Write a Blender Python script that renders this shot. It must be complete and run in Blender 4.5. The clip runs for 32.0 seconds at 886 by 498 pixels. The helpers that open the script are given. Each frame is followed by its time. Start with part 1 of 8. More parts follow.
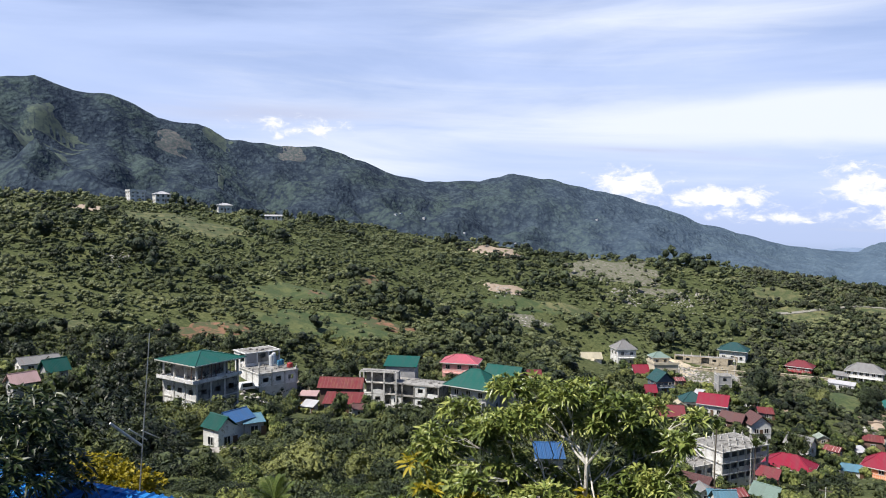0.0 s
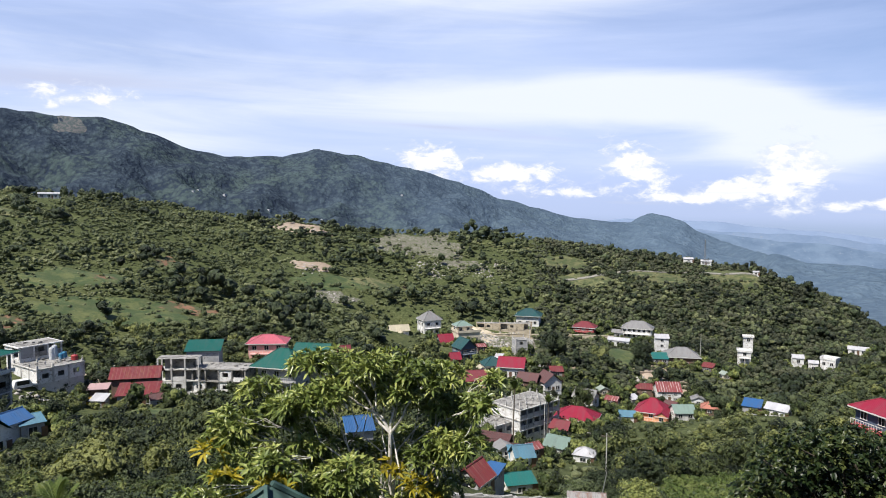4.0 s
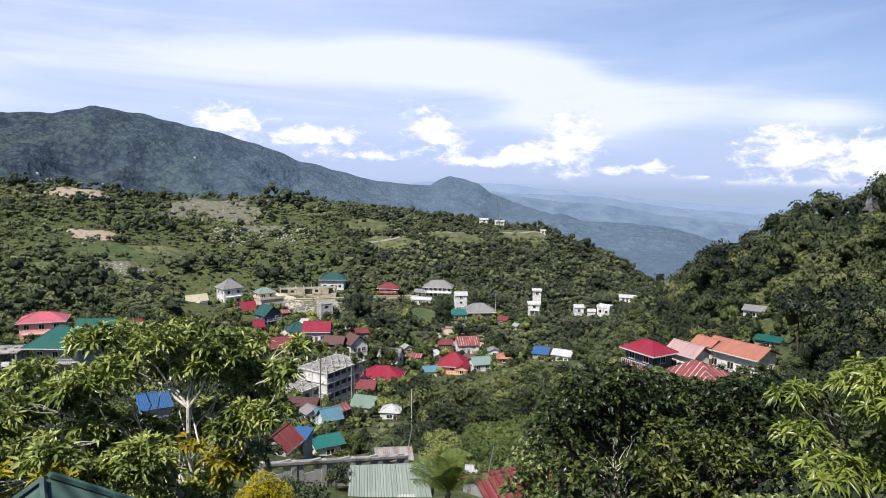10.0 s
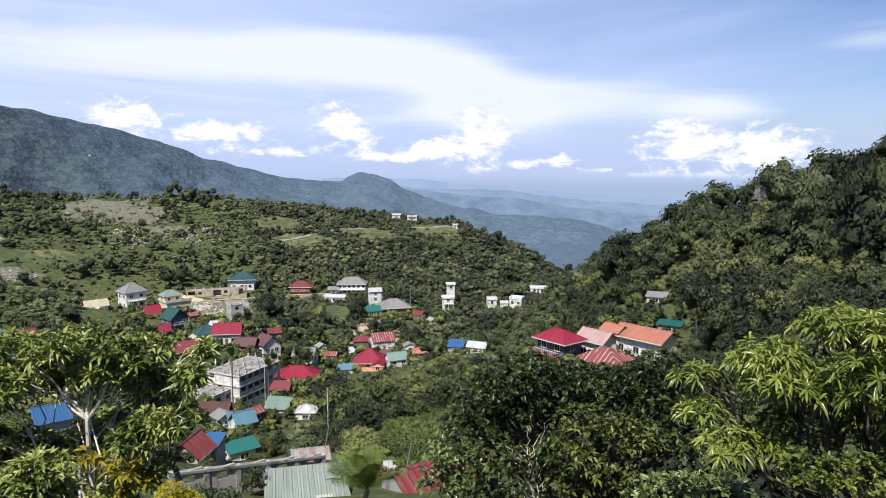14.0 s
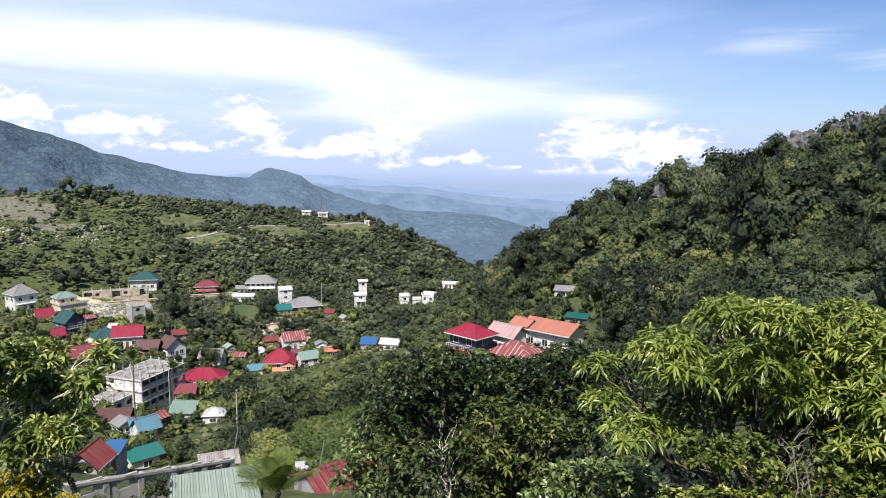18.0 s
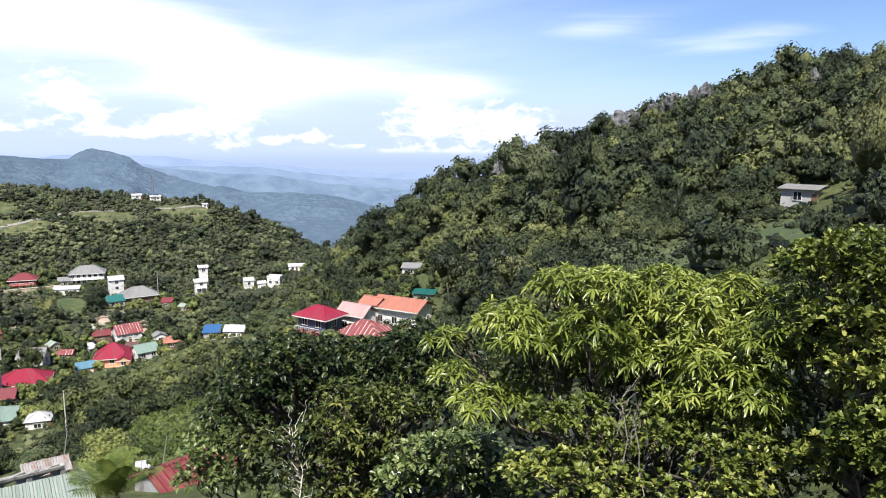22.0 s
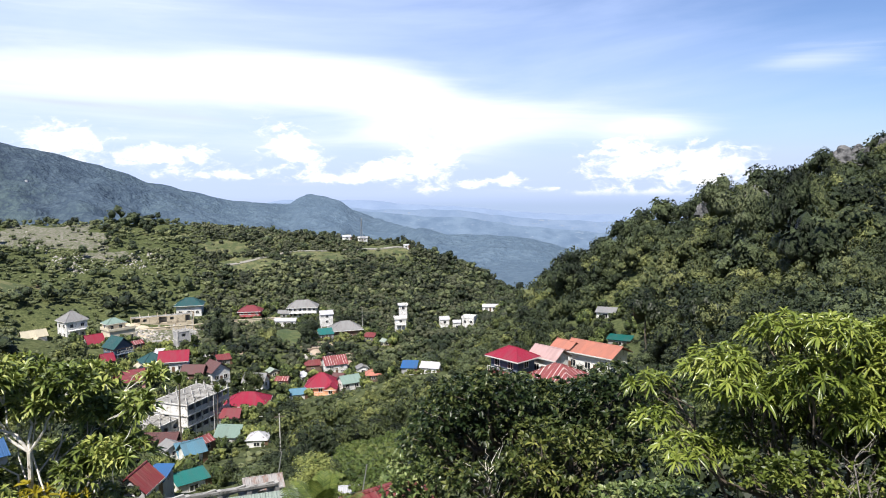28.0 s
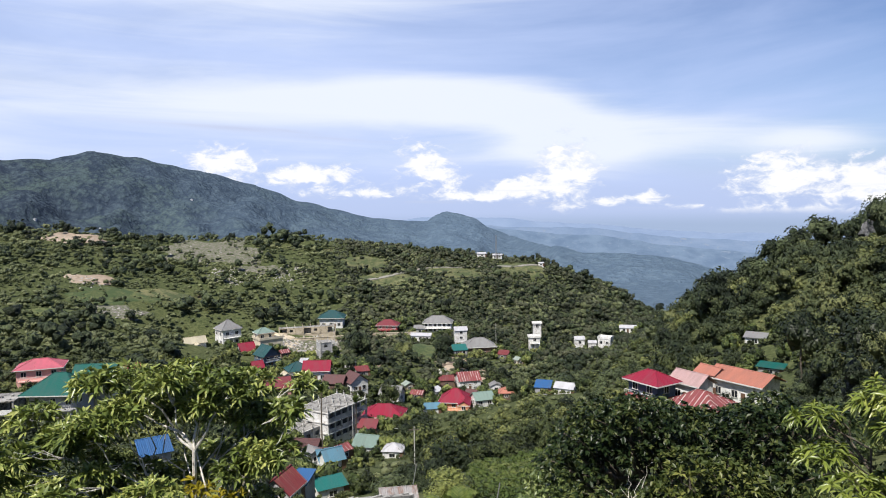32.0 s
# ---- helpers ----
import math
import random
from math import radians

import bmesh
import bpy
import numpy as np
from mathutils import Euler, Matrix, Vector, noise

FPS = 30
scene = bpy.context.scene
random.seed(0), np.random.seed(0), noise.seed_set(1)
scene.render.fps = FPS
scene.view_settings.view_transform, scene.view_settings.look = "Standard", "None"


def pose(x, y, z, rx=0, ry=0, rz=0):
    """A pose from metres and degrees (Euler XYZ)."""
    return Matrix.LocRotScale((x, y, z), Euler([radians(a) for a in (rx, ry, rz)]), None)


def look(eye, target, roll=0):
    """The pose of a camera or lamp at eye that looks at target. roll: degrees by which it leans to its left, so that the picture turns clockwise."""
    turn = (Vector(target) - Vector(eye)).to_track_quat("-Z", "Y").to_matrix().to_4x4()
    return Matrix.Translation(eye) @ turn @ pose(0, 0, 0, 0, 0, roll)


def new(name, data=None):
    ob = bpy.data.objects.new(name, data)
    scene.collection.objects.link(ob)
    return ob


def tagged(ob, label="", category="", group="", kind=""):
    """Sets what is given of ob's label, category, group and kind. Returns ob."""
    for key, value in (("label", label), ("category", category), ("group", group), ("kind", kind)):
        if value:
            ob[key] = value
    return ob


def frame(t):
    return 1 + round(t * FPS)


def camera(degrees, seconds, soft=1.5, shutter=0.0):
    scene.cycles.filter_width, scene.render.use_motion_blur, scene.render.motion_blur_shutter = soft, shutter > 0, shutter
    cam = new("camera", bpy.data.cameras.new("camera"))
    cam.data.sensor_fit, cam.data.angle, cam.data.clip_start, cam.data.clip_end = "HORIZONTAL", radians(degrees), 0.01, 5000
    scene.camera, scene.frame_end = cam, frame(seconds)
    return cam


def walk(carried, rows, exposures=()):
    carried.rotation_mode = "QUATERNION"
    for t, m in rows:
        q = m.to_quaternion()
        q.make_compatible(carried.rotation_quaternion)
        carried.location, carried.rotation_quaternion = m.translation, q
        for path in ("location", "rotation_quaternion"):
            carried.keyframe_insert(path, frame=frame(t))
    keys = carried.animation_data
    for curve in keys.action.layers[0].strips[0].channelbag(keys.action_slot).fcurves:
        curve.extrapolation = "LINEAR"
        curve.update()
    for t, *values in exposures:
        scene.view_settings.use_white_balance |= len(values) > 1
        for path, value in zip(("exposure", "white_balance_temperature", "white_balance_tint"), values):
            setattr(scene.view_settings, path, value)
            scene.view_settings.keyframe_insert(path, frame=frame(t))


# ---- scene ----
import itertools

# ---- camera ----
PATH = [
    (0, 0.009, -0.355, 0.133, -36.86, -2.48, 0.70), (0.5, -0.001, -0.306, 0.120, -34.38, -2.91, 0.79), (1, 0.001, -0.257, 0.100, -31.86, -3.87, 0.74),
    (1.5, -0.011, -0.218, 0.080, -29.70, -4.10, 0.48), (2, -0.016, -0.177, 0.058, -27.28, -4.01, 0.48), (2.5, -0.021, -0.141, 0.054, -25.52, -4.01, 0.66),
    (3, -0.010, -0.119, 0.039, -23.80, -4.48, 0.54), (3.5, -0.001, -0.113, 0.046, -22.42, -4.34, 0.55), (5.5, 0.011, -0.070, 0.030, -17.74, -4.75, -0.65),
    (6, 0.017, -0.067, 0.031, -16.17, -5.43, -0.25), (6.5, 0.001, -0.028, 0.021, -14.77, -6.18, -0.08), (7, -0.000, -0.006, 0.008, -14.51, -6.14, -1.01),
    (7.5, -0.014, -0.012, 0.010, -14.20, -6.31, -0.64), (8, -0.034, -0.001, 0.007, -13.16, -6.82, -0.70), (8.5, -0.031, -0.003, 0.013, -10.59, -7.10, -0.54),
    (9, -0.016, -0.017, 0.017, -8.20, -7.07, -0.01), (9.5, -0.012, -0.002, 0.010, -6.68, -6.79, 0.21), (10, -0.014, 0.008, 0.001, -5.38, -7.14, 0.57),
    (10.5, -0.009, 0.013, 0.004, -3.98, -7.31, 0.20), (11, -0.004, 0.013, 0.004, -3.03, -7.43, -0.01), (11.5, -0.006, 0.011, 0.003, -2.17, -7.33, 0.07),
    (12, -0.007, 0.016, 0.000, -1.86, -7.32, 0.08), (12.5, -0.004, 0.019, -0.006, -1.26, -7.22, 0.19), (13, 0.001, 0.025, -0.010, -0.00, -7.00, 0.27),
    (13.5, 0.003, 0.026, -0.005, 0.92, -7.19, 0.20), (14, 0.007, 0.038, -0.007, 1.70, -7.48, 0.02), (14.5, -0.003, 0.024, -0.010, 3.84, -7.69, 0.52),
    (15, -0.006, 0.025, -0.004, 5.18, -7.53, 0.41), (15.5, 0.005, 0.029, -0.006, 6.41, -7.41, 0.38), (17.5, 0.025, 0.058, -0.014, 8.45, -7.66, 0.47),
    (18, 0.021, 0.049, -0.013, 8.88, -7.73, 0.48), (18.5, 0.034, 0.067, -0.017, 9.45, -7.50, 0.30), (19, 0.039, 0.068, -0.020, 9.95, -7.50, 0.40),
    (19.5, 0.030, 0.059, -0.014, 9.56, -7.46, 0.44), (20, 0.040, 0.075, -0.019, 9.62, -7.07, 0.19), (20.5, 0.055, 0.085, -0.022, 12.03, -6.78, 0.43),
    (21, 0.051, 0.072, -0.018, 15.44, -7.13, 0.62), (21.5, 0.056, 0.080, -0.021, 19.10, -8.23, 0.50), (22, 0.063, 0.098, -0.026, 21.38, -9.33, 0.35),
    (22.5, 0.075, 0.091, -0.026, 23.42, -8.52, 0.61), (23, 0.093, 0.091, -0.024, 25.48, -8.31, 1.02), (23.5, 0.086, 0.081, -0.022, 24.55, -8.10, 1.10),
    (24, 0.078, 0.070, -0.016, 21.97, -8.09, 0.39), (24.5, 0.071, 0.072, -0.013, 19.42, -8.32, -0.16), (25, 0.070, 0.073, -0.008, 16.95, -9.16, -0.91),
    (25.5, 0.053, 0.057, -0.003, 14.36, -8.30, -0.94), (26, 0.051, 0.061, -0.006, 12.04, -7.91, -0.78), (26.5, 0.030, 0.042, 0.002, 9.51, -7.03, -0.92),
    (28.5, -0.059, 0.010, -0.060, 4.75, -5.65, -0.72), (29, -0.083, 0.039, -0.065, 3.41, -5.31, -0.89), (29.5, -0.094, 0.053, -0.068, 1.71, -5.18, -0.88),
    (30, -0.102, 0.062, -0.065, 0.11, -5.15, -0.94), (30.5, -0.100, 0.066, -0.056, -1.25, -4.92, -0.96), (31, -0.105, 0.047, -0.054, -2.25, -4.66, -1.11),
    (31.5, -0.118, 0.032, -0.044, -4.14, -4.60, -1.11), (32, -0.119, 0.026, -0.037, -5.19, -4.29, -0.97),
]
EYE = 60.0  # height of the eye above the valley's datum


def polar(az, r, z=0.0):
    """Place at the bearing az (degrees, clockwise from +y), r metres out, z metres above the eye."""
    return Vector((r * math.sin(radians(az)), r * math.cos(radians(az)), EYE + z))


def row(t, x, y, z, yaw, pitch, roll):
    eye = Vector((x, y, z + EYE))
    a, p = radians(yaw), radians(pitch)
    way = Vector((math.sin(a) * math.cos(p), math.cos(a) * math.cos(p), math.sin(p)))
    return t, look(eye, eye + way * 50, roll)


cam = camera(64.13, 32.0, soft=1.0)
walk(cam, [row(*r) for r in PATH], exposures=[(0, 0.55), (13, 0.55), (18, 0.72), (20, 0.78), (21, 0.74), (22, 0.94), (24, 0.95), (26, 0.95), (28, 0.82), (30, 0.74), (31, 0.72), (32, 0.5)])

# ---- world, sun ----
SUN_AZ, SUN_EL = 206.0, 57.0


class Nodes:
    """Short writing for node trees."""

    def __init__(self, tree):
        self.tree = tree
        tree.nodes.clear()

    def add(self, kind, **sets):
        n = self.tree.nodes.new(kind)
        for k, v in sets.items():
            if k == "op":
                n.operation = v
            elif k == "data":
                n.data_type = v
            elif k == "blend":
                n.blend_type = v
            elif k == "sky":
                n.sky_type = v
        return n

    def link(self, a, b):
        self.tree.links.new(a, b)

    def put(self, socket, v):
        if isinstance(v, bpy.types.NodeSocket):
            self.link(v, socket)
        elif v is not None:
            socket.default_value = v

    def m(self, op, a, b=None, c=None):
        n = self.add("ShaderNodeMath", op=op)
        for i, v in enumerate((a, b, c)):
            self.put(n.inputs[i], v)
        return n.outputs[0]

    def smooth(self, v, lo, hi):
        n = self.add("ShaderNodeMapRange")
        n.interpolation_type = "SMOOTHSTEP"
        self.put(n.inputs[0], v)
        n.inputs[1].default_value, n.inputs[2].default_value = lo, hi
        return n.outputs[0]

    def mix(self, f, a, b, blend="MIX"):
        n = self.add("ShaderNodeMix", data="RGBA", blend=blend)
        self.put(n.inputs[0], f)
        self.put(n.inputs[6], a)
        self.put(n.inputs[7], b)
        return n.outputs[2]

    def noise(self, vec, scale, detail=4, rough=0.55, warp=0.0):
        n = self.add("ShaderNodeTexNoise")
        self.put(n.inputs["Vector"], vec)
        n.inputs["Scale"].default_value, n.inputs["Detail"].default_value = scale, detail
        n.inputs["Roughness"].default_value, n.inputs["Distortion"].default_value = rough, warp
        return n.outputs[0]

    def xyz(self, x, y, z=0.0):
        n = self.add("ShaderNodeCombineXYZ")
        for i, v in enumerate((x, y, z)):
            self.put(n.inputs[i], v)
        return n.outputs[0]

    def coords(self, which="Object"):
        return self.add("ShaderNodeTexCoord").outputs[which]

    def ramp(self, f, stops):
        n = self.add("ShaderNodeValToRGB")
        self.put(n.inputs[0], f)
        e = n.color_ramp.elements
        while len(e) < len(stops):
            e.new(0.5)
        for el, (p, c) in zip(e, stops):
            el.position, el.color = p, (*c, 1)
        return n.outputs[0]


def make_world():
    world = bpy.data.worlds.new("sky")
    world.use_nodes = True
    scene.world = world
    n = Nodes(world.node_tree)
    sky = n.add("ShaderNodeTexSky", sky="NISHITA")
    sky.sun_disc = False
    sky.sun_elevation, sky.sun_rotation = radians(SUN_EL), radians(SUN_AZ)
    sky.altitude, sky.air_density, sky.dust_density, sky.ozone_density = 1200, 1.0, 1.6, 1.0
    blue = n.mix(1.0, sky.outputs[0], (SKY_GAIN * 0.84, SKY_GAIN * 0.95, SKY_GAIN * 1.22, 1), "MULTIPLY")
    way = n.add("ShaderNodeSeparateXYZ")
    n.link(n.coords("Generated"), way.inputs[0])
    x, y, z = way.outputs
    az = n.m("MULTIPLY", n.m("ARCTAN2", x, y), 57.2958)
    el = n.m("MULTIPLY", n.m("ARCSINE", z), 57.2958)

    def blob(a, e, wa, we, tilt=0.0):
        da, de = n.m("SUBTRACT", az, a), n.m("SUBTRACT", el, e)
        if tilt:
            de = n.m("SUBTRACT", de, n.m("MULTIPLY", da, tilt))
        da, de = n.m("DIVIDE", da, wa), n.m("DIVIDE", de, we)
        d = n.m("ADD", n.m("MULTIPLY", da, da), n.m("MULTIPLY", de, de))
        return n.m("POWER", 2.718, n.m("MULTIPLY", d, -1.0))

    def total(*v):
        s = v[0]
        for q in v[1:]:
            s = n.m("ADD", s, q)
        return s

    def tint(r, g, b):
        return (r * CLOUD, g * CLOUD, b * CLOUD, 1)

    # a thin lavender veil, thickest away to the west and low down
    streak = n.noise(n.xyz(n.m("MULTIPLY", az, 0.03), n.m("ADD", n.m("MULTIPLY", el, 0.17), n.m("MULTIPLY", az, -0.006)), 1.3), 1.0, 7, 0.55, 0.45)
    veil = total(n.m("MULTIPLY", n.smooth(az, 62, -25), 0.75), n.m("MULTIPLY", n.smooth(el, 9, 0), 0.3), n.m("MULTIPLY", n.m("SUBTRACT", streak, 0.5), 1.1))
    col = n.mix(n.m("MULTIPLY", n.smooth(veil, 0.0, 1.0), n.smooth(el, 34, 16)), blue, tint(0.59, 0.715, 1.06))
    # streaks of ice cloud in long bands, with a broad arched sheet
    fine = n.noise(n.xyz(n.m("MULTIPLY", az, 0.05), n.m("ADD", n.m("MULTIPLY", el, 0.55), n.m("MULTIPLY", az, 0.012)), 4.1), 1.0, 7, 0.6, 0.6)
    sheet = total(n.m("MULTIPLY", blob(-16, 7.4, 13, 1.7), 0.85), n.m("MULTIPLY", blob(-22, 4.2, 24, 2.8), 0.34), n.m("MULTIPLY", blob(8, 3.6, 16, 2.6), 0.25), blob(-4, 7.4, 9, 1.9, -0.05), blob(4.5, 4.6, 4.6, 2.6, -0.25), n.m("MULTIPLY", blob(-40, 9, 20, 3), 0.55), n.m("MULTIPLY", blob(-20, 15, 24, 2.5), 0.6),
                  n.m("MULTIPLY", blob(-47, 4.5, 10, 2.2), 0.5), n.m("MULTIPLY", blob(32.8, 7.8, 4.8, 0.8), 0.62), n.m("MULTIPLY", blob(43.2, 6.9, 6.4, 1.1, 0.06), 0.66), n.m("MULTIPLY", blob(12, 5.0, 6, 1.2, -0.06), 0.45), n.m("MULTIPLY", blob(22, 3.4, 4, 1.3), 0.6), n.m("MULTIPLY", blob(10, 3.6, 16, 1.0), 0.45))
    thin = n.smooth(total(n.m("MULTIPLY", sheet, 0.62), n.m("MULTIPLY", fine, 0.55), n.m("MULTIPLY", streak, 0.35), n.m("MULTIPLY", n.smooth(el, 16, 32), -0.6)), 0.54, 1.08)
    col = n.mix(n.m("MULTIPLY", thin, 0.86), col, tint(0.95, 1.0, 1.09))
    # thin grey layer crossing the sheet
    grey = n.m("MULTIPLY", total(blob(-19, 5.35, 9, 0.2, -0.05), blob(-10.5, 4.55, 7, 0.2, -0.05), blob(-50, 8.0, 9, 0.7, 0.02)), n.smooth(fine, 0.36, 0.54))
    col = n.mix(n.m("MULTIPLY", grey, 0.85), col, tint(0.60, 0.66, 0.88))
    # haze towards the horizon
    col = n.mix(n.m("MULTIPLY", n.smooth(el, 3.2, -1.6), 0.9), col, tint(0.53, 0.635, 0.92))
    # heaped cloud along the horizon: billowing tops, hazy lavender feet
    wob = n.m("MULTIPLY", n.m("SUBTRACT", n.noise(n.xyz(n.m("MULTIPLY", az, 0.35), n.m("MULTIPLY", el, 0.45), 2.2), 1.0, 3), 0.5), 1.1)
    heap = n.noise(n.xyz(n.m("MULTIPLY", az, 0.62), n.m("ADD", n.m("MULTIPLY", el, 1.25), wob), 7.7), 1.0, 9, 0.62, 0.3)
    band = total(blob(-22.4, 2.9, 3.0, 1.3), blob(-15.6, 1.8, 4.2, 0.8), n.m("MULTIPLY", blob(-11.8, 0.4, 3.6, 0.4), 0.9), blob(-6.2, 2.3, 2.4, 1.7, -0.4), n.m("MULTIPLY", blob(-3.0, 0.0, 2.6, 0.4), 0.9),
                 blob(0.8, 0.5, 2.6, 0.9), blob(4.8, 1.8, 2.3, 2.6), n.m("MULTIPLY", blob(8.0, -0.6, 1.6, 0.3), 0.8), n.m("MULTIPLY", blob(11.0, -0.3, 1.2, 0.5), 0.9), n.m("MULTIPLY", blob(13.6, -1.1, 1.8, 0.25), 0.7),
                 n.m("MULTIPLY", blob(17.9, -1.5, 2.2, 0.28), 0.8), blob(20.6, 1.1, 3.6, 1.7), blob(26.6, 0.4, 3.0, 1.5), n.m("MULTIPLY", blob(22.5, -1.5, 2.6, 0.4), 0.8), n.m("MULTIPLY", blob(-48.5, 7.0, 5.0, 0.9), 0.6))
    dens = n.m("ADD", n.m("MULTIPLY", band, 0.47), n.m("MULTIPLY", n.m("SUBTRACT", heap, 0.5), 1.25))
    puff = n.m("MULTIPLY", n.smooth(dens, 0.07, 0.36), n.m("MULTIPLY", n.smooth(el, -1.9, -0.9), n.smooth(band, 0.04, 0.25)))
    lump = n.noise(n.xyz(n.m("MULTIPLY", az, 0.9), n.m("ADD", n.m("MULTIPLY", el, 1.5), wob), 3.1), 1.0, 7, 0.6, 0.2)
    glare = n.smooth(n.m("ADD", n.m("MULTIPLY", dens, 0.9), n.m("MULTIPLY", n.m("SUBTRACT", lump, 0.5), 0.9)), 0.05, 0.42)
    col = n.mix(n.m("MULTIPLY", puff, 0.96), col, n.mix(glare, tint(0.72, 0.80, 1.0), tint(1.08, 1.08, 1.10)))
    # flat grey bars of stratus between the heaps
    bar = n.noise(n.xyz(n.m("MULTIPLY", az, 0.16), n.m("MULTIPLY", el, 2.6), 9.4), 1.0, 6, 0.6, 0.3)
    col = n.mix(n.m("MULTIPLY", n.m("MULTIPLY", n.smooth(bar, 0.54, 0.68), blob(8, -0.4, 22, 0.9)), 0.55), col, tint(0.60, 0.68, 0.90))
    far = n.mix(n.smooth(el, -1.2, -2.6), col, tint(0.42, 0.53, 0.75))
    back = n.add("ShaderNodeBackground")
    n.link(far, back.inputs[0])
    out = n.add("ShaderNodeOutputWorld")
    n.link(back.outputs[0], out.inputs[0])


SKY_GAIN, CLOUD = 0.068, 0.68
make_world()
sun = new("sun", bpy.data.lights.new("sun", "SUN"))
sun.data.energy, sun.data.angle, sun.data.color = 5.0, radians(0.55), (1.0, 0.95, 0.87)
sun.matrix_world = look(polar(SUN_AZ, 100, 100 * math.tan(radians(SUN_EL))), (0, 0, EYE))


# ---- materials ----
def material(name):
    mat = bpy.data.materials.new(name)
    mat.use_nodes = True
    n = Nodes(mat.node_tree)
    out = n.add("ShaderNodeOutputMaterial")
    bsdf = n.add("ShaderNodeBsdfPrincipled")
    n.link(bsdf.outputs[0], out.inputs[0])
    return mat, n, bsdf, out


def bump(n, bsdf, height, strength, dist):
    b = n.add("ShaderNodeBump")
    b.inputs["Strength"].default_value, b.inputs["Distance"].default_value = strength, dist
    n.link(height, b.inputs["Height"])
    n.link(b.outputs[0], bsdf.inputs["Normal"])


def scaled(c, k):
    return tuple(v * k for v in c)


def foliage(name, dark, mid, light, scale, gloss=0.5, lit=0.3):
    """Leaves: tone by stand and by leaf, thin enough to let some light through."""
    mat, n, bsdf, out = material(name)
    pos = n.add("ShaderNodeNewGeometry")
    big = n.m("ADD", n.m("MULTIPLY", n.noise(pos.outputs["Position"], scale, 3), 0.65), n.m("MULTIPLY", n.noise(pos.outputs["Position"], scale * 4.3, 2), 0.35))
    each = 0.36 if scale > 0.3 else 0.24
    swing = 1.7 if scale > 0.3 else 2.7
    f = n.m("ADD", n.m("MULTIPLY", n.m("SUBTRACT", big, 0.5), swing), n.m("MULTIPLY", pos.outputs["Random Per Island"], each))
    if scale < 0.3:  # sprays of leaf on crowns seen from afar
        spray = n.noise(pos.outputs["Position"], 1.5, 4, 0.7)
        f = n.m("ADD", f, n.m("MULTIPLY", n.m("SUBTRACT", spray, 0.5), 1.0))
        bump(n, bsdf, spray, 1.0, 0.9)
    col = n.ramp(n.m("ADD", f, 0.5 - each / 2), [(0.12, dark), (0.5, mid), (0.92, light)])
    n.link(col, bsdf.inputs["Base Color"])
    bsdf.inputs["Roughness"].default_value = gloss
    bsdf.inputs["Specular IOR Level"].default_value = 0.42 if gloss < 0.35 else 0.28
    if lit:
        tr = n.add("ShaderNodeBsdfTranslucent")
        n.link(n.mix(1.0, col, (1.0, 1.0, 0.45, 1), "MULTIPLY"), tr.inputs[0])
        mx = n.add("ShaderNodeMixShader")
        mx.inputs[0].default_value = lit
        n.link(bsdf.outputs[0], mx.inputs[1])
        n.link(tr.outputs[0], mx.inputs[2])
        n.link(mx.outputs[0], out.inputs[0])
    return mat


def surface(name, a, b, scale=1.0, rough=0.85, spots=None, fine=12.0, relief=0.02, metal=0.0, space="Object"):
    """A matt surface of two tones with grain, and spots of a third."""
    mat, n, bsdf, _ = material(name)
    vec = n.coords(space)
    if space == "Object":
        at = n.add("ShaderNodeObjectInfo")
        mv = n.add("ShaderNodeVectorMath", op="ADD")
        n.link(vec, mv.inputs[0])
        n.link(at.outputs["Location"], mv.inputs[1])
        vec = mv.outputs[0]
    big, small = n.noise(vec, scale, 5, 0.6), n.noise(vec, scale * fine, 4, 0.65)
    col = n.mix(n.smooth(n.m("ADD", n.m("MULTIPLY", big, 0.7), n.m("MULTIPLY", small, 0.3)), 0.34, 0.66), (*a, 1), (*b, 1))
    if spots:
        third, amount = spots
        s = n.noise(vec, scale * 2.7, 6, 0.7, 0.4)
        col = n.mix(n.smooth(s, 0.66 - amount * 0.25, 0.74 - amount * 0.2), col, (*third, 1))
    n.link(col, bsdf.inputs["Base Color"])
    bsdf.inputs["Roughness"].default_value, bsdf.inputs["Metallic"].default_value = rough, metal
    bump(n, bsdf, small, 0.4, relief)
    return mat


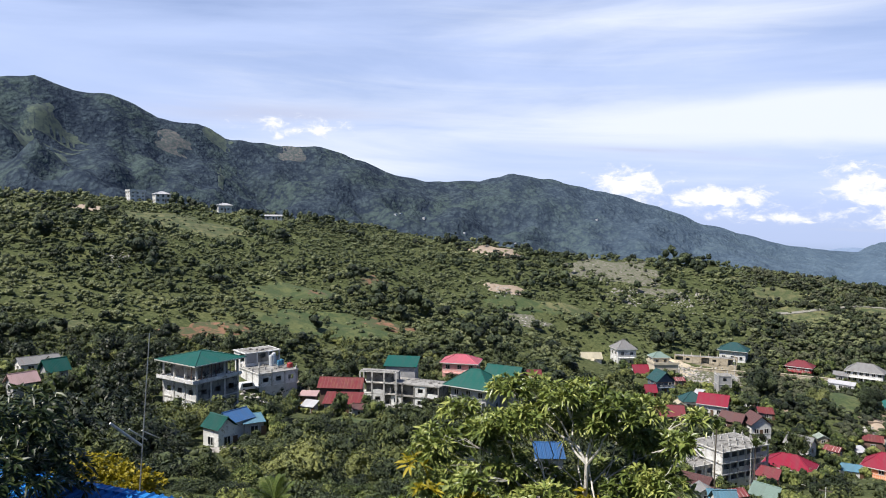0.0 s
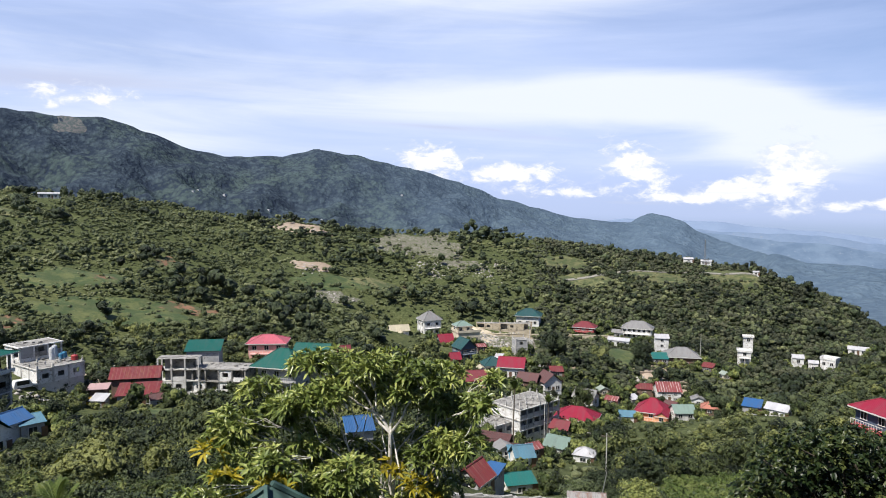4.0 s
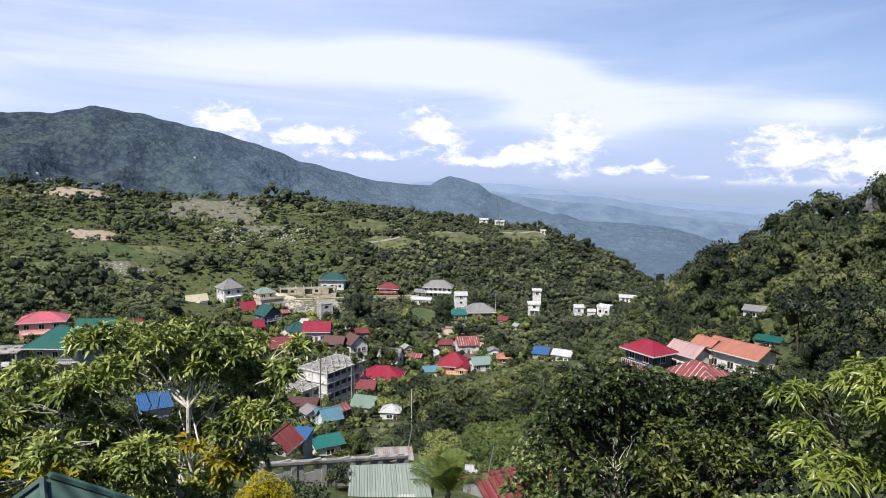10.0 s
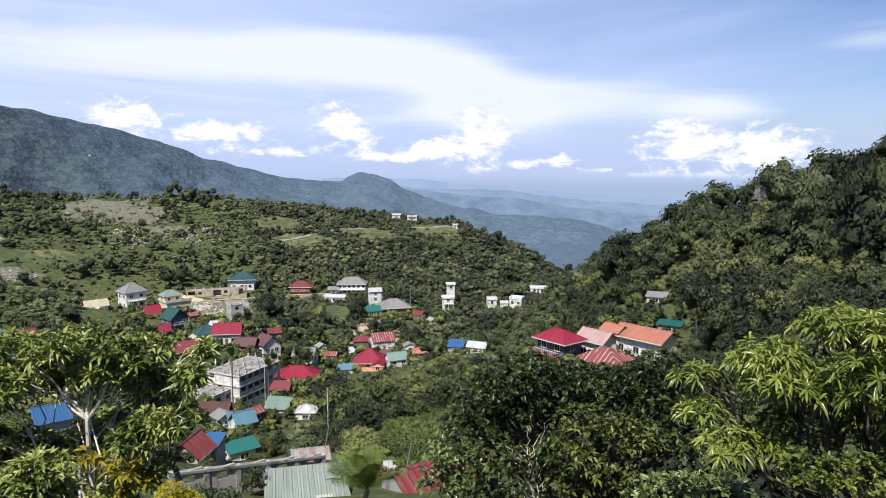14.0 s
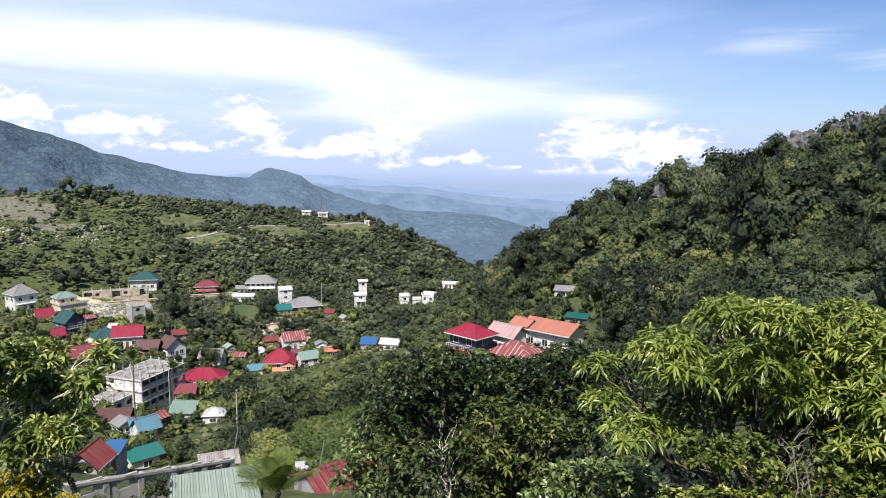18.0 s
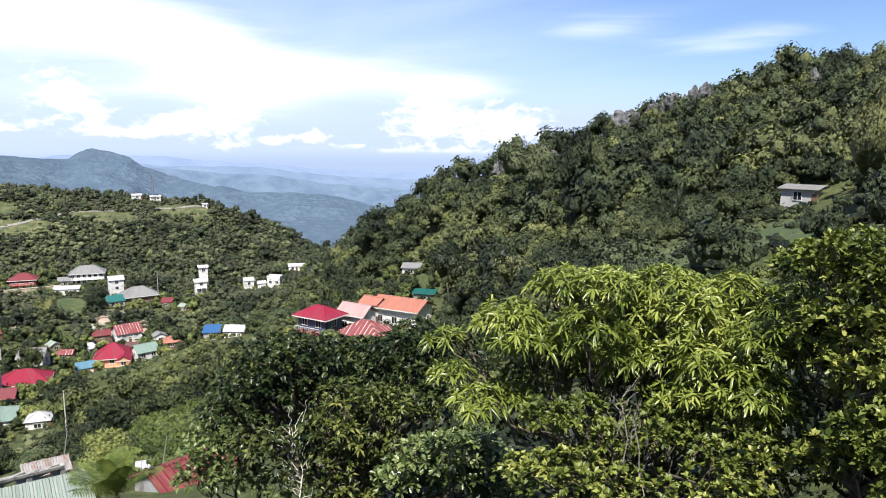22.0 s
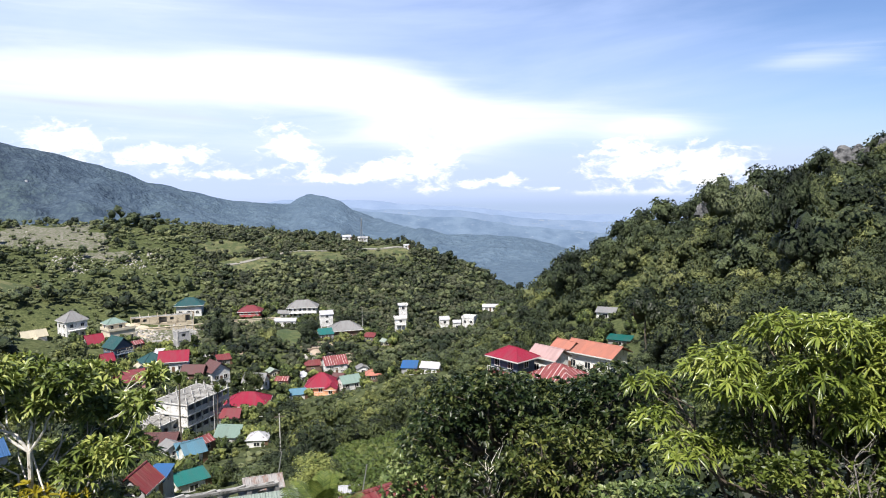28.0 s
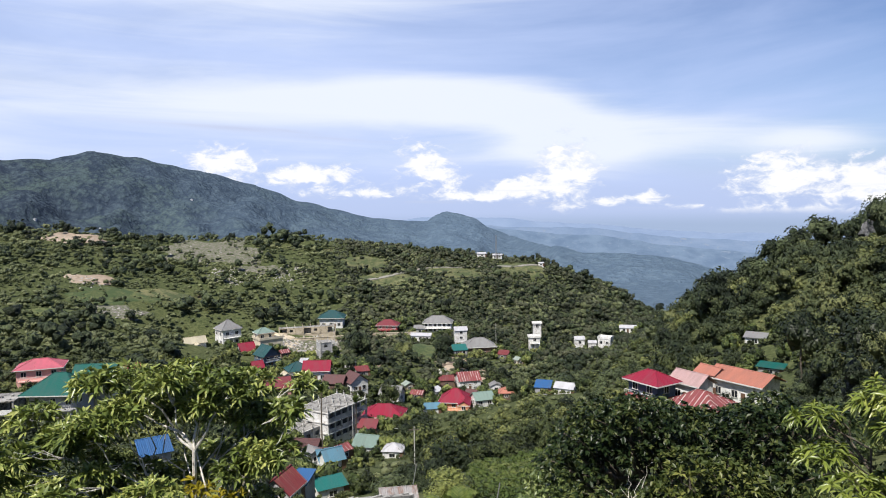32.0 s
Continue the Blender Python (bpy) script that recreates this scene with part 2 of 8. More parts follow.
def sheet_metal(name, paint, rust=(0.16, 0.07, 0.04), wear=0.3, rib=0.25, stripe=0.0, pale=(0.5, 0.46, 0.44)):
    """Ribbed roofing sheet, painted, faded and rusting; u runs along the eave, v up the slope, in metres."""
    mat, n, bsdf, _ = material(name)
    uv = n.add("ShaderNodeSeparateXYZ")
    n.link(n.coords("UV"), uv.inputs[0])
    u, v = uv.outputs[0], uv.outputs[1]
    rnd = n.add("ShaderNodeObjectInfo").outputs["Random"]
    vec = n.xyz(n.m("MULTIPLY", u, 1.2), n.m("MULTIPLY", v, 0.25), n.m("MULTIPLY", rnd, 30.0))
    fade, grime = n.noise(vec, 0.8, 4), n.noise(vec, 2.4, 6, 0.7)
    col = n.mix(n.smooth(fade, 0.3, 0.72), (*paint, 1), (*[c * 0.75 + 0.02 for c in paint], 1))
    col = n.mix(n.m("MULTIPLY", n.smooth(grime, 0.62 - wear * 0.3, 0.75 - wear * 0.15), min(1.0, 0.4 + wear)), col, (*rust, 1))
    if stripe:
        lap = n.m("FRACT", n.m("MULTIPLY", u, 1 / 0.82))
        band = n.m("MULTIPLY", n.smooth(lap, 0.72, 0.86), n.smooth(n.noise(vec, 1.1, 3), 0.36, 0.55))
        col = n.mix(n.m("MULTIPLY", band, stripe), col, (*pale, 1))
    n.link(col, bsdf.inputs["Base Color"])
    bsdf.inputs["Roughness"].default_value = 0.6
    bsdf.inputs["Specular IOR Level"].default_value = 0.2
    wave = n.m("SINE", n.m("MULTIPLY", u, 6.2832 / rib))
    bump(n, bsdf, wave, 0.55, 0.025)
    return mat


def plain(name, c, rough=0.6, metal=0.0):
    mat, n, bsdf, _ = material(name)
    t = n.noise(n.coords("Object"), 3.0, 5)
    n.link(n.mix(n.smooth(t, 0.3, 0.7), (*c, 1), (*scaled(c, 0.78), 1)), bsdf.inputs["Base Color"])
    bsdf.inputs["Roughness"].default_value, bsdf.inputs["Metallic"].default_value = rough, metal
    return mat


SHRUB = foliage("shrub_leaves", (0.034, 0.046, 0.020), (0.112, 0.134, 0.062), (0.238, 0.254, 0.124), 0.018, 0.6, 0.08)
TOWN_GREEN = foliage("valley_tree_leaves", (0.009, 0.013, 0.005), (0.065, 0.085, 0.030), (0.240, 0.254, 0.083), 0.07, 0.5, 0.08)
HILL_GREEN = foliage("hill_tree_leaves", (0.007, 0.011, 0.005), (0.059, 0.077, 0.031), (0.203, 0.216, 0.087), 0.035, 0.5, 0.08)
HILL_DARK = foliage("dark_forest_leaves", (0.007, 0.012, 0.005), (0.034, 0.048, 0.022), (0.109, 0.135, 0.061), 0.06, 0.5, 0.05)
HILL_LIGHT = foliage("light_forest_leaves", (0.021, 0.030, 0.011), (0.116, 0.138, 0.049), (0.306, 0.316, 0.122), 0.06, 0.5, 0.1)
NEAR_GREEN = foliage("garden_tree_leaves", (0.010, 0.016, 0.006), (0.076, 0.106, 0.032), (0.308, 0.331, 0.100), 0.12, 0.45, 0.1)
CROP_GREEN = foliage("crop_leaves", (0.050, 0.080, 0.020), (0.105, 0.145, 0.036), (0.190, 0.220, 0.070), 0.15, 0.5, 0.15)
# haze over the spur painted in: the greens are greyed in the colour itself
SPUR_GREEN = foliage("hazed_spur_leaves", (0.020, 0.026, 0.016), (0.060, 0.070, 0.039), (0.124, 0.129, 0.074), 0.03, 0.6, 0.05)
# near-black leaves: dark trees' own tone, and bank bushes' shade painted in
SHADE_GREEN = foliage("dark_tree_and_shade_leaves", (0.005, 0.009, 0.003), (0.015, 0.022, 0.009), (0.043, 0.054, 0.020), 0.5, 0.5, 0.0)
T1_LEAF = foliage("avocado_leaves", (0.022, 0.037, 0.010), (0.138, 0.180, 0.041), (0.460, 0.471, 0.149), 1.9, 0.34, 0.14)
MANGO_LEAF = foliage("mango_leaves", (0.030, 0.048, 0.009), (0.138, 0.178, 0.029), (0.310, 0.330, 0.080), 1.2, 0.33, 0.15)
JACK_LEAF = foliage("jackfruit_leaves", (0.018, 0.031, 0.008), (0.100, 0.130, 0.025), (0.324, 0.324, 0.084), 1.3, 0.42, 0.1)
LIME_LEAF = foliage("lime_leaves", (0.020, 0.036, 0.012), (0.085, 0.120, 0.036), (0.26, 0.29, 0.12), 1.6, 0.34, 0.1)
CITRUS_LEAF = foliage("citrus_leaves", (0.010, 0.017, 0.005), (0.045, 0.062, 0.014), (0.20, 0.205, 0.055), 1.6, 0.44, 0.1)
DARK_LEAF = foliage("coffee_leaves", (0.006, 0.013, 0.004), (0.018, 0.031, 0.009), (0.105, 0.118, 0.032), 1.6, 0.4, 0.04)
YELLOW_LEAF = foliage("yellow_bush_leaves", (0.22, 0.20, 0.015), (0.42, 0.36, 0.02), (0.62, 0.52, 0.05), 1.2, 0.5, 0.35)
OCHRE_LEAF = foliage("yellowing_leaves", (0.12, 0.11, 0.012), (0.30, 0.25, 0.02), (0.46, 0.37, 0.04), 1.2, 0.5, 0.35)
PALM_LEAF = foliage("palm_leaves", (0.018, 0.032, 0.007), (0.064, 0.094, 0.020), (0.165, 0.190, 0.045), 0.8, 0.45, 0.12)

BARK = surface("pale_bark", (0.42, 0.39, 0.34), (0.62, 0.59, 0.53), 3.0, 0.9, ((0.12, 0.11, 0.08), 0.4))
DARK_BARK = surface("dark_bark", (0.07, 0.055, 0.04), (0.13, 0.11, 0.085), 3.0, 0.95)
CONCRETE = surface("grey_concrete", (0.37, 0.36, 0.335), (0.56, 0.55, 0.52), 0.35, 0.9, ((0.14, 0.13, 0.12), 0.45))
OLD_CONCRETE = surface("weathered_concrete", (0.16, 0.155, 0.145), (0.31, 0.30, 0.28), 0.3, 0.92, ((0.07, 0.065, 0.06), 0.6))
WHITE_WALL = surface("white_paint", (0.50, 0.495, 0.48), (0.74, 0.735, 0.72), 0.55, 0.8, ((0.30, 0.27, 0.23), 0.5))
CREAM_WALL = surface("cream_paint", (0.46, 0.41, 0.31), (0.60, 0.54, 0.42), 0.4, 0.8, ((0.38, 0.32, 0.24), 0.25))
PINK_WALL = surface("pink_paint", (0.58, 0.30, 0.27), (0.68, 0.40, 0.36), 0.4, 0.8)
ORANGE_WALL = surface("orange_paint", (0.52, 0.23, 0.12), (0.60, 0.32, 0.18), 0.4, 0.8)
GREY_WALL = surface("grey_paint", (0.26, 0.26, 0.27), (0.38, 0.38, 0.38), 0.4, 0.85, ((0.15, 0.14, 0.13), 0.4))
BROWN_WALL = surface("brown_boards", (0.10, 0.065, 0.05), (0.19, 0.12, 0.09), 0.5, 0.85)
RED_WALL = surface("red_paint_wall", (0.26, 0.035, 0.04), (0.34, 0.06, 0.06), 0.5, 0.75)
BLUE_WALL = surface("dark_blue_wall", (0.045, 0.07, 0.11), (0.08, 0.11, 0.16), 0.5, 0.8)
TERRACE_WALL = surface("beige_masonry", (0.36, 0.30, 0.21), (0.52, 0.45, 0.34), 0.3, 0.9, ((0.18, 0.15, 0.11), 0.5))

RED_ROOF = sheet_metal("red_roof", (0.225, 0.011, 0.034), wear=0.2)
PINK_ROOF = sheet_metal("pink_roof", (0.42, 0.10, 0.135), wear=0.22)
MAROON_ROOF = sheet_metal("maroon_roof", (0.165, 0.030, 0.040), wear=0.25)
BROWN_ROOF = sheet_metal("brown_roof", (0.105, 0.05, 0.05), wear=0.25)
TEAL_ROOF = sheet_metal("teal_roof", (0.004, 0.080, 0.066), wear=0.1)
DARK_TEAL_ROOF = sheet_metal("dark_teal_roof", (0.014, 0.062, 0.066), wear=0.1)
BLUE_ROOF = sheet_metal("blue_roof", (0.025, 0.095, 0.24), wear=0.1)
SKY_ROOF = sheet_metal("light_blue_roof", (0.085, 0.19, 0.26), wear=0.05)
GREY_ROOF = sheet_metal("grey_roof", (0.20, 0.20, 0.20), wear=0.25)
ZINC_ROOF = sheet_metal("zinc_roof", (0.42, 0.42, 0.44), wear=0.2)
PALE_ROOF = sheet_metal("cream_roof", (0.42, 0.38, 0.28), wear=0.2)
MAUVE_ROOF = sheet_metal("faded_pink_roof", (0.39, 0.265, 0.26), wear=0.15)
ORANGE_ROOF = sheet_metal("orange_roof", (0.36, 0.145, 0.105), wear=0.12)
RUSTY_ROOF = sheet_metal("rusty_roof", (0.20, 0.045, 0.05), wear=0.4, stripe=0.75)
CORRODED_ROOF = sheet_metal("corroded_red_roof", (0.150, 0.024, 0.030), wear=0.45, stripe=0.16, pale=(0.36, 0.22, 0.20))
PATCHED_ROOF = sheet_metal("grey_rusted_roof", (0.30, 0.285, 0.275), rust=(0.20, 0.12, 0.09), wear=0.6)
MINT_ROOF = sheet_metal("faded_green_roof", (0.245, 0.290, 0.250), rust=(0.30, 0.30, 0.26), wear=0.3)
SAGE_ROOF = sheet_metal("sage_roof", (0.17, 0.24, 0.21), wear=0.12)
DEEP_GREEN_ROOF = sheet_metal("deep_green_roof", (0.038, 0.085, 0.072), wear=0.15, rib=0.2)
SEA_ROOF = sheet_metal("sea_green_roof", (0.012, 0.12, 0.11), wear=0.1)
ROYAL_ROOF = sheet_metal("royal_blue_roof", (0.012, 0.165, 0.46), wear=0.0, rib=0.2)

GLASS = plain("dark_glass", (0.02, 0.023, 0.028), 0.15)
FRAME = plain("window_frame_white", (0.62, 0.61, 0.58), 0.5)
DARK_FRAME = plain("window_frame_brown", (0.10, 0.07, 0.05), 0.6)
DOOR = plain("brown_door", (0.14, 0.08, 0.05), 0.6)
STEEL = plain("galvanised_steel", (0.45, 0.45, 0.46), 0.45, 0.7)
RED_EARTH = surface("red_earth", (0.13, 0.066, 0.038), (0.235, 0.122, 0.072), 0.08, 0.95, ((0.055, 0.066, 0.026), 1.0), relief=0.4)
PALE_EARTH = surface("quarried_earth", (0.22, 0.17, 0.125), (0.38, 0.305, 0.235), 0.06, 0.95, ((0.20, 0.15, 0.10), 0.4), relief=0.2)
MEADOW = surface("meadow_grass", (0.040, 0.056, 0.017), (0.105, 0.118, 0.038), 0.09, 0.95, ((0.035, 0.058, 0.016), 0.9), relief=0.5)
DRY_GRASS = surface("dry_grass", (0.060, 0.068, 0.027), (0.15, 0.145, 0.062), 0.08, 0.95, ((0.045, 0.062, 0.02), 0.9), relief=0.5)
ROCK = surface("grey_limestone", (0.055, 0.056, 0.060), (0.190, 0.188, 0.190), 0.9, 0.92, ((0.035, 0.036, 0.038), 0.8), fine=6.0, relief=0.6)
PALE_ROAD = surface("dusty_concrete_road", (0.15, 0.145, 0.125), (0.27, 0.255, 0.225), 0.2, 0.9, ((0.10, 0.105, 0.06), 0.6))


def ground_material():
    """Grass, scrub and bare soil, in patches of several sizes."""
    mat, n, bsdf, _ = material("hillside_ground")
    pos = n.add("ShaderNodeNewGeometry").outputs["Position"]
    big, mid, fine = n.noise(pos, 0.012, 5, 0.6), n.noise(pos, 0.07, 5, 0.6), n.noise(pos, 0.9, 5, 0.65)
    grass = n.mix(n.smooth(fine, 0.35, 0.7), (0.066, 0.078, 0.031, 1), (0.138, 0.145, 0.064, 1))
    scrub = n.mix(n.smooth(fine, 0.35, 0.7), (0.042, 0.054, 0.022, 1), (0.094, 0.108, 0.046, 1))
    col = n.mix(n.smooth(n.m("ADD", n.m("MULTIPLY", big, 0.5), n.m("MULTIPLY", mid, 0.5)), 0.48, 0.66), scrub, grass)
    col = n.mix(n.smooth(n.noise(pos, 0.045, 6, 0.7), 0.66, 0.74), col, (0.17, 0.13, 0.08, 1))
    n.link(col, bsdf.inputs["Base Color"])
    bsdf.inputs["Roughness"].default_value = 1.0
    bsdf.inputs["Specular IOR Level"].default_value = 0.1
    bump(n, bsdf, fine, 0.8, 0.5)
    return mat


def mountain_material():
    mat, n, bsdf, _ = material("hazed_mountain_ground")
    pos = n.add("ShaderNodeNewGeometry").outputs["Position"]
    big = n.noise(pos, 0.005, 6, 0.65)
    fine = n.m("ADD", n.m("MULTIPLY", n.noise(pos, 0.022, 5, 0.7), 0.5), n.m("MULTIPLY", n.noise(pos, 0.11, 4, 0.7), 0.5))
    crowns = []
    for size in (0.042, 0.095):
        v = n.add("ShaderNodeTexVoronoi")
        v.inputs["Scale"].default_value = size
        jig = n.add("ShaderNodeVectorMath", op="ADD")
        n.link(pos, jig.inputs[0])
        n.link(n.xyz(n.m("MULTIPLY", n.noise(pos, size * 2.2, 2), 9.0), n.m("MULTIPLY", n.noise(pos, size * 1.7, 2), 9.0)), jig.inputs[1])
        n.link(jig.outputs[0], v.inputs["Vector"])
        crowns.append((n.smooth(v.outputs["Distance"], 0.75, 0.12), v.outputs["Color"]))
    tree_top = n.m("ADD", n.m("MULTIPLY", crowns[0][0], 0.55), n.m("MULTIPLY", crowns[1][0], 0.45))
    # crown centres lightened and gaps darkened in the colour, standing in for canopy shade
    kind = n.m("ADD", n.m("MULTIPLY", fine, 0.8), n.m("MULTIPLY", tree_top, 0.32))
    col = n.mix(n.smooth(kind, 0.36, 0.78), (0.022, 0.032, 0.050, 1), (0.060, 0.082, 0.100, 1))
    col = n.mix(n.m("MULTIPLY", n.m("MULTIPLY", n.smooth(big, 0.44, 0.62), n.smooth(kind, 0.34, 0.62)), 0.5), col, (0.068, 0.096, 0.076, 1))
    # haze painted into the colour: faint on the western range, bluer on eastern ridges
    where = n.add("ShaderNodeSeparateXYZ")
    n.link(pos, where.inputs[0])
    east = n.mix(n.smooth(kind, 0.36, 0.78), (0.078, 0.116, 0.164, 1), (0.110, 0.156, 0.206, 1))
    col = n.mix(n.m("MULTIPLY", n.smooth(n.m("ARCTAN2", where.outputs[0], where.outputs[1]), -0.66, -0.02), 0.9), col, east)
    n.link(col, bsdf.inputs["Base Color"])
    bsdf.inputs["Roughness"].default_value = 1.0
    bsdf.inputs["Specular IOR Level"].default_value = 0.05
    bump(n, bsdf, n.m("ADD", n.m("MULTIPLY", fine, 1.4), n.m("MULTIPLY", tree_top, 0.6)), 0.8, 7.0)
    return mat


GROUND, MOUNTAIN = ground_material(), mountain_material()
# distance haze painted into the base colours, stronger from lowland to horizon
LOWLAND = surface("hazed_lowland", (0.104, 0.154, 0.228), (0.148, 0.202, 0.278), 0.0035, 1.0, ((0.17, 0.21, 0.26), 0.35))
RIDGE_NEAR = surface("hazed_foothill_woods", (0.070, 0.110, 0.172), (0.112, 0.160, 0.225), 0.014, 1.0, ((0.150, 0.190, 0.240), 0.3))
RIDGE_MID = surface("hazed_hill_woods", (0.100, 0.148, 0.228), (0.138, 0.188, 0.268), 0.009, 1.0, ((0.155, 0.19, 0.24), 0.3))
RIDGE_FAR = surface("hazed_horizon_hills", (0.138, 0.192, 0.290), (0.165, 0.220, 0.318), 0.006, 1.0)
ROCKY = surface("stony_scrub_ground", (0.115, 0.105, 0.088), (0.205, 0.188, 0.160), 0.3, 0.95, ((0.075, 0.085, 0.038), 0.9), relief=0.15)
LOWLAND.node_tree.nodes["Principled BSDF"].inputs["Specular IOR Level"].default_value = 0.0

# far rock and grass, with the mountain's bluish haze mixed into their colours
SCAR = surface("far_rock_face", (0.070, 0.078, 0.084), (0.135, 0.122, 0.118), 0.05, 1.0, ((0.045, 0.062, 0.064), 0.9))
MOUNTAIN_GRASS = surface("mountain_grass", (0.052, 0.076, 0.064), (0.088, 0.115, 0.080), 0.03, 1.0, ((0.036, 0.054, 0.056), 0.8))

# ---- building helpers ----
class Mesh:
    """A mesh in the making: corners, faces, and a place on the sheet for each corner of a face."""

    def __init__(self):
        self.v, self.f, self.uv = [], [], []

    def face(self, pts, uv=None):
        k = len(self.v)
        self.v += [tuple(p) for p in pts]
        self.f.append(tuple(range(k, k + len(pts))))
        self.uv += uv or [(p[0], p[2]) for p in pts]
        return self

    def box(self, x0, x1, y0, y1, z0, z1, m=None):
        c = [Vector((x, y, z)) for z in (z0, z1) for y in (y0, y1) for x in (x0, x1)]
        if m is not None:
            c = [m @ p for p in c]
        for q in ((0, 2, 3, 1), (4, 5, 7, 6), (0, 1, 5, 4), (2, 6, 7, 3), (0, 4, 6, 2), (1, 3, 7, 5)):
            self.face([c[i] for i in q])
        return self

    def tube(self, pts, radii, sides=7, cap=True):
        rings = []
        for i, p in enumerate(pts):
            p = Vector(p)
            a, b = Vector(pts[max(i - 1, 0)]), Vector(pts[min(i + 1, len(pts) - 1)])
            d = (b - a).normalized()
            u = d.orthogonal().normalized() if abs(d.z) > 0.9 else d.cross(Vector((0, 0, 1))).normalized()
            w = d.cross(u)
            rings.append([p + (u * math.cos(t) + w * math.sin(t)) * radii[i] for t in [2 * math.pi * k / sides for k in range(sides)]])
        for a, b in zip(rings, rings[1:]):
            for k in range(sides):
                j = (k + 1) % sides
                self.face([a[k], a[j], b[j], b[k]])
        if cap:
            self.face(rings[0][::-1])
            self.face(rings[-1])
        return self

    def data(self, name, mat):
        me = bpy.data.meshes.new(name)
        me.from_pydata(self.v, [], self.f)
        layer = me.uv_layers.new(name="UVMap")
        layer.data.foreach_set("uv", np.array(self.uv, dtype=np.float32).ravel())
        me.materials.append(mat)
        me.update()
        return me


def part(name, mesh, mat, parent=None, label="", at=None):
    """Links a mesh as one object under a thing or a part."""
    ob = new(name, mesh if isinstance(mesh, bpy.types.Mesh) else mesh.data(name, mat))
    ob.parent = parent
    if at is not None:
        ob.matrix_basis = at
    if label:
        ob["label"] = label
    return ob


def raw_mesh(name, verts, faces, mat, smooth=False):
    """A mesh from arrays; faces is an array of n rows of three or four corners."""
    me = bpy.data.meshes.new(name)
    n, k = faces.shape
    me.vertices.add(len(verts))
    me.vertices.foreach_set("co", np.ascontiguousarray(verts, dtype=np.float32).ravel())
    me.loops.add(n * k)
    me.loops.foreach_set("vertex_index", np.ascontiguousarray(faces, dtype=np.int32).ravel())
    me.polygons.add(n)
    me.polygons.foreach_set("loop_start", np.arange(0, n * k, k, dtype=np.int32))
    me.materials.append(mat)
    me.update(calc_edges=True)
    if smooth:
        me.polygons.foreach_set("use_smooth", np.ones(n, dtype=bool))
    return me


# ---- the lie of the land ----
LOTS = {}


def lot(key, az, r, w, top, eave, base):
    """A building's plot: bearing, distance, width, and heights of its top, eave and foot against the eye."""
    LOTS[key] = dict(az=az, r=r, w=w, top=top, eave=eave, base=base, at=polar(az, r, base))


lot("green3", -55.9, 150, 15.1, -26.0, -28.3, -39.0)
lot("flatw", -52.5, 175, 13.1, -30.0, -30.9, -39.0)
lot("bluesm", -54.6, 110, 5.6, -29.2, -30.7, -35.1)
lot("blueshed", -52.1, 113, 4.2, -31.1, -31.9, -33.2)
lot("rusty4", -45.8, 170, 12.2, -38.1, -40.3, -46.2)
lot("unfin", -40.0, 180, 21.9, -37.1, -39.4, -48.5)
lot("pink", -35.3, 205, 12.8, -39.7, -41.6, -45.7)
lot("tealhip", -33.6, 165, 14.6, -34.3, -39.3, -44.7)
lot("redbehind", -29.4, 190, 4.6, -40.6, -42.5, -44.1)
lot("cream9", -24.9, 290, 8.8, -52.8, -56.1, -59.7)
lot("h1", -22.4, 290, 10.0, -47.6, -50.9, -56.4)
lot("red11", -21.1, 270, 7.2, -53.2, -56.2, -58.8)
lot("cream12", -19.4, 275, 11.4, -48.5, -50.6, -55.9)
lot("teal13", -19.5, 250, 8.9, -50.8, -54.1, -57.7)
lot("red14", -20.3, 245, 4.9, -54.8, -57.1, -59.1)
lot("bw", -14.3, 315, 12.0, -49.9, -52.8, -57.3)
lot("grey17", -15.0, 255, 5.1, -50.2, -51.3, -57.4)
lot("teal18", -17.5, 225, 7.9, -51.8, -54.2, -57.1)
lot("red19", -15.6, 220, 8.9, -50.7, -53.1, -56.6)
lot("maroon20", -18.8, 210, 8.4, -52.0, -55.1, -57.1)
lot("brown21", -13.3, 215, 11.6, -53.8, -56.2, -59.5)
lot("grey22", -9.6, 215, 8.1, -57.6, -60.6, -63.2)
lot("gbc", -14.8, 165, 15.6, -47.0, -48.5, -57.9)
lot("rr", -10.3, 180, 11.4, -53.5, -56.1, -59.6)
lot("maroon25", -11.6, 168, 5.8, -53.4, -55.1, -57.0)
lot("brown26a", -16.8, 150, 8.2, -50.6, -53.2, -55.0)
lot("brown26b", -15.0, 140, 7.6, -49.8, -52.4, -54.0)
lot("greygreen27", -11.7, 148, 6.4, -50.4, -52.6, -54.4)
lot("white28", -9.6, 142, 4.8, -51.0, -52.5, -53.6)
lot("bluer28", -14.8, 128, 5.0, -46.6, -48.5, -50.1)
lot("redh30", -4.4, 212, 10.0, -58.5, -62.3, -66.7)
lot("teal31", -2.2, 212, 7.3, -59.7, -61.8, -64.2)
lot("lblue32", -6.4, 208, 5.2, -61.4, -63.4, -65.1)
lot("red33", -0.2, 218, 4.8, -60.6, -62.5, -63.4)
lot("clus34", -4.0, 235, 14.3, -58.8, -61.9, -65.0)
lot("rd35", -9.8, 310, 10.3, -53.7, -56.3, -60.0)
lot("two36", -6.0, 310, 16.6, -52.3, -55.7, -60.2)
lot("white37", -7.1, 295, 9.1, -56.7, -58.5, -61.1)
lot("grey38", -2.4, 275, 13.1, -55.4, -59.0, -63.2)
lot("teal39", -4.0, 270, 6.1, -57.4, -59.3, -61.6)
lot("stepped40", 2.1, 290, 5.2, -57.4, -58.6, -65.1)
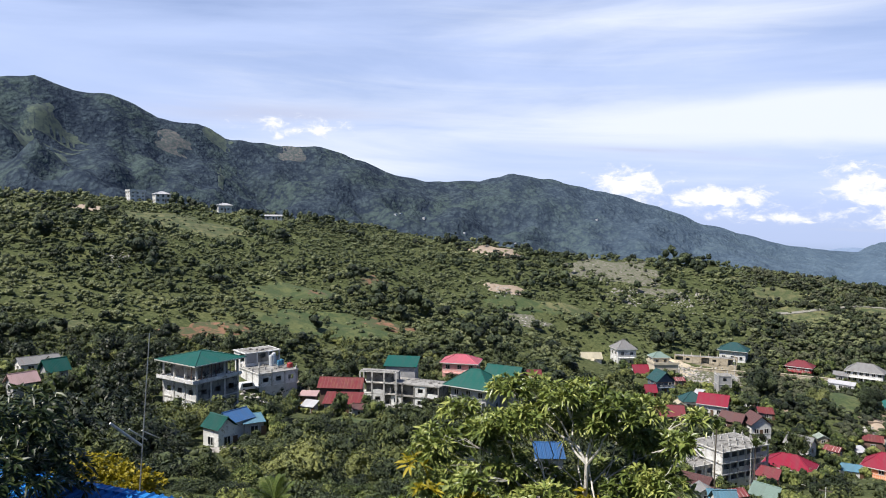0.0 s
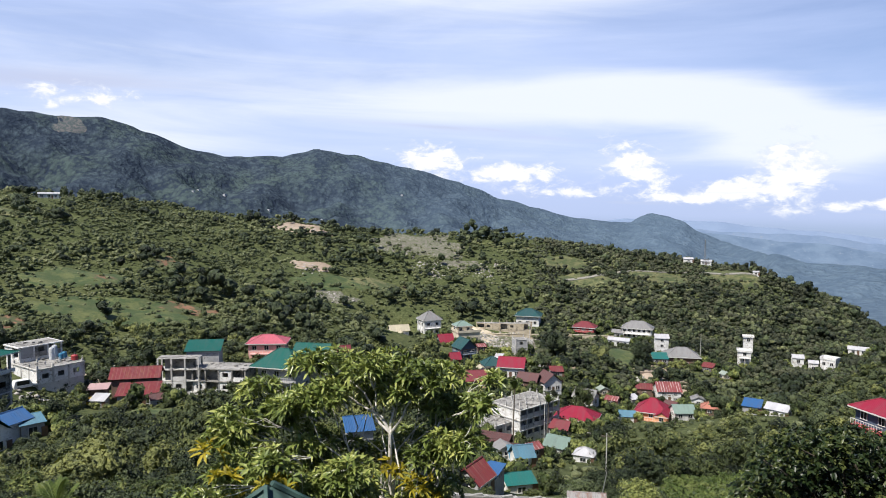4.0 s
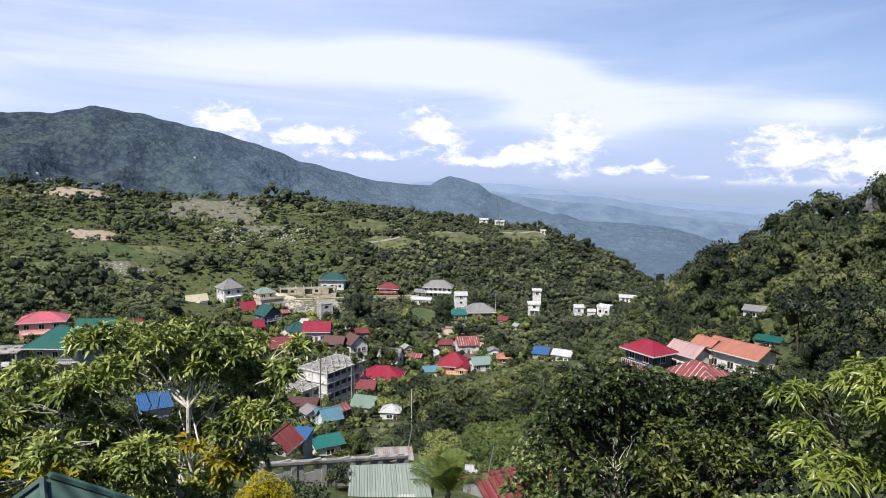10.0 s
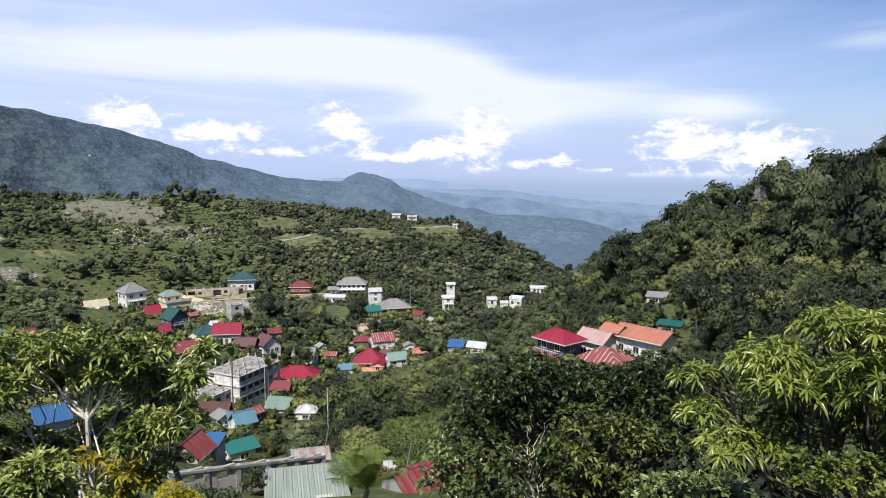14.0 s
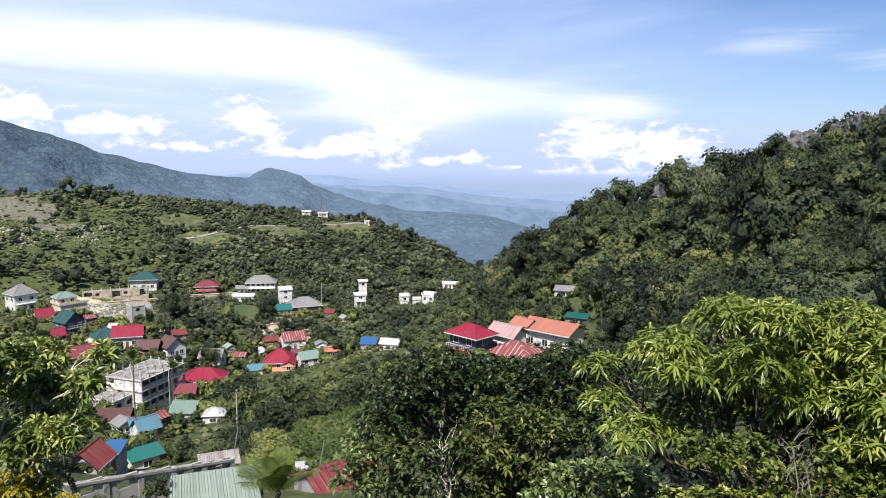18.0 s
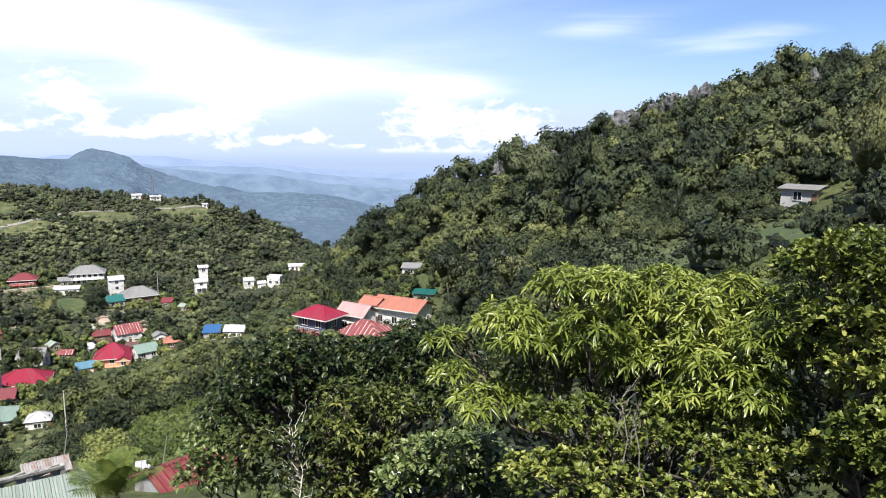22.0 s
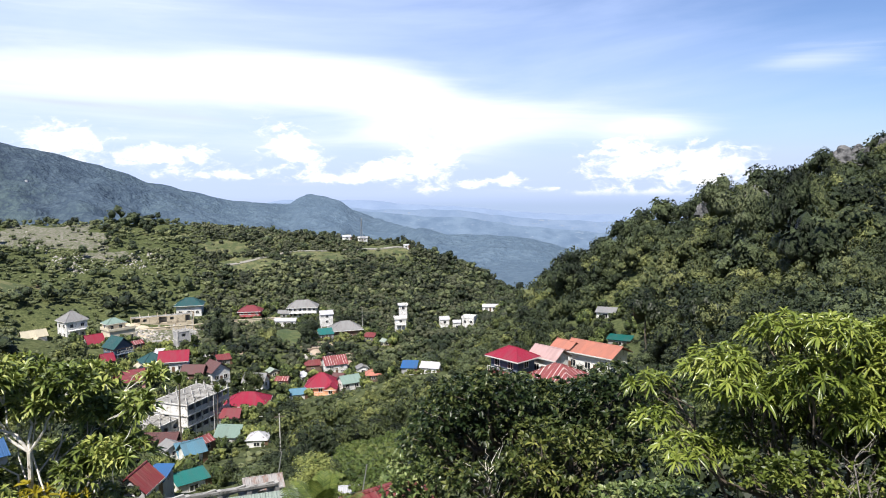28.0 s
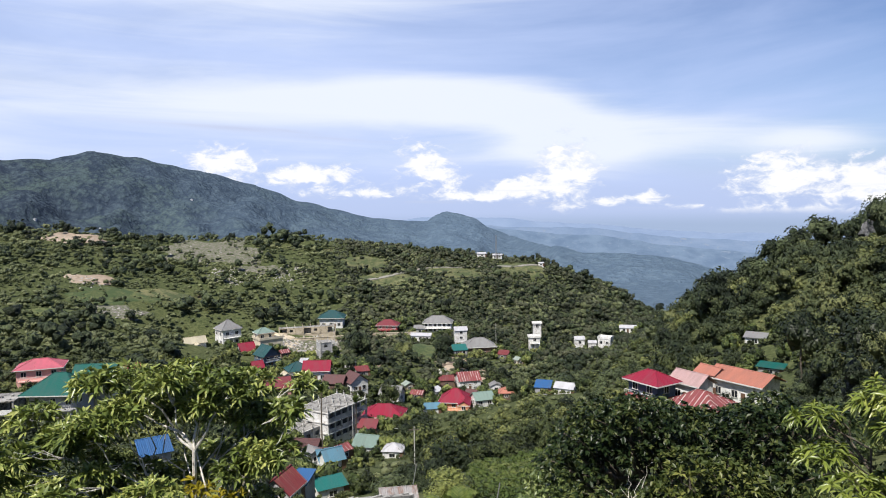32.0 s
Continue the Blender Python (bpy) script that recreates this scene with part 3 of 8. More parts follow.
lot("wh41a", 5.7, 310, 5.3, -61.8, -63.2, -68.7)
lot("wh41b", 7.5, 310, 10.3, -60.8, -62.7, -69.1)
lot("wh42", 9.5, 335, 7.9, -60.8, -62.3, -64.5)
lot("blue43", 2.8, 180, 4.8, -47.6, -49.2, -51.0)
lot("white43", 4.6, 180, 6.2, -48.0, -49.6, -51.2)
lot("compred", 11.3, 125, 8.3, -30.0, -32.5, -37.2)
lot("comppink", 14.3, 128, 7.7, -31.0, -33.4, -36.6)
lot("comporg", 17.8, 132, 11.0, -30.0, -33.0, -36.7)
lot("comprust", 15.0, 117, 7.4, -30.9, -33.6, -35.7)
lot("shack1", 18.8, 175, 7.2, -31.3, -33.0, -34.9)
lot("teal46", 19.9, 150, 6.7, -32.9, -34.2, -35.7)
lot("shack2", 48.2, 120, 7.0, -7.2, -8.1, -10.7)
lot("redgable29", -18.7, 80, 5.6, -30.9, -32.8, -34.9)
lot("bluetarp29", -17.7, 83, 1.7, -33.6, -34.2, -35.2)
lot("teal29", -14.9, 95, 5.2, -38.9, -40.2, -41.0)
lot("blue29", -14.7, 118, 5.1, -42.6, -44.7, -45.9)
lot("nearroof", -9.6, 38, 4.8, -16.7, -17.4, -18.9)
lot("nearredcorr", -0.4, 40, 3.9, -17.7, -18.6, -19.7)
lot("treeblue", -28.2, 55, 2.5, -17.3, -18.0, -19.5)
lot("lefta", -67.9, 140, 5.8, -27.3, -28.8, -31.2)
lot("leftb", -65.9, 150, 6.0, -26.5, -29.2, -32.9)
lot("leftc", -66.9, 170, 9.3, -29.6, -31.1, -32.9)
lot("crest_a", -2.1, 428, 6.0, -34.6, -35.3, -37.2)
lot("crest_b", -0.8, 428, 6.5, -35.8, -36.4, -38.2)
lot("crest_c", 2.7, 418, 3.4, -40.4, -40.9, -42.2)
lot("wA", -60.4, 440, 8.1, 15.1, 13.3, 7.8)
lot("wB", -58.6, 440, 8.3, 13.8, 12.2, 7.2)
lot("wC", -54.1, 440, 9.0, 8.2, 6.3, 2.5)
lot("wD", -50.4, 440, 10.7, 1.6, 0.3, -2.4)
lot("site_top", -16.3, 300, 24.0, -53.4, -54.4, -57.2)
lot("site_low", -15.9, 280, 21.0, -58.0, -58.6, -62.2)
lot("shack_a", -18.2, 262, 4.5, -55.1, -56.1, -58.0)
lot("shack_b", -16.6, 246, 4.2, -55.5, -56.5, -58.4)
lot("shack_c", -17.6, 237, 5.0, -55.3, -56.3, -58.2)
lot("shack_d", -13.0, 242, 4.5, -55.7, -56.7, -58.6)
lot("shack_e", -12.0, 232, 4.8, -56.1, -57.1, -59.0)
lot("shack_f", -8.3, 229, 4.4, -60.7, -61.7, -63.6)
lot("shack_g", -7.5, 221, 4.8, -61.5, -62.5, -64.4)
lot("shack_h", -5.9, 226, 4.2, -62.1, -63.1, -65.0)
lot("shack_i", -3.0, 224, 5.0, -62.4, -63.4, -65.3)
lot("shack_j", -1.1, 231, 4.6, -61.9, -62.9, -64.8)
lot("shack_k", -14.2, 190, 4.8, -55.9, -56.9, -58.8)
lot("shack_l", -13.0, 178, 4.4, -56.3, -57.3, -59.2)
lot("shack_o", -13.9, 138, 4.4, -48.7, -49.7, -51.6)
lot("shack_p", -47.6, 166, 4.6, -42.9, -43.9, -45.8)
lot("shack_q", -43.6, 158, 4.2, -41.7, -42.7, -44.6)
lot("shack_r", -16.2, 132, 4.6, -46.7, -47.7, -49.6)
lot("shack_s", -0.4, 268, 5.0, -59.7, -60.7, -62.6)
lot("shack_t", 0.8, 262, 4.2, -60.5, -61.5, -63.4)


PROFILES = {}


def profile(az, *rz):
    PROFILES[az] = (rz[::2], rz[1::2])


profile(-180, 0, -1.7, 60, 4, 300, 60, 900, 120, 1300, 120)
profile(-110, 0, -1.7, 4, -1.8, 20, -3, 80, -4, 300, 40, 900, 100, 1300, 120)
profile(-78, 0, -1.7, 3, -1.9, 8, -7, 30, -15, 60, -20, 140, -31, 200, -31, 330, -8, 440, 18, 560, 0, 900, -60, 1300, -100)
profile(-60, 0, -1.7, 3, -1.9, 8, -7, 30, -15, 60, -22, 110, -35, 150, -39, 230, -37, 340, -10, 440, 7, 560, -20, 900, -90, 1300, -120)
profile(-45, 0, -1.7, 3, -1.9, 8, -7.5, 30, -15, 60, -24, 110, -38, 170, -46, 205, -45, 300, -32, 440, -3, 560, -30, 900, -110, 1300, -140)
profile(-30, 0, -1.7, 3, -1.9, 8, -8, 30, -15, 60, -22, 110, -36, 165, -46, 205, -48, 280, -48, 440, -21, 560, -40, 900, -120, 1300, -150)
profile(-15, 0, -1.7, 3, -1.9, 8, -8, 38, -18, 80, -34, 118, -46, 165, -57, 220, -58, 290, -58, 330, -55, 440, -26, 560, -50, 900, -130, 1300, -160)
profile(0, 0, -1.7, 3, -1.9, 8, -7.5, 40, -19, 80, -32, 130, -47, 180, -57, 215, -64, 280, -63, 330, -58, 430, -37, 560, -70, 900, -140, 1300, -165)
profile(7, 0, -1.7, 3, -1.9, 8, -7, 40, -18, 80, -30, 130, -42, 180, -52, 220, -58, 310, -68, 350, -66, 430, -52, 560, -80, 900, -150, 1300, -170)
profile(13, 0, -1.7, 3, -1.9, 8, -6.5, 40, -16, 80, -27, 125, -37, 200, -41, 250, -44, 300, -60, 430, -80, 560, -100, 900, -150, 1300, -170)
profile(20, 0, -1.7, 3, -1.9, 8, -6, 30, -12, 60, -20, 125, -36, 150, -36, 175, -35, 250, -23, 300, -27, 400, -60, 900, -150, 1300, -170)
profile(28, 0, -1.7, 3, -1.9, 8, -5.5, 20, -9, 40, -13, 80, -21, 150, -25, 250, -9.5, 320, -22, 500, -90, 1300, -160)
profile(36, 0, -1.7, 3, -1.9, 8, -5, 30, -9, 70, -14, 120, -15, 180, -9, 250, 2.5, 320, -10, 500, -60, 1300, -160)
profile(47, 0, -1.7, 3, -1.9, 8, -4.5, 20, -6.5, 60, -9, 120, -10.7, 160, -1, 240, 14, 320, 8, 500, -30, 1300, -120)
profile(57, 0, -1.7, 3, -1.9, 8, -4, 20, -5.5, 60, -6, 100, -5, 230, 22, 320, 22, 500, 0, 1300, -80)
profile(78, 0, -1.7, 4, -1.9, 20, -3, 60, 0, 230, 45, 320, 45, 900, 60, 1300, 60)
profile(180, 0, -1.7, 60, 4, 300, 60, 900, 120, 1300, 120)


def lattice(x, y, scale, seed):
    """Smooth random heights, -1 to 1."""
    x, y = np.asarray(x, float) / scale, np.asarray(y, float) / scale
    i, j = np.floor(x), np.floor(y)
    u, v = x - i, y - j
    u, v = u * u * (3 - 2 * u), v * v * (3 - 2 * v)

    def h(a, b):
        s = np.sin(a * 127.1 + b * 311.7 + seed * 74.7) * 43758.5453
        return (s - np.floor(s)) * 2 - 1

    return (h(i, j) * (1 - u) + h(i + 1, j) * u) * (1 - v) + (h(i, j + 1) * (1 - u) + h(i + 1, j + 1) * u) * v


def smoothstep(x, lo, hi):
    t = np.clip((np.asarray(x, float) - lo) / (hi - lo), 0, 1)
    return t * t * (3 - 2 * t)


AZ = np.arange(-180, 180.01, 0.5)
RR = np.concatenate([np.arange(0, 40, 1.0), np.arange(40, 560, 4.0), np.arange(560, 1300, 20.0), [1300.0]])
BEARINGS = sorted(PROFILES)
NODE = np.array([np.interp(RR, *PROFILES[k]) for k in BEARINGS])
BASE = np.array([np.interp(AZ, BEARINGS, NODE[:, j]) for j in range(len(RR))]).T
KERN = np.exp(-0.5 * (np.arange(-6, 7) / 2.6) ** 2)
KERN /= KERN.sum()
BASE = np.array([np.convolve(np.pad(c, 6, mode="edge"), KERN, "valid") for c in BASE.T]).T

# skyline of the mountain: bearing, rise in degrees; how far off it stands
SKY_AZ = (-180, -110, -80, -69, -66.8, -64.4, -61.8, -58.8, -56, -53.9, -49.7, -47, -43.5, -41.7, -38.5, -34, -31.4, -27.2, -22.8, -18.5, -17, -12.75, -11, -9.5, -8.4, -6.4, -5.7, -5.07, -3.85, -2.5, -1.5, 0.35, 2.5, 6, 10, 14.2, 16.4, 25, 180)
SKY_EL = (4, 5, 8.0, 9.2, 9.7, 8.9, 8.9, 7.3, 7.1, 6.1, 5.65, 5.6, 4.7, 3.85, 3.0, 3.15, 3.75, 3.0, 2.0, 0.7, 0.02, -1.2, -1.64, -1.8, -1.8, -1.95, -1.5, -1.27, -1.41, -1.81, -2.62, -3.35, -3.95, -4.65, -4.8, -5.4, -6.2, -6.5, -6)
OFF_AZ, OFF_R = (-180, -70, -20, -9, -5, 0, 4, 12, 180), (2000, 2000, 2300, 2500, 2700, 2500, 1700, 1600, 1600)


def mountain(az, r):
    ro = np.interp(az, OFF_AZ, OFF_R)
    crest = ro * np.tan(np.radians(np.interp(az, SKY_AZ, SKY_EL)))
    foot = np.minimum(crest - 20, -165.0)
    t = np.clip((r - 900) / (ro - 900), 0, 1)
    up = foot + (crest - foot) * (0.35 * t + 0.65 * t ** 1.6)
    down = crest + (-400 - crest) * smoothstep(r, ro, ro + 800)
    return np.where(r < ro, up, down), t


def ground(x, y):
    """Height of the ground, world metres."""
    x, y = np.atleast_1d(np.asarray(x, float)), np.atleast_1d(np.asarray(y, float))
    az, r = np.degrees(np.arctan2(x, y)), np.hypot(x, y)
    fa = np.clip((az + 180) / 0.5, 0, len(AZ) - 1.001)
    ia = fa.astype(int)
    fa -= ia
    rr = np.minimum(r, 1299.9)
    ir = np.clip(np.searchsorted(RR, rr, "right") - 1, 0, len(RR) - 2)
    fr = (rr - RR[ir]) / (RR[ir + 1] - RR[ir])
    z = (BASE[ia, ir] * (1 - fa) + BASE[ia + 1, ir] * fa) * (1 - fr) + (BASE[ia, ir + 1] * (1 - fa) + BASE[ia + 1, ir + 1] * fa) * fr
    z = z + smoothstep(r, 30, 90) * (1.3 * lattice(x, y, 34, 1) + 0.6 * lattice(x, y, 13, 2))
    # terraces for the buildings
    num, den = np.zeros_like(z), np.full_like(z, 0.35)
    for p in LOTS.values():
        q = p["at"]
        d2 = ((x - q.x) ** 2 + (y - q.y) ** 2) / (11.0 if p["r"] > 60 else 5.0) ** 2
        w = np.exp(-np.minimum(d2, 60)) * (1 + 6 * np.exp(-np.minimum(4 * d2, 60)))
        num, den = num + w * (q.z - 60.0 - p["lift"]), den + w
    z = z + num / den
    z = z - 320 * smoothstep(r, 1350, 2500)
    # mountains
    zm, t = mountain(az, r)
    rough = 0.55 * np.abs(lattice(x, y, 420, 5)) + 0.36 * np.abs(lattice(x, y, 150, 6)) + 0.16 * lattice(x, y, 55, 7)
    rough = rough + 0.12 * np.abs(lattice(x, y, 75, 8))
    zm = zm - rough * 330 * np.clip(t * (1.01 - t) * 3, 0, 1) * np.clip((zm + 190) / 250, 0.25, 1) + 5 * t * lattice(x, y, 46, 9)
    return EYE + np.maximum(z, np.where(r > 900, zm, -400))


for p in LOTS.values():
    p["lift"] = 0.0
EMPTY = dict(LOTS)
LOTS.clear()
for key, p in EMPTY.items():
    p["lift"] = float(ground(p["at"].x, p["at"].y)[0]) - 60.0
LOTS.update(EMPTY)


def ground_at(x, y):
    return float(ground(x, y)[0])


def hit(az, el, r0=20.0, r1=3600.0):
    """Where the line of sight at that bearing and rise meets the ground."""
    r = np.arange(r0, r1, 1.0)
    x, y = r * math.sin(radians(az)), r * math.cos(radians(az))
    over = EYE + r * math.tan(radians(el)) - ground(x, y)
    k = np.argmax(over < 0) if (over < 0).any() else len(r) - 1
    return Vector((x[k], y[k], ground_at(x[k], y[k])))


def build_ground():
    az = np.concatenate([np.arange(-180, -80, 4.0), np.arange(-80, 72, 0.4), np.arange(72, 180, 4.0)])
    r = np.concatenate([np.arange(0.4, 12, 0.8), 12 * (580 / 12) ** np.linspace(0, 1, 165), 580 * (4900 / 580) ** np.linspace(0.01, 1, 180)])
    A, R = np.meshgrid(np.radians(az), r, indexing="ij")
    x, y = R * np.sin(A), R * np.cos(A)
    z = ground(x.ravel(), y.ravel())
    verts = np.stack([x.ravel(), y.ravel(), z], 1)
    na, nr = len(az), len(r)
    i, j = np.meshgrid(np.arange(na), np.arange(nr - 1), indexing="ij")
    i2 = (i + 1) % na
    faces = np.stack([i * nr + j, i2 * nr + j, i2 * nr + j + 1, i * nr + j + 1], -1).reshape(-1, 4)[:, ::-1]
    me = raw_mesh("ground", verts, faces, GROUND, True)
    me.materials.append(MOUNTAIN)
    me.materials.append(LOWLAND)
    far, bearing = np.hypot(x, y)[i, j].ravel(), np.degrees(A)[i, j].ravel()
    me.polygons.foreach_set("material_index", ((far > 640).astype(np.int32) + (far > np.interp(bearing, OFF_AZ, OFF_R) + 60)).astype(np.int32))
    tagged(new("ground", me), "grassy scrub hillsides running down into the valley and up to forested mountains", "ground", kind="structure")
    k = len(verts)
    cap = [tuple(verts[a * nr]) for a in range(na)]
    m = Mesh()
    m.face(cap[::-1])
    tagged(part("ground_ledge", m, GROUND), "trodden ledge of ground where the viewer stands", "ground", kind="structure")


build_ground()


# ---- hills at the edge of sight ----
def far_ridge(name, r, el0, el1, swing, mat, label, seed):
    """A long low ridge across the open end of the valley, its crest falling from el0 to el1."""
    az = np.arange(-16, 30, 0.12)
    x, y = r * np.sin(np.radians(az)), r * np.cos(np.radians(az))
    rise = np.interp(az, (-14, -2, 16, 30), (el0, el0, el1, el1 - 0.5)) + swing * (lattice(x, y, r * 0.11, seed) + 0.45 * lattice(x, y, r * 0.04, seed + 1) + 0.2 * lattice(x, y, r * 0.012, seed + 2))
    rows = []
    for k in range(13):
        s = k / 12
        rk = r * (1.0 - 0.16 * s)
        z = EYE + r * np.tan(np.radians(rise)) * (1 - s) + (-420) * s + 14 * s * (lattice(x * 0.9, y + 300 * s, 210, seed + 3) + 0.6 * lattice(x, y + 500 * s, 80, seed + 4))
        rows.append(np.stack([rk * np.sin(np.radians(az)), rk * np.cos(np.radians(az)), z], 1))
    n = len(az)
    i, j = np.meshgrid(np.arange(12), np.arange(n - 1), indexing="ij")
    f = np.stack([i * n + j, (i + 1) * n + j, (i + 1) * n + j + 1, i * n + j + 1], -1).reshape(-1, 4)
    tagged(new(name, raw_mesh(name, np.concatenate(rows), f, mat, True)), label, "hills", kind="structure")


# each ridge further off takes a paler blue, its haze being in the colour
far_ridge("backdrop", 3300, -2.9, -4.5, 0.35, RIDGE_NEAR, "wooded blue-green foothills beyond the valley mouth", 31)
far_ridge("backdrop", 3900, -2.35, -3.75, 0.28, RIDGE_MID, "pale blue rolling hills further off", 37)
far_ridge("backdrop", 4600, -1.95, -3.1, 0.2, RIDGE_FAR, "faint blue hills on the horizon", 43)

# ---- patches of bare ground and meadow ----
CLEAR = []


def patch(name, az, el, wide, deep, mat, label, category, seed, r0=60.0, turn=0.0, keep=True):
    """A thin irregular blanket lying on the slope, centred where the line of sight meets it."""
    c = hit(az, el, r0)
    a0 = -radians(az) + radians(turn)
    rng = np.random.default_rng(seed)
    n, rings = 40, 9
    t = np.linspace(0, 2 * np.pi, n, endpoint=False)
    edge = 1 + sum(rng.uniform(-0.16, 0.16) * np.cos(k * t + rng.uniform(0, 6.28)) for k in range(2, 8))
    verts = []
    for q in range(rings + 1):
        s = q / rings
        lx, ly = np.cos(t) * edge * s * wide / 2, np.sin(t) * edge * s * deep / 2
        x, y = c.x + lx * math.cos(a0) - ly * math.sin(a0), c.y + lx * math.sin(a0) + ly * math.cos(a0)
        z = ground(x, y) + (0.35 if q < rings else -0.4)
        verts.append(np.stack([x, y, z], 1))
    verts = np.concatenate(verts)
    faces = [(q * n + k, q * n + (k + 1) % n, (q + 1) * n + (k + 1) % n, (q + 1) * n + k) for q in range(rings) for k in range(n)]
    me = raw_mesh(name, verts, np.array(faces)[:, ::-1], mat, True)
    tagged(new(name, me), label, category, kind="structure")
    if keep:
        CLEAR.append((c.x, c.y, wide / 2, deep / 2, a0))


def in_clear(x, y, grow=1.0):
    bad = np.zeros(len(x), bool)
    for cx, cy, a, b, rot in CLEAR:
        dx, dy = x - cx, y - cy
        u, v = dx * math.cos(rot) + dy * math.sin(rot), -dx * math.sin(rot) + dy * math.cos(rot)
        bad |= (u / (a * grow)) ** 2 + (v / (b * grow)) ** 2 < 1
    return bad


patch("meadow", -46.6, -8.6, 56, 30, MEADOW, "bright green grass meadow on the valley side", "meadow", 1)
patch("meadow", -48.8, -6.0, 40, 26, MEADOW, "pale green terraced field with low crops", "field", 2)
patch("bare_earth", -55.3, -9.0, 30, 18, RED_EARTH, "freshly cut red earth bank", "earth", 3)
patch("bare_earth", -47.0, -6.1, 9, 8, RED_EARTH, "small red earth cut in the grass", "earth", 4)
patch("bare_earth", -42.5, -5.4, 14, 18, RED_EARTH, "red soil scar among the shrubs", "earth", 5)
patch("bare_earth", -41.2, -8.8, 22, 14, RED_EARTH, "reddish bare soil below the meadow", "earth", 6)
patch("bare_earth", -63.5, 0.4, 20, 14, PALE_EARTH, "pale brown cutting on the ridge", "earth", 22)
patch("quarry", -32.6, -2.7, 34, 24, PALE_EARTH, "pale orange quarried hillside cut", "quarry", 7)
patch("meadow", -30.4, -7.0, 40, 22, MEADOW, "green grass slope between the rocks", "meadow", 40)
patch("meadow", -34.6, -7.8, 22, 12, MEADOW, "green grass among dark trees", "meadow", 41)
patch("rocky_ground", -31.9, -5.6, 22, 14, PALE_EARTH, "pale stones in a hillside clearing", "rocks", 42)
patch("rocky_ground", -19.6, -5.6, 24, 14, ROCKY, "grey stony clearing with thin grass", "rocks", 43)
patch("rocky_ground", -23.4, -4.0, 60, 52, ROCKY, "grey rocky ground with thin scrub", "rocks", 8)
patch("rocky_ground", -30.3, -8.1, 22, 18, ROCKY, "pale stony ground in the scrub", "rocks", 9)
patch("dry_meadow", -57.0, -0.6, 66, 44, DRY_GRASS, "yellow-green grass on the ridge top", "meadow", 10)
patch("dry_meadow", -11.5, -5.4, 26, 22, DRY_GRASS, "light green clearing on the hillside", "meadow", 11)
patch("dry_meadow", -27.0, -7.2, 26, 16, DRY_GRASS, "thin olive grass between the shrubs", "meadow", 23)
patch("dry_meadow", -65.0, -8.2, 18, 12, DRY_GRASS, "light green slope above the houses", "meadow", 24)
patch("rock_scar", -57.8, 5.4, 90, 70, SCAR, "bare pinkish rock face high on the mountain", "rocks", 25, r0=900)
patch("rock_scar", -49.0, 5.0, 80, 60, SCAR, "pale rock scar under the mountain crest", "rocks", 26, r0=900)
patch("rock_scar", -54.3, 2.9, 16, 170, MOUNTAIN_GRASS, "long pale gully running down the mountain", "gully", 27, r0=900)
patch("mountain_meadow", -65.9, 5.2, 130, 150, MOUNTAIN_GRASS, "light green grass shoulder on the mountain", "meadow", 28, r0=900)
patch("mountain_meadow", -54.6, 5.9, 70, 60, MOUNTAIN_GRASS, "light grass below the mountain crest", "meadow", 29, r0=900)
patch("dry_meadow", -10.0, -6.8, 34, 22, DRY_GRASS, "dry grass verge along the ridge road", "meadow", 30, turn=6)
patch("dry_meadow", -4.4, -6.2, 36, 22, DRY_GRASS, "dry grass verge along the ridge road", "meadow", 31, turn=4)
patch("dry_meadow", 1.0, -6.0, 30, 20, DRY_GRASS, "dry grass verge along the ridge road", "meadow", 32)
patch("grass_slope", 1.3, -21.3, 15, 30, MEADOW, "sunlit green terraced garden slope", "meadow", 12, r0=40)
patch("meadow", -43.0, -16.0, 12, 22, MEADOW, "bright green grass clearing among the trees", "meadow", 13)
patch("grass_slope", -7.0, -12.5, 12, 34, MEADOW, "light green grassy slope below the road", "meadow", 14)
patch("rocky_ground", 43.0, -8.6, 24, 26, MEADOW, "low green ferns in a clearing on the hill", "meadow", 15)
patch("village_yard", -15.9, -12.0, 24, 16, ROCKY, "dusty bare yard with building waste", "yard", 16, r0=200, keep=False)
patch("village_yard", -18.0, -11.3, 12, 14, TERRACE_WALL, "trodden beige ground between houses", "yard", 17, r0=200, keep=False)
patch("village_yard", -3.0, -14.6, 22, 16, PALE_EARTH, "bare earth yard among the houses", "yard", 18, r0=180, keep=False)
patch("village_yard", -12.8, -18.4, 12, 14, PALE_EARTH, "pale rubble-strewn yard beside the concrete block", "yard", 19, r0=120, keep=False)
patch("village_yard", -50.0, -12.9, 16, 10, PALE_EARTH, "bare earth parking yard", "yard", 20, r0=120, keep=False)
patch("village_yard", -3.2, -13.2, 16, 10, PALE_EARTH, "pale earth forecourt by the road", "yard", 21, r0=230, keep=False)




# ---- woods ----
PHI = (1 + 5 ** 0.5) / 2
ICO_V = np.array([(s * a, t * b, 0) for a, b in ((1, PHI),) for s in (-1, 1) for t in (-1, 1)] + [(0, s * 1, t * PHI) for s in (-1, 1) for t in (-1, 1)] + [(s * PHI, 0, t * 1) for s in (-1, 1) for t in (-1, 1)], float)
ICO_V /= np.linalg.norm(ICO_V[0])
ICO_F = np.array([(i, j, k) for i, j, k in itertools.combinations(range(12), 3) if max(np.linalg.norm(ICO_V[i] - ICO_V[j]), np.linalg.norm(ICO_V[j] - ICO_V[k]), np.linalg.norm(ICO_V[i] - ICO_V[k])) < 1.1])
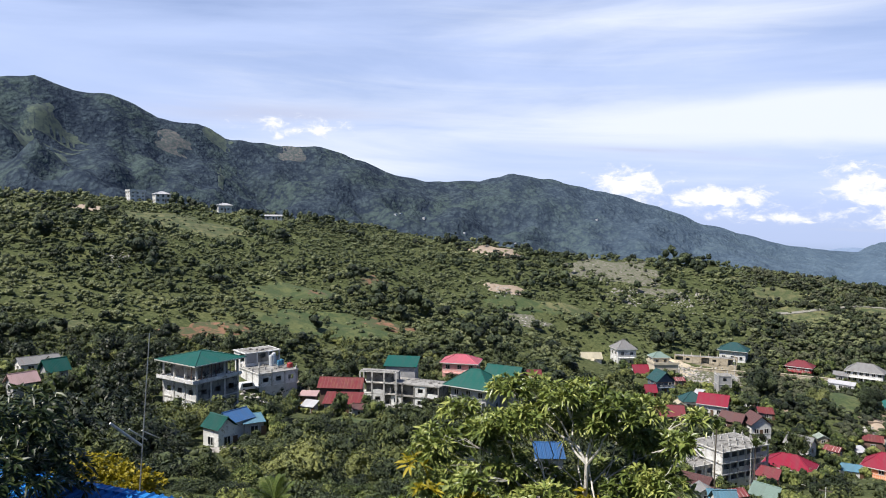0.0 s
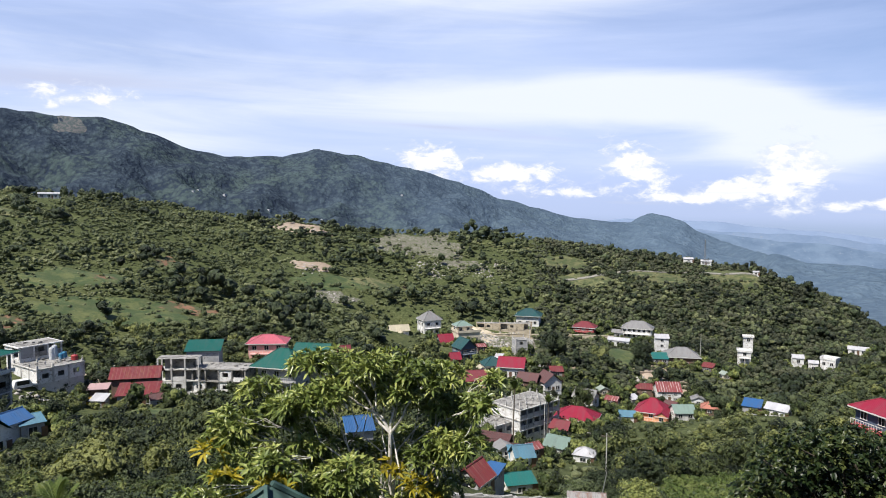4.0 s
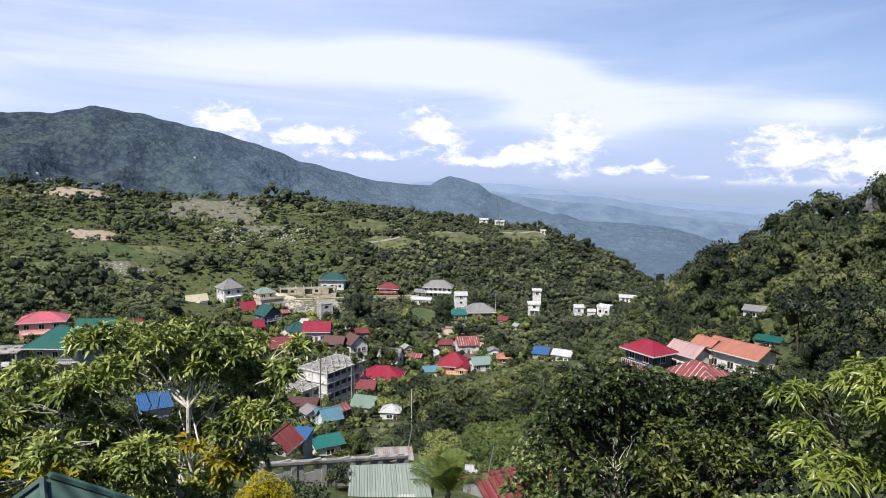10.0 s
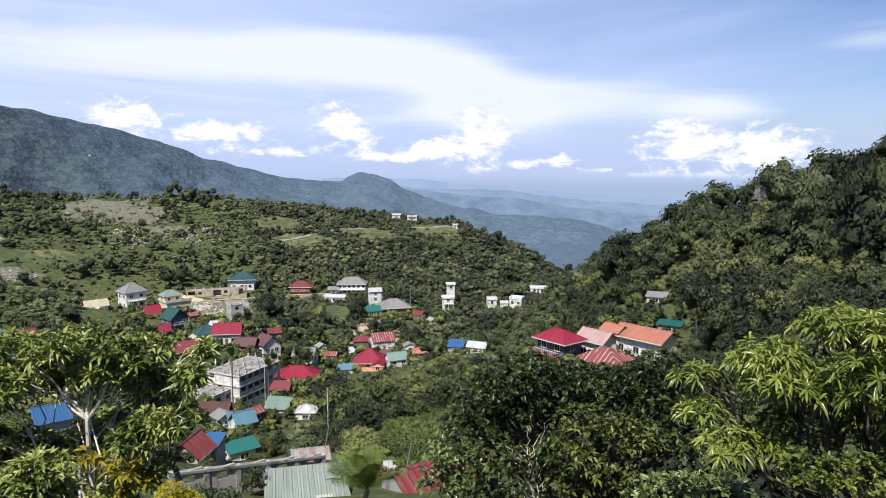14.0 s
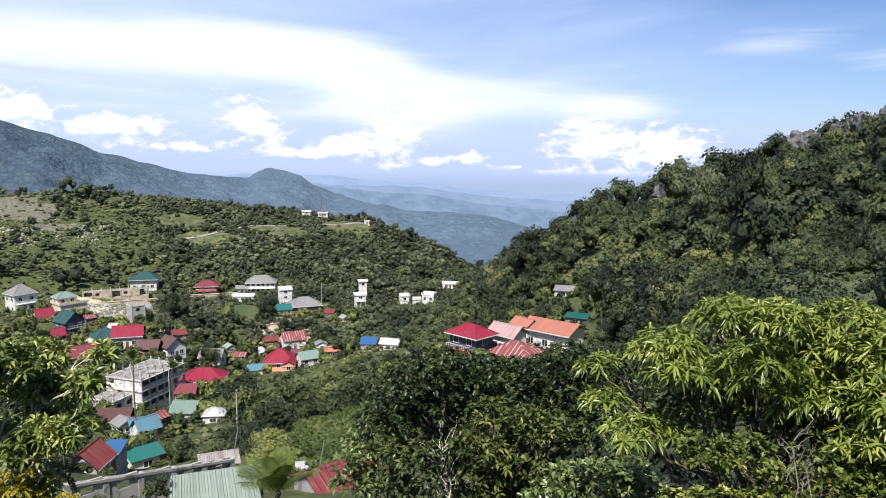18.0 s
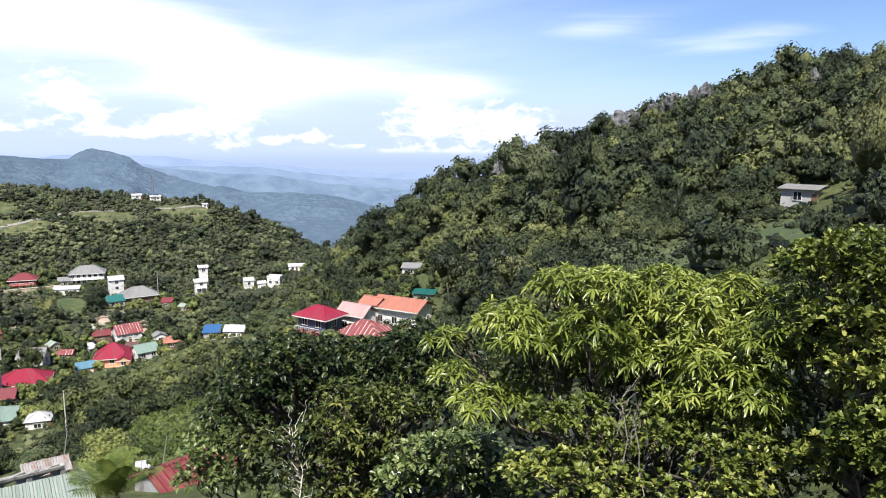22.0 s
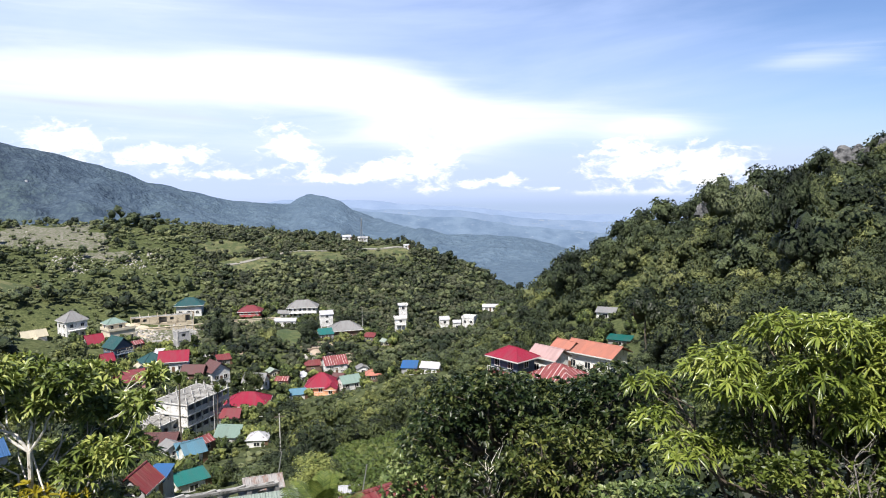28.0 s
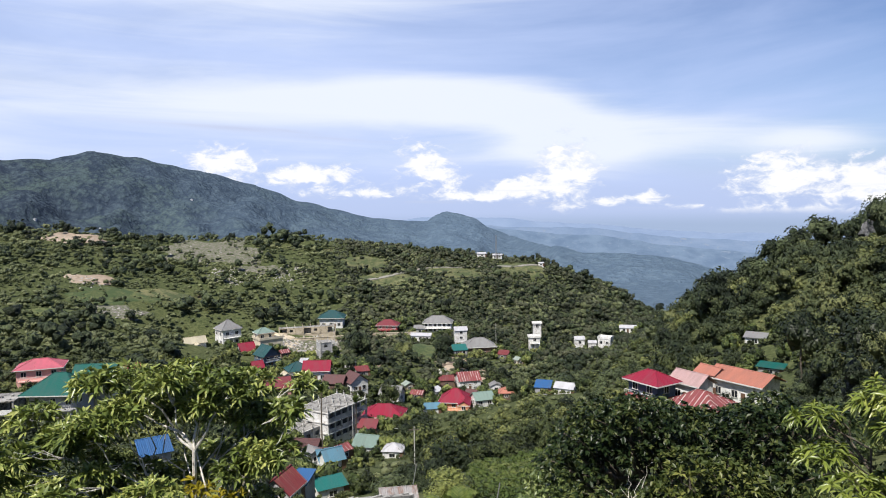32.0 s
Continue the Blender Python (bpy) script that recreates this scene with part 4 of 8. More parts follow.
ICO_F = np.array([f if np.dot(np.cross(ICO_V[f[1]] - ICO_V[f[0]], ICO_V[f[2]] - ICO_V[f[0]]), ICO_V[f[0]]) > 0 else f[::-1] for f in ICO_F])


def lump_form(rng):
    """A lumpy clump of foliage: corners, the way each one faces, and faces."""
    q, _ = np.linalg.qr(rng.normal(size=(3, 3)))
    if np.linalg.det(q) < 0:
        q[:, 0] *= -1
    nor = ICO_V @ q.T
    return nor * (1 + 0.17 * rng.normal(size=(12, 1))), nor, ICO_F


def crown_template(seed, n, size, flat=0.8, lobes=9, core=0.78):
    """One crown, of unit radius: clumps with gaps between them, each beset with separate sprays of leaf."""
    rng = np.random.default_rng(seed)
    c = rng.normal(size=(lobes, 3))
    c[:, 2] = np.abs(c[:, 2]) * 0.9 - 0.15
    c /= np.linalg.norm(c, axis=1)[:, None]
    c *= rng.uniform(0.35, 0.68, (lobes, 1))
    rad = rng.uniform(0.26, 0.46, lobes)
    if lobes == 1:
        c, rad = c * 0, rad * 0 + 0.9
    pick = rng.choice(lobes, n, p=rad ** 2 / (rad ** 2).sum())
    d = rng.normal(size=(n, 3))
    d[:, 2] = np.where(d[:, 2] < -0.3, -d[:, 2], d[:, 2])
    d /= np.linalg.norm(d, axis=1)[:, None]
    p = c[pick] + d * (rad[pick] * rng.uniform(0.82, 1.14, n))[:, None]
    p[:, 2] = p[:, 2] * flat + 0.2
    nrm = d + rng.normal(size=(n, 3)) * 0.3 + (0, 0, 0.3)
    nrm /= np.linalg.norm(nrm, axis=1)[:, None]
    u = np.cross(nrm, rng.normal(size=(n, 3)))
    u /= np.linalg.norm(u, axis=1)[:, None]
    w = np.cross(nrm, u)
    s = size * rng.uniform(0.6, 1.4, n)[:, None]
    k = rng.uniform(0.5, 1.0, n)[:, None]
    corners = np.stack([p - u * s * 0.85 - w * s * k * 0.6, p + u * s * 0.85 - w * s * k * 0.6 + nrm * s * 0.2, p + w * s * k * 1.1 - nrm * s * 0.2], 1)
    soft = d * 0.5 + nrm * 0.6 + (0, 0, 0.15)
    soft /= np.linalg.norm(soft, axis=1)[:, None]
    V, N, F = [corners.reshape(-1, 3)], [np.repeat(soft, 3, 0)], [np.arange(3 * n).reshape(-1, 3)]
    k0 = 3 * n
    for i in range(lobes):
        v, nor, f = lump_form(rng)
        v = v * rad[i] * core + c[i]
        v[:, 2] = v[:, 2] * flat + 0.2
        V.append(v), N.append(nor), F.append(f + k0)
        k0 += len(v)
    return np.concatenate(V), np.concatenate(N), np.concatenate(F)


def round_off(me, normals):
    """Lets the leaves of a crown catch the light as one rounded mass."""
    layer = me.attributes.new("custom_normal", "FLOAT_VECTOR", "POINT")
    layer.data.foreach_set("vector", np.ascontiguousarray(normals, dtype=np.float32).ravel())


def stand(name, x, y, radius, templates, mat, label, category="trees", tall=1.0, sink=0.25, seed=3):
    """Many crowns as one object."""
    rng = np.random.default_rng(seed)
    z = ground(x, y)
    vs, ns, fs, k0 = [], [], [], 0
    for k, (tpl, nor, fac) in enumerate(templates):
        sel = np.arange(len(x)) % len(templates) == k
        if not sel.any():
            continue
        a = rng.uniform(0, 6.28, sel.sum())
        s, h = radius[sel], radius[sel] * tall * rng.uniform(0.75, 1.35, sel.sum())
        ca, sa = np.cos(a)[:, None], np.sin(a)[:, None]
        px, py = tpl[None, :, 0] * ca - tpl[None, :, 1] * sa, tpl[None, :, 0] * sa + tpl[None, :, 1] * ca
        v = np.stack([px * s[:, None] + x[sel][:, None], py * s[:, None] + y[sel][:, None], (tpl[None, :, 2] + 0.55 - sink) * h[:, None] + z[sel][:, None]], -1)
        vs.append(v.reshape(-1, 3))
        ns.append(np.stack([nor[None, :, 0] * ca - nor[None, :, 1] * sa, nor[None, :, 0] * sa + nor[None, :, 1] * ca, nor[None, :, 2] + 0 * ca], -1).reshape(-1, 3))
        fs.append((np.arange(sel.sum())[:, None, None] * len(tpl) + fac[None]).reshape(-1, 3) + k0)
        k0 += sel.sum() * len(tpl)
    me = raw_mesh(name, np.concatenate(vs), np.concatenate(fs), mat)
    round_off(me, np.concatenate(ns))
    return tagged(new(name, me), label, category, kind="stuff")


def scatter(n, az0, az1, r0, r1, seed, power=1.0):
    rng = np.random.default_rng(seed)
    az = np.radians(rng.uniform(az0, az1, n))
    r = (r0 ** (1 + power) + rng.uniform(0, 1, n) * (r1 ** (1 + power) - r0 ** (1 + power))) ** (1 / (1 + power))
    return r * np.sin(az), r * np.cos(az), rng


def off_buildings(x, y, rad):
    """Keeps crowns off the buildings and out of the line of sight just before them."""
    ok = np.ones(len(x), bool)
    r, az = np.hypot(x, y), np.degrees(np.arctan2(x, y))
    for p in LOTS.values():
        half = p["w"] / 2
        da = np.radians(az - p["az"]) * r
        near = (np.abs(da) < half + rad * 0.6) & (r < p["r"] + half + rad * 0.4)
        tall = ground(x, y)[near] if near.any() else None
        if near.any():
            top = tall - EYE + rad[near] * 1.8
            sight = (p["base"] + 0.5 * (p["eave"] - p["base"])) / p["r"] * r[near]
            blocks = (top > sight) | (r[near] > p["r"] - half * 0.8 - rad[near] * 0.5)
            idx = np.where(near)[0][blocks]
            ok[idx] = False
    return ok


def wood(name, n, span, reach, radius, templates, mat, label, seed, cover=None, power=1.0, tall=1.0, category="trees", keep=None, bare=0.0):
    x, y, rng = scatter(n, *span, *reach, seed, power)
    rad = radius[0] + (radius[1] - radius[0]) * rng.beta(1.3, 2.6, len(x)) * (0.9 + 0.4 * lattice(x, y, 45, seed))
    ok = ~in_clear(x, y, 0.92) | (rng.uniform(0, 1, len(x)) < bare)
    if cover is not None:
        ok &= 0.6 * lattice(x, y, 70, seed + 1) + 0.4 * lattice(x, y, 19, seed + 2) > cover + rng.uniform(-0.3, 0.3, len(x))
    if keep is not None:
        ok &= keep(x, y)
    x, y, rad = x[ok], y[ok], rad[ok]
    ok = off_buildings(x, y, rad)
    return stand(name, x[ok], y[ok], rad[ok], templates, mat, label, category, tall, seed=seed)


def off_garden(x, y):
    """True outside the terraced vegetable garden."""
    az, r = np.degrees(np.arctan2(x, y)), np.hypot(x, y)
    return ~((az > -3.5) & (az < 6.5) & (r > 30) & (r < 88)) & ~((az > -8.5) & (az < -1.0) & (r > 16) & (r < 46))


def woods():
    small = [crown_template(10 + k, 34, 0.14, 0.85, 3, 0.88) for k in range(12)]
    wood("hillside_trees_dark", 1900, (-74, 15), (212, 485), (1.6, 7.6), small, HILL_DARK, "dark rounded trees dotted over the far valley side", 61, -0.12, category="trees", tall=1.0, bare=0.05)
    wood("hillside_shrubs", 7600, (-74, 12), (212, 485), (0.8, 4.3), small, SHRUB, "dark green shrubs and small trees covering the far valley side", 21, -0.45, category="shrubs", tall=0.85, bare=0.12)
    wood("western_shrubs", 2600, (-74, -36), (212, 470), (0.8, 3.6), small, SHRUB, "olive shrubs over the western valley side", 29, -0.35, category="shrubs", tall=0.85, bare=0.06)
    tuft = [crown_template(110 + k, 3, 0.3, 0.7, 1, 0.9) for k in range(6)]
    wood("hillside_scrub", 10500, (-74, 15), (90, 485), (0.6, 1.7), tuft, SHRUB, "low olive scrub and tall grass tufts", 27, None, category="scrub", tall=0.8, bare=0.45)
    mid = [crown_template(30 + k, 170, 0.09, 0.8, 6, 0.7) for k in range(7)]
    wood("valley_trees", 1500, (-74, 14), (122, 235), (1.2, 5.4), mid, TOWN_GREEN, "broad green trees between the houses of the valley", 22, -0.55, 0.8)
    wood("valley_trees_dark", 700, (-74, 14), (110, 235), (1.2, 5.0), mid, HILL_DARK, "dark mango and fig trees between the houses", 63, -0.5, 0.8, 1.1)
    wood("ridge_forest", 3000, (-13, 15), (262, 445), (0.9, 4.0), small, SPUR_GREEN, "green scrub forest on the spur above the village", 87, -0.5, tall=1.0)
    wood("ridge_forest_dark", 1300, (-10, 15), (240, 445), (1.2, 4.2), small, HILL_DARK, "dark trees on the spur above the village", 88, None, tall=1.1)
    wood("spur_undergrowth", 5200, (-14, 15), (235, 450), (0.9, 2.1), tuft, SPUR_GREEN, "low dark scrub closing the gaps on the spur", 89, None, category="scrub", tall=0.9, bare=0.1)
    bush = [crown_template(310 + k, 24, 0.15, 0.8, 3, 0.85) for k in range(6)]
    wood("village_bushes", 1900, (-72, 12), (105, 335), (0.7, 1.9), bush, TOWN_GREEN, "low bushes and hedges round the houses", 81, None, 1.0, 0.9, category="shrubs", bare=0.15)
    fine = [crown_template(210 + k, 420, 0.07, 0.9, 9, 0.55) for k in range(6)]
    wood("lower_slope_dark_trees", 260, (-74, 9), (60, 124), (1.4, 4.8), fine, HILL_DARK, "dark rounded trees on the lower slope", 67, -0.6, 0.8, keep=off_garden)
    wood("lower_slope_trees", 560, (-74, 9), (62, 124), (1.4, 5.4), fine, TOWN_GREEN, "rounded leafy trees on the lower slope", 32, -0.6, 0.8, keep=off_garden)
    wood("left_slope_dark_trees", 150, (-74, -57), (78, 200), (1.8, 5.4), fine, SHADE_GREEN, "dark leafy trees on the left slope", 69, None, 0.9, 1.1)
    hill = [crown_template(50 + k, 340, 0.084, 1.0, 10, 0.6) for k in range(7)]

    def open_side(x, y):
        return (np.degrees(np.arctan2(x, y)) > 21) | (np.hypot(x, y) > 138)

    wood("hill_forest", 430, (12, 66), (126, 275), (2.0, 7.2), hill, HILL_GREEN, "dense green forest on the steep near hill", 23, None, 1.0, 1.1, keep=open_side)
    wood("hill_forest_dark", 470, (12, 66), (126, 275), (2.2, 7.6), hill, HILL_DARK, "dark broadleaf trees in the hill forest", 43, None, 1.0, 1.1, keep=open_side)
    wood("hill_forest_light", 260, (12, 66), (126, 275), (1.8, 6.0), hill, HILL_LIGHT, "light yellow-green trees in the hill forest", 53, None, 1.0, 1.0, keep=open_side)
    wood("hill_scrub", 5200, (14, 66), (56, 275), (0.5, 1.4), tuft, HILL_GREEN, "low scrub and ferns under the hill trees", 57, None, 1.0, 0.9, category="scrub", bare=0.5)
    slope_t = [crown_template(150 + k, 700, 0.056, 1.0, 11, 0.6) for k in range(5)]
    wood("slope_trees", 110, (9, 66), (44, 128), (1.6, 4.2), slope_t, HILL_GREEN, "leafy trees on the slope below the hill forest", 29, None, 1.0, 1.1)
    wood("slope_trees_dark", 230, (9, 66), (44, 128), (1.5, 4.0), slope_t, HILL_DARK, "dark leafy trees on the slope below the hill forest", 39, None, 1.0, 1.1)
    near = [crown_template(70 + k, 700, 0.062, 0.85, 9, 0.5) for k in range(5)]
    wood("garden_trees_dark", 110, (-74, 9), (17, 64), (1.0, 2.6), near, HILL_DARK, "dark glossy garden trees on the slope below", 73, -0.7, 0.8, keep=off_garden)
    wood("garden_trees", 230, (-74, 9), (17, 64), (0.9, 2.4), near, NEAR_GREEN, "leafy garden trees and bushes on the slope below", 24, -0.7, 0.8, keep=off_garden)
    under = [crown_template(170 + k, 260, 0.09, 0.8, 9, 0.5) for k in range(5)]
    wood("hill_undergrowth", 150, (9, 66), (13, 46), (0.8, 1.6), under, NEAR_GREEN, "ferny undergrowth behind the near trees", 26, None, 0.8)
    # leaf colour near-black to stand in for the shadow under the near trees
    wood("bank_bushes", 120, (17, 66), (7.5, 17), (0.5, 1.3), under, SHADE_GREEN, "bushes on the bank behind the near trees, shade painted into near-black leaves", 71, None, 0.8)
    crop = [crown_template(190 + k, 36, 0.17, 0.9, 2) for k in range(5)]
    wood("garden_crops", 1900, (-3.5, 7), (44, 94), (0.4, 0.9), crop, CROP_GREEN, "rows of low leafy crops on the garden slope", 33, None, 1.0, 0.9, category="crops", bare=0.75)


woods()


# ---- buildings ----
def thing(name, at, label, category, group=""):
    ob = new(name)
    ob.matrix_basis = at
    ob.empty_display_size = 0.5
    return tagged(ob, label, category, group)


def facing(key, turn=0.0, dx=0.0, dy=0.0):
    """Pose on a plot: local x to the viewer's right, y away; turned anticlockwise by turn."""
    p = LOTS[key]
    m = Matrix.Translation(p["at"]) @ Matrix.Rotation(radians(-p["az"]), 4, "Z")
    return m @ Matrix.Translation((dx, dy, 0)) @ Matrix.Rotation(radians(turn), 4, "Z")


WINDOW_CACHE = {}


def window(parent, x, y, z, w, h, side, mat=FRAME, mullion=True):
    """A window on the face towards side (0: -y, 1: +x, 2: +y, 3: -x)."""
    key = (round(w, 2), round(h, 2), mat.name, mullion)
    if key not in WINDOW_CACHE:
        f = Mesh()
        t = 0.07
        f.box(-w / 2 - t, w / 2 + t, -0.09, 0.02, h, h + t).box(-w / 2 - t - 0.05, w / 2 + t + 0.05, -0.14, 0.02, -t, 0)
        f.box(-w / 2 - t, -w / 2, -0.09, 0.02, 0, h).box(w / 2, w / 2 + t, -0.09, 0.02, 0, h)
        if mullion:
            f.box(-0.03, 0.03, -0.08, 0.02, 0, h)
        WINDOW_CACHE[key] = (f.data("window", mat), Mesh().box(-w / 2, w / 2, -0.035, 0.0, 0, h).data("pane", GLASS))
    a, b = WINDOW_CACHE[key]
    m = Matrix.Translation((x, y, z)) @ Matrix.Rotation(radians((0, 90, 180, 270)[side]), 4, "Z")
    ob = part("window", a, mat, parent, "", m)
    part("pane", b, GLASS, ob)
    return ob


def windows_on(parent, w, d, floors, h, sides=(0, 1, 3), mat=FRAME, z0=0.0, step=2.6, size=(1.1, 1.2)):
    for k in range(floors):
        z = z0 + k * h / floors + 0.95 * min(1.0, h / floors / 2.7)
        hh = min(size[1], h / floors - 1.15)
        if hh < 0.4:
            hh, z = h / floors * 0.4, z0 + k * h / floors + h / floors * 0.35
        for s in sides:
            run = w if s in (0, 2) else d
            n = max(1, int(run // step))
            for i in range(n):
                u = (i + 0.5) / n * run - run / 2
                x, y = ((u, -d / 2), (w / 2, u), (-u, d / 2), (-w / 2, -u))[s]
                window(parent, x, y, z, min(size[0], run / n * 0.6), hh, s, mat)


def slope(m, a, b, c, e, thick=0.09):
    """One pitch of a roof: a, b along the eave, c, e along the ridge (above b and a)."""
    a, b, c, e = map(Vector, (a, b, c, e))
    u = (b - a).normalized()
    nrm = u.cross((e - a)).normalized()
    v = nrm.cross(u)
    tri = (c - e).length < 1e-4
    pts = [a, b, c] if tri else [a, b, c, e]
    uv = [((p - a).dot(u), (p - a).dot(v)) for p in pts]
    m.face(pts, uv)
    low = [p - nrm * thick for p in pts]
    m.face(low[::-1], uv[::-1])
    for i in range(len(pts)):
        j = (i + 1) % len(pts)
        m.face([pts[j], pts[i], low[i], low[j]])


def sheets(parent, a, b, c, e, mat, name="roof_sheet", width=0.9, seed=1, start=0.0):
    """One pitch of a roof as single ribbed sheets laid side by side."""
    a, b, c, e = map(Vector, (a, b, c, e))
    u, run = (b - a).normalized(), (b - a).length
    up = e - a
    n = max(1, round(run / width))
    w = run / n
    x = u
    y = up.normalized()
    z = x.cross(y)
    mesh = Mesh()
    k, L = 6, up.length
    for i in range(k):
        x0, x1 = i * w / k, (i + 0.62) * w / k
        x2 = (i + 1) * w / k
        mesh.face([(x0, 0, 0), (x1, 0, 0), (x1, L, 0), (x0, L, 0)], [(x0, 0), (x1, 0), (x1, L), (x0, L)])
        xm = (x1 + x2) / 2
        mesh.face([(x1, 0, 0), (xm, 0, 0.035), (xm, L, 0.035), (x1, L, 0)], [(x1, 0), (xm, 0), (xm, L), (x1, L)])
        mesh.face([(xm, 0, 0.035), (x2, 0, 0), (x2, L, 0), (xm, L, 0.035)], [(xm, 0), (x2, 0), (x2, L), (xm, L)])
    mesh.box(0, w, 0, L, -0.03, -0.012)
    me = mesh.data(name, mat)
    rng = random.Random(seed)
    for i in range(n):
        o = a + u * (i * w)
        m = Matrix(((x.x, y.x, z.x, o.x), (x.y, y.y, z.y, o.y), (x.z, y.z, z.z, o.z + rng.uniform(0, 0.02)), (0, 0, 0, 1)))
        part(name, me, mat, parent, "", m @ Matrix.Rotation(rng.uniform(-0.004, 0.004), 4, "Z"))


def roof(parent, kind, w, d, z, rise, over, mat, fascia=None, along="x", pieces=False, name="roof"):
    """A roof over a w by d plan whose walls end at z."""
    X, Y = w / 2 + over, d / 2 + over
    zl = z - 0.05
    m = Mesh()
    holder = None
    if kind == "hip":
        if along == "x":
            k = max(X - Y, 0.001)
            r0, r1 = (-k, 0, zl + rise), (k, 0, zl + rise)
        else:
            k = max(Y - X, 0.001)
            r0, r1 = (0, -k, zl + rise), (0, k, zl + rise)
        A, B, C, D = (-X, -Y, zl), (X, -Y, zl), (X, Y, zl), (-X, Y, zl)
        if along == "x":
            slope(m, A, B, r1, r0)
            slope(m, C, D, r0, r1)
            slope(m, B, C, r1, r1)
            slope(m, D, A, r0, r0)
        else:
            slope(m, A, B, r0, r0)
            slope(m, C, D, r1, r1)
            slope(m, B, C, r1, r0)
            slope(m, D, A, r0, r1)
        cap = Mesh()
        for p in ((A, r0), (D, r0 if along == "x" else r1), (B, r1 if along == "x" else r0), (C, r1), (r0, r1)):
            if (Vector(p[0]) - Vector(p[1])).length > 0.3:
                cap.tube([Vector(p[0]) + Vector((0, 0, 0.03)), Vector(p[1]) + Vector((0, 0, 0.03))], [0.1 if w > 3.5 else 0.035] * 2, 5)
        holder = part(name, m, mat, parent)
        part("ridge_cap", cap, mat, holder)
    elif kind == "gable":
        if along == "x":
            A, B, C, D, r0, r1 = (-X, -Y, zl), (X, -Y, zl), (X, Y, zl), (-X, Y, zl), (-X, 0, zl + rise), (X, 0, zl + rise)
        else:
            A, B, C, D, r0, r1 = (-X, Y, zl), (-X, -Y, zl), (X, -Y, zl), (X, Y, zl), (0, Y, zl + rise), (0, -Y, zl + rise)
        if pieces:
            holder = part(name, Mesh().tube([Vector(r0), Vector(r1)], [0.12, 0.12], 6), mat, parent)
            sheets(holder, A, B, r1, r0, mat, seed=3)
            sheets(holder, C, D, r0, r1, mat, seed=4)
        else:
            slope(m, A, B, r1, r0)
            slope(m, C, D, r0, r1)
            m.tube([Vector(r0), Vector(r1)], [0.1, 0.1], 5)
            holder = part(name, m, mat, parent)
    elif kind == "shed":
        A, B, C, D = (-X, -Y, zl), (X, -Y, zl), (X, Y, zl + rise), (-X, Y, zl + rise)
        if pieces:
            holder = part(name, Mesh().box(-X, X, Y - 0.12, Y, zl + rise - 0.15, zl + rise + 0.02), mat, parent)
            sheets(holder, A, B, C, D, mat, seed=5)
        else:
            slope(m, A, B, C, D)
            holder = part(name, m, mat, parent)
    elif kind == "flat":
        m.box(-X, X, -Y, Y, zl, zl + 0.22)
        holder = part(name, m, mat, parent)
        p = Mesh()
        p.box(-X, X, -Y, -Y + 0.15, zl + 0.22, zl + 0.22 + rise).box(-X, X, Y - 0.15, Y, zl + 0.22, zl + 0.22 + rise)
        p.box(-X, -X + 0.15, -Y + 0.15, Y - 0.15, zl + 0.22, zl + 0.22 + rise).box(X - 0.15, X, -Y + 0.15, Y - 0.15, zl + 0.22, zl + 0.22 + rise)
        part("parapet", p, mat, parent)
    if fascia and kind != "flat":
        part("fascia", Mesh().box(-X, X, -Y - 0.03, -Y, zl - 0.2, zl + 0.01), fascia, parent)
        part("fascia", Mesh().box(-X, X, Y, Y + 0.03, zl - 0.2, zl + 0.01), fascia, parent)
        if kind == "hip":
            part("fascia", Mesh().box(-X - 0.03, -X, -Y, Y, zl - 0.2, zl + 0.01), fascia, parent)
            part("fascia", Mesh().box(X, X + 0.03, -Y, Y, zl - 0.2, zl + 0.01), fascia, parent)
    return holder


def gable_ends(parent, w, d, z, rise, over, wall, along):
    k = rise * (1 - over / ((d if along == "x" else w) / 2 + over)) - 0.12
    for s in (-1, 1):
        m = Mesh()
        if along == "x":
            a, b, c = (s * w / 2, -d / 2, z), (s * w / 2, d / 2, z), (s * w / 2, 0, z + k)
            off = Vector((-s * 0.15, 0, 0))
        else:
            a, b, c = (-w / 2, s * d / 2, z), (w / 2, s * d / 2, z), (0, s * d / 2, z + k)
            off = Vector((0, -s * 0.15, 0))
        pts = [Vector(a), Vector(b), Vector(c)]
        m.face(pts)
        m.face([p + off for p in pts][::-1])
        for i in range(3):
            j = (i + 1) % 3
            m.face([pts[i], pts[j], pts[j] + off, pts[i] + off])
        part("gable_wall", m, wall, parent)


def balcony(parent, w, d, z, mat, deep=1.3, rail=FRAME, posts=True, drop=2.4):
    b = part("balcony", Mesh().box(-w / 2, w / 2, -d / 2 - deep, -d / 2, z - 0.16, z), mat, parent)
    part("handrail", Mesh().box(-w / 2, w / 2, -d / 2 - deep, -d / 2 - deep + 0.07, z + 0.9, z + 0.98), rail, b)
    n = max(4, int(w / 0.45))
    me = Mesh().box(-0.03, 0.03, -0.03, 0.03, 0, 0.9).data("baluster", rail)
    for i in range(n + 1):
        part("baluster", me, rail, b, "", Matrix.Translation((-w / 2 + 0.05 + (w - 0.1) * i / n, -d / 2 - deep + 0.035, z)))
    if posts:
        me = Mesh().box(-0.1, 0.1, -0.1, 0.1, -drop - 3, 0).data("post", mat)
        for x in (-w / 2 + 0.15, 0, w / 2 - 0.15):
            part("post", me, mat, b, "", Matrix.Translation((x, -d / 2 - deep + 0.15, z - 0.16)))
    return b


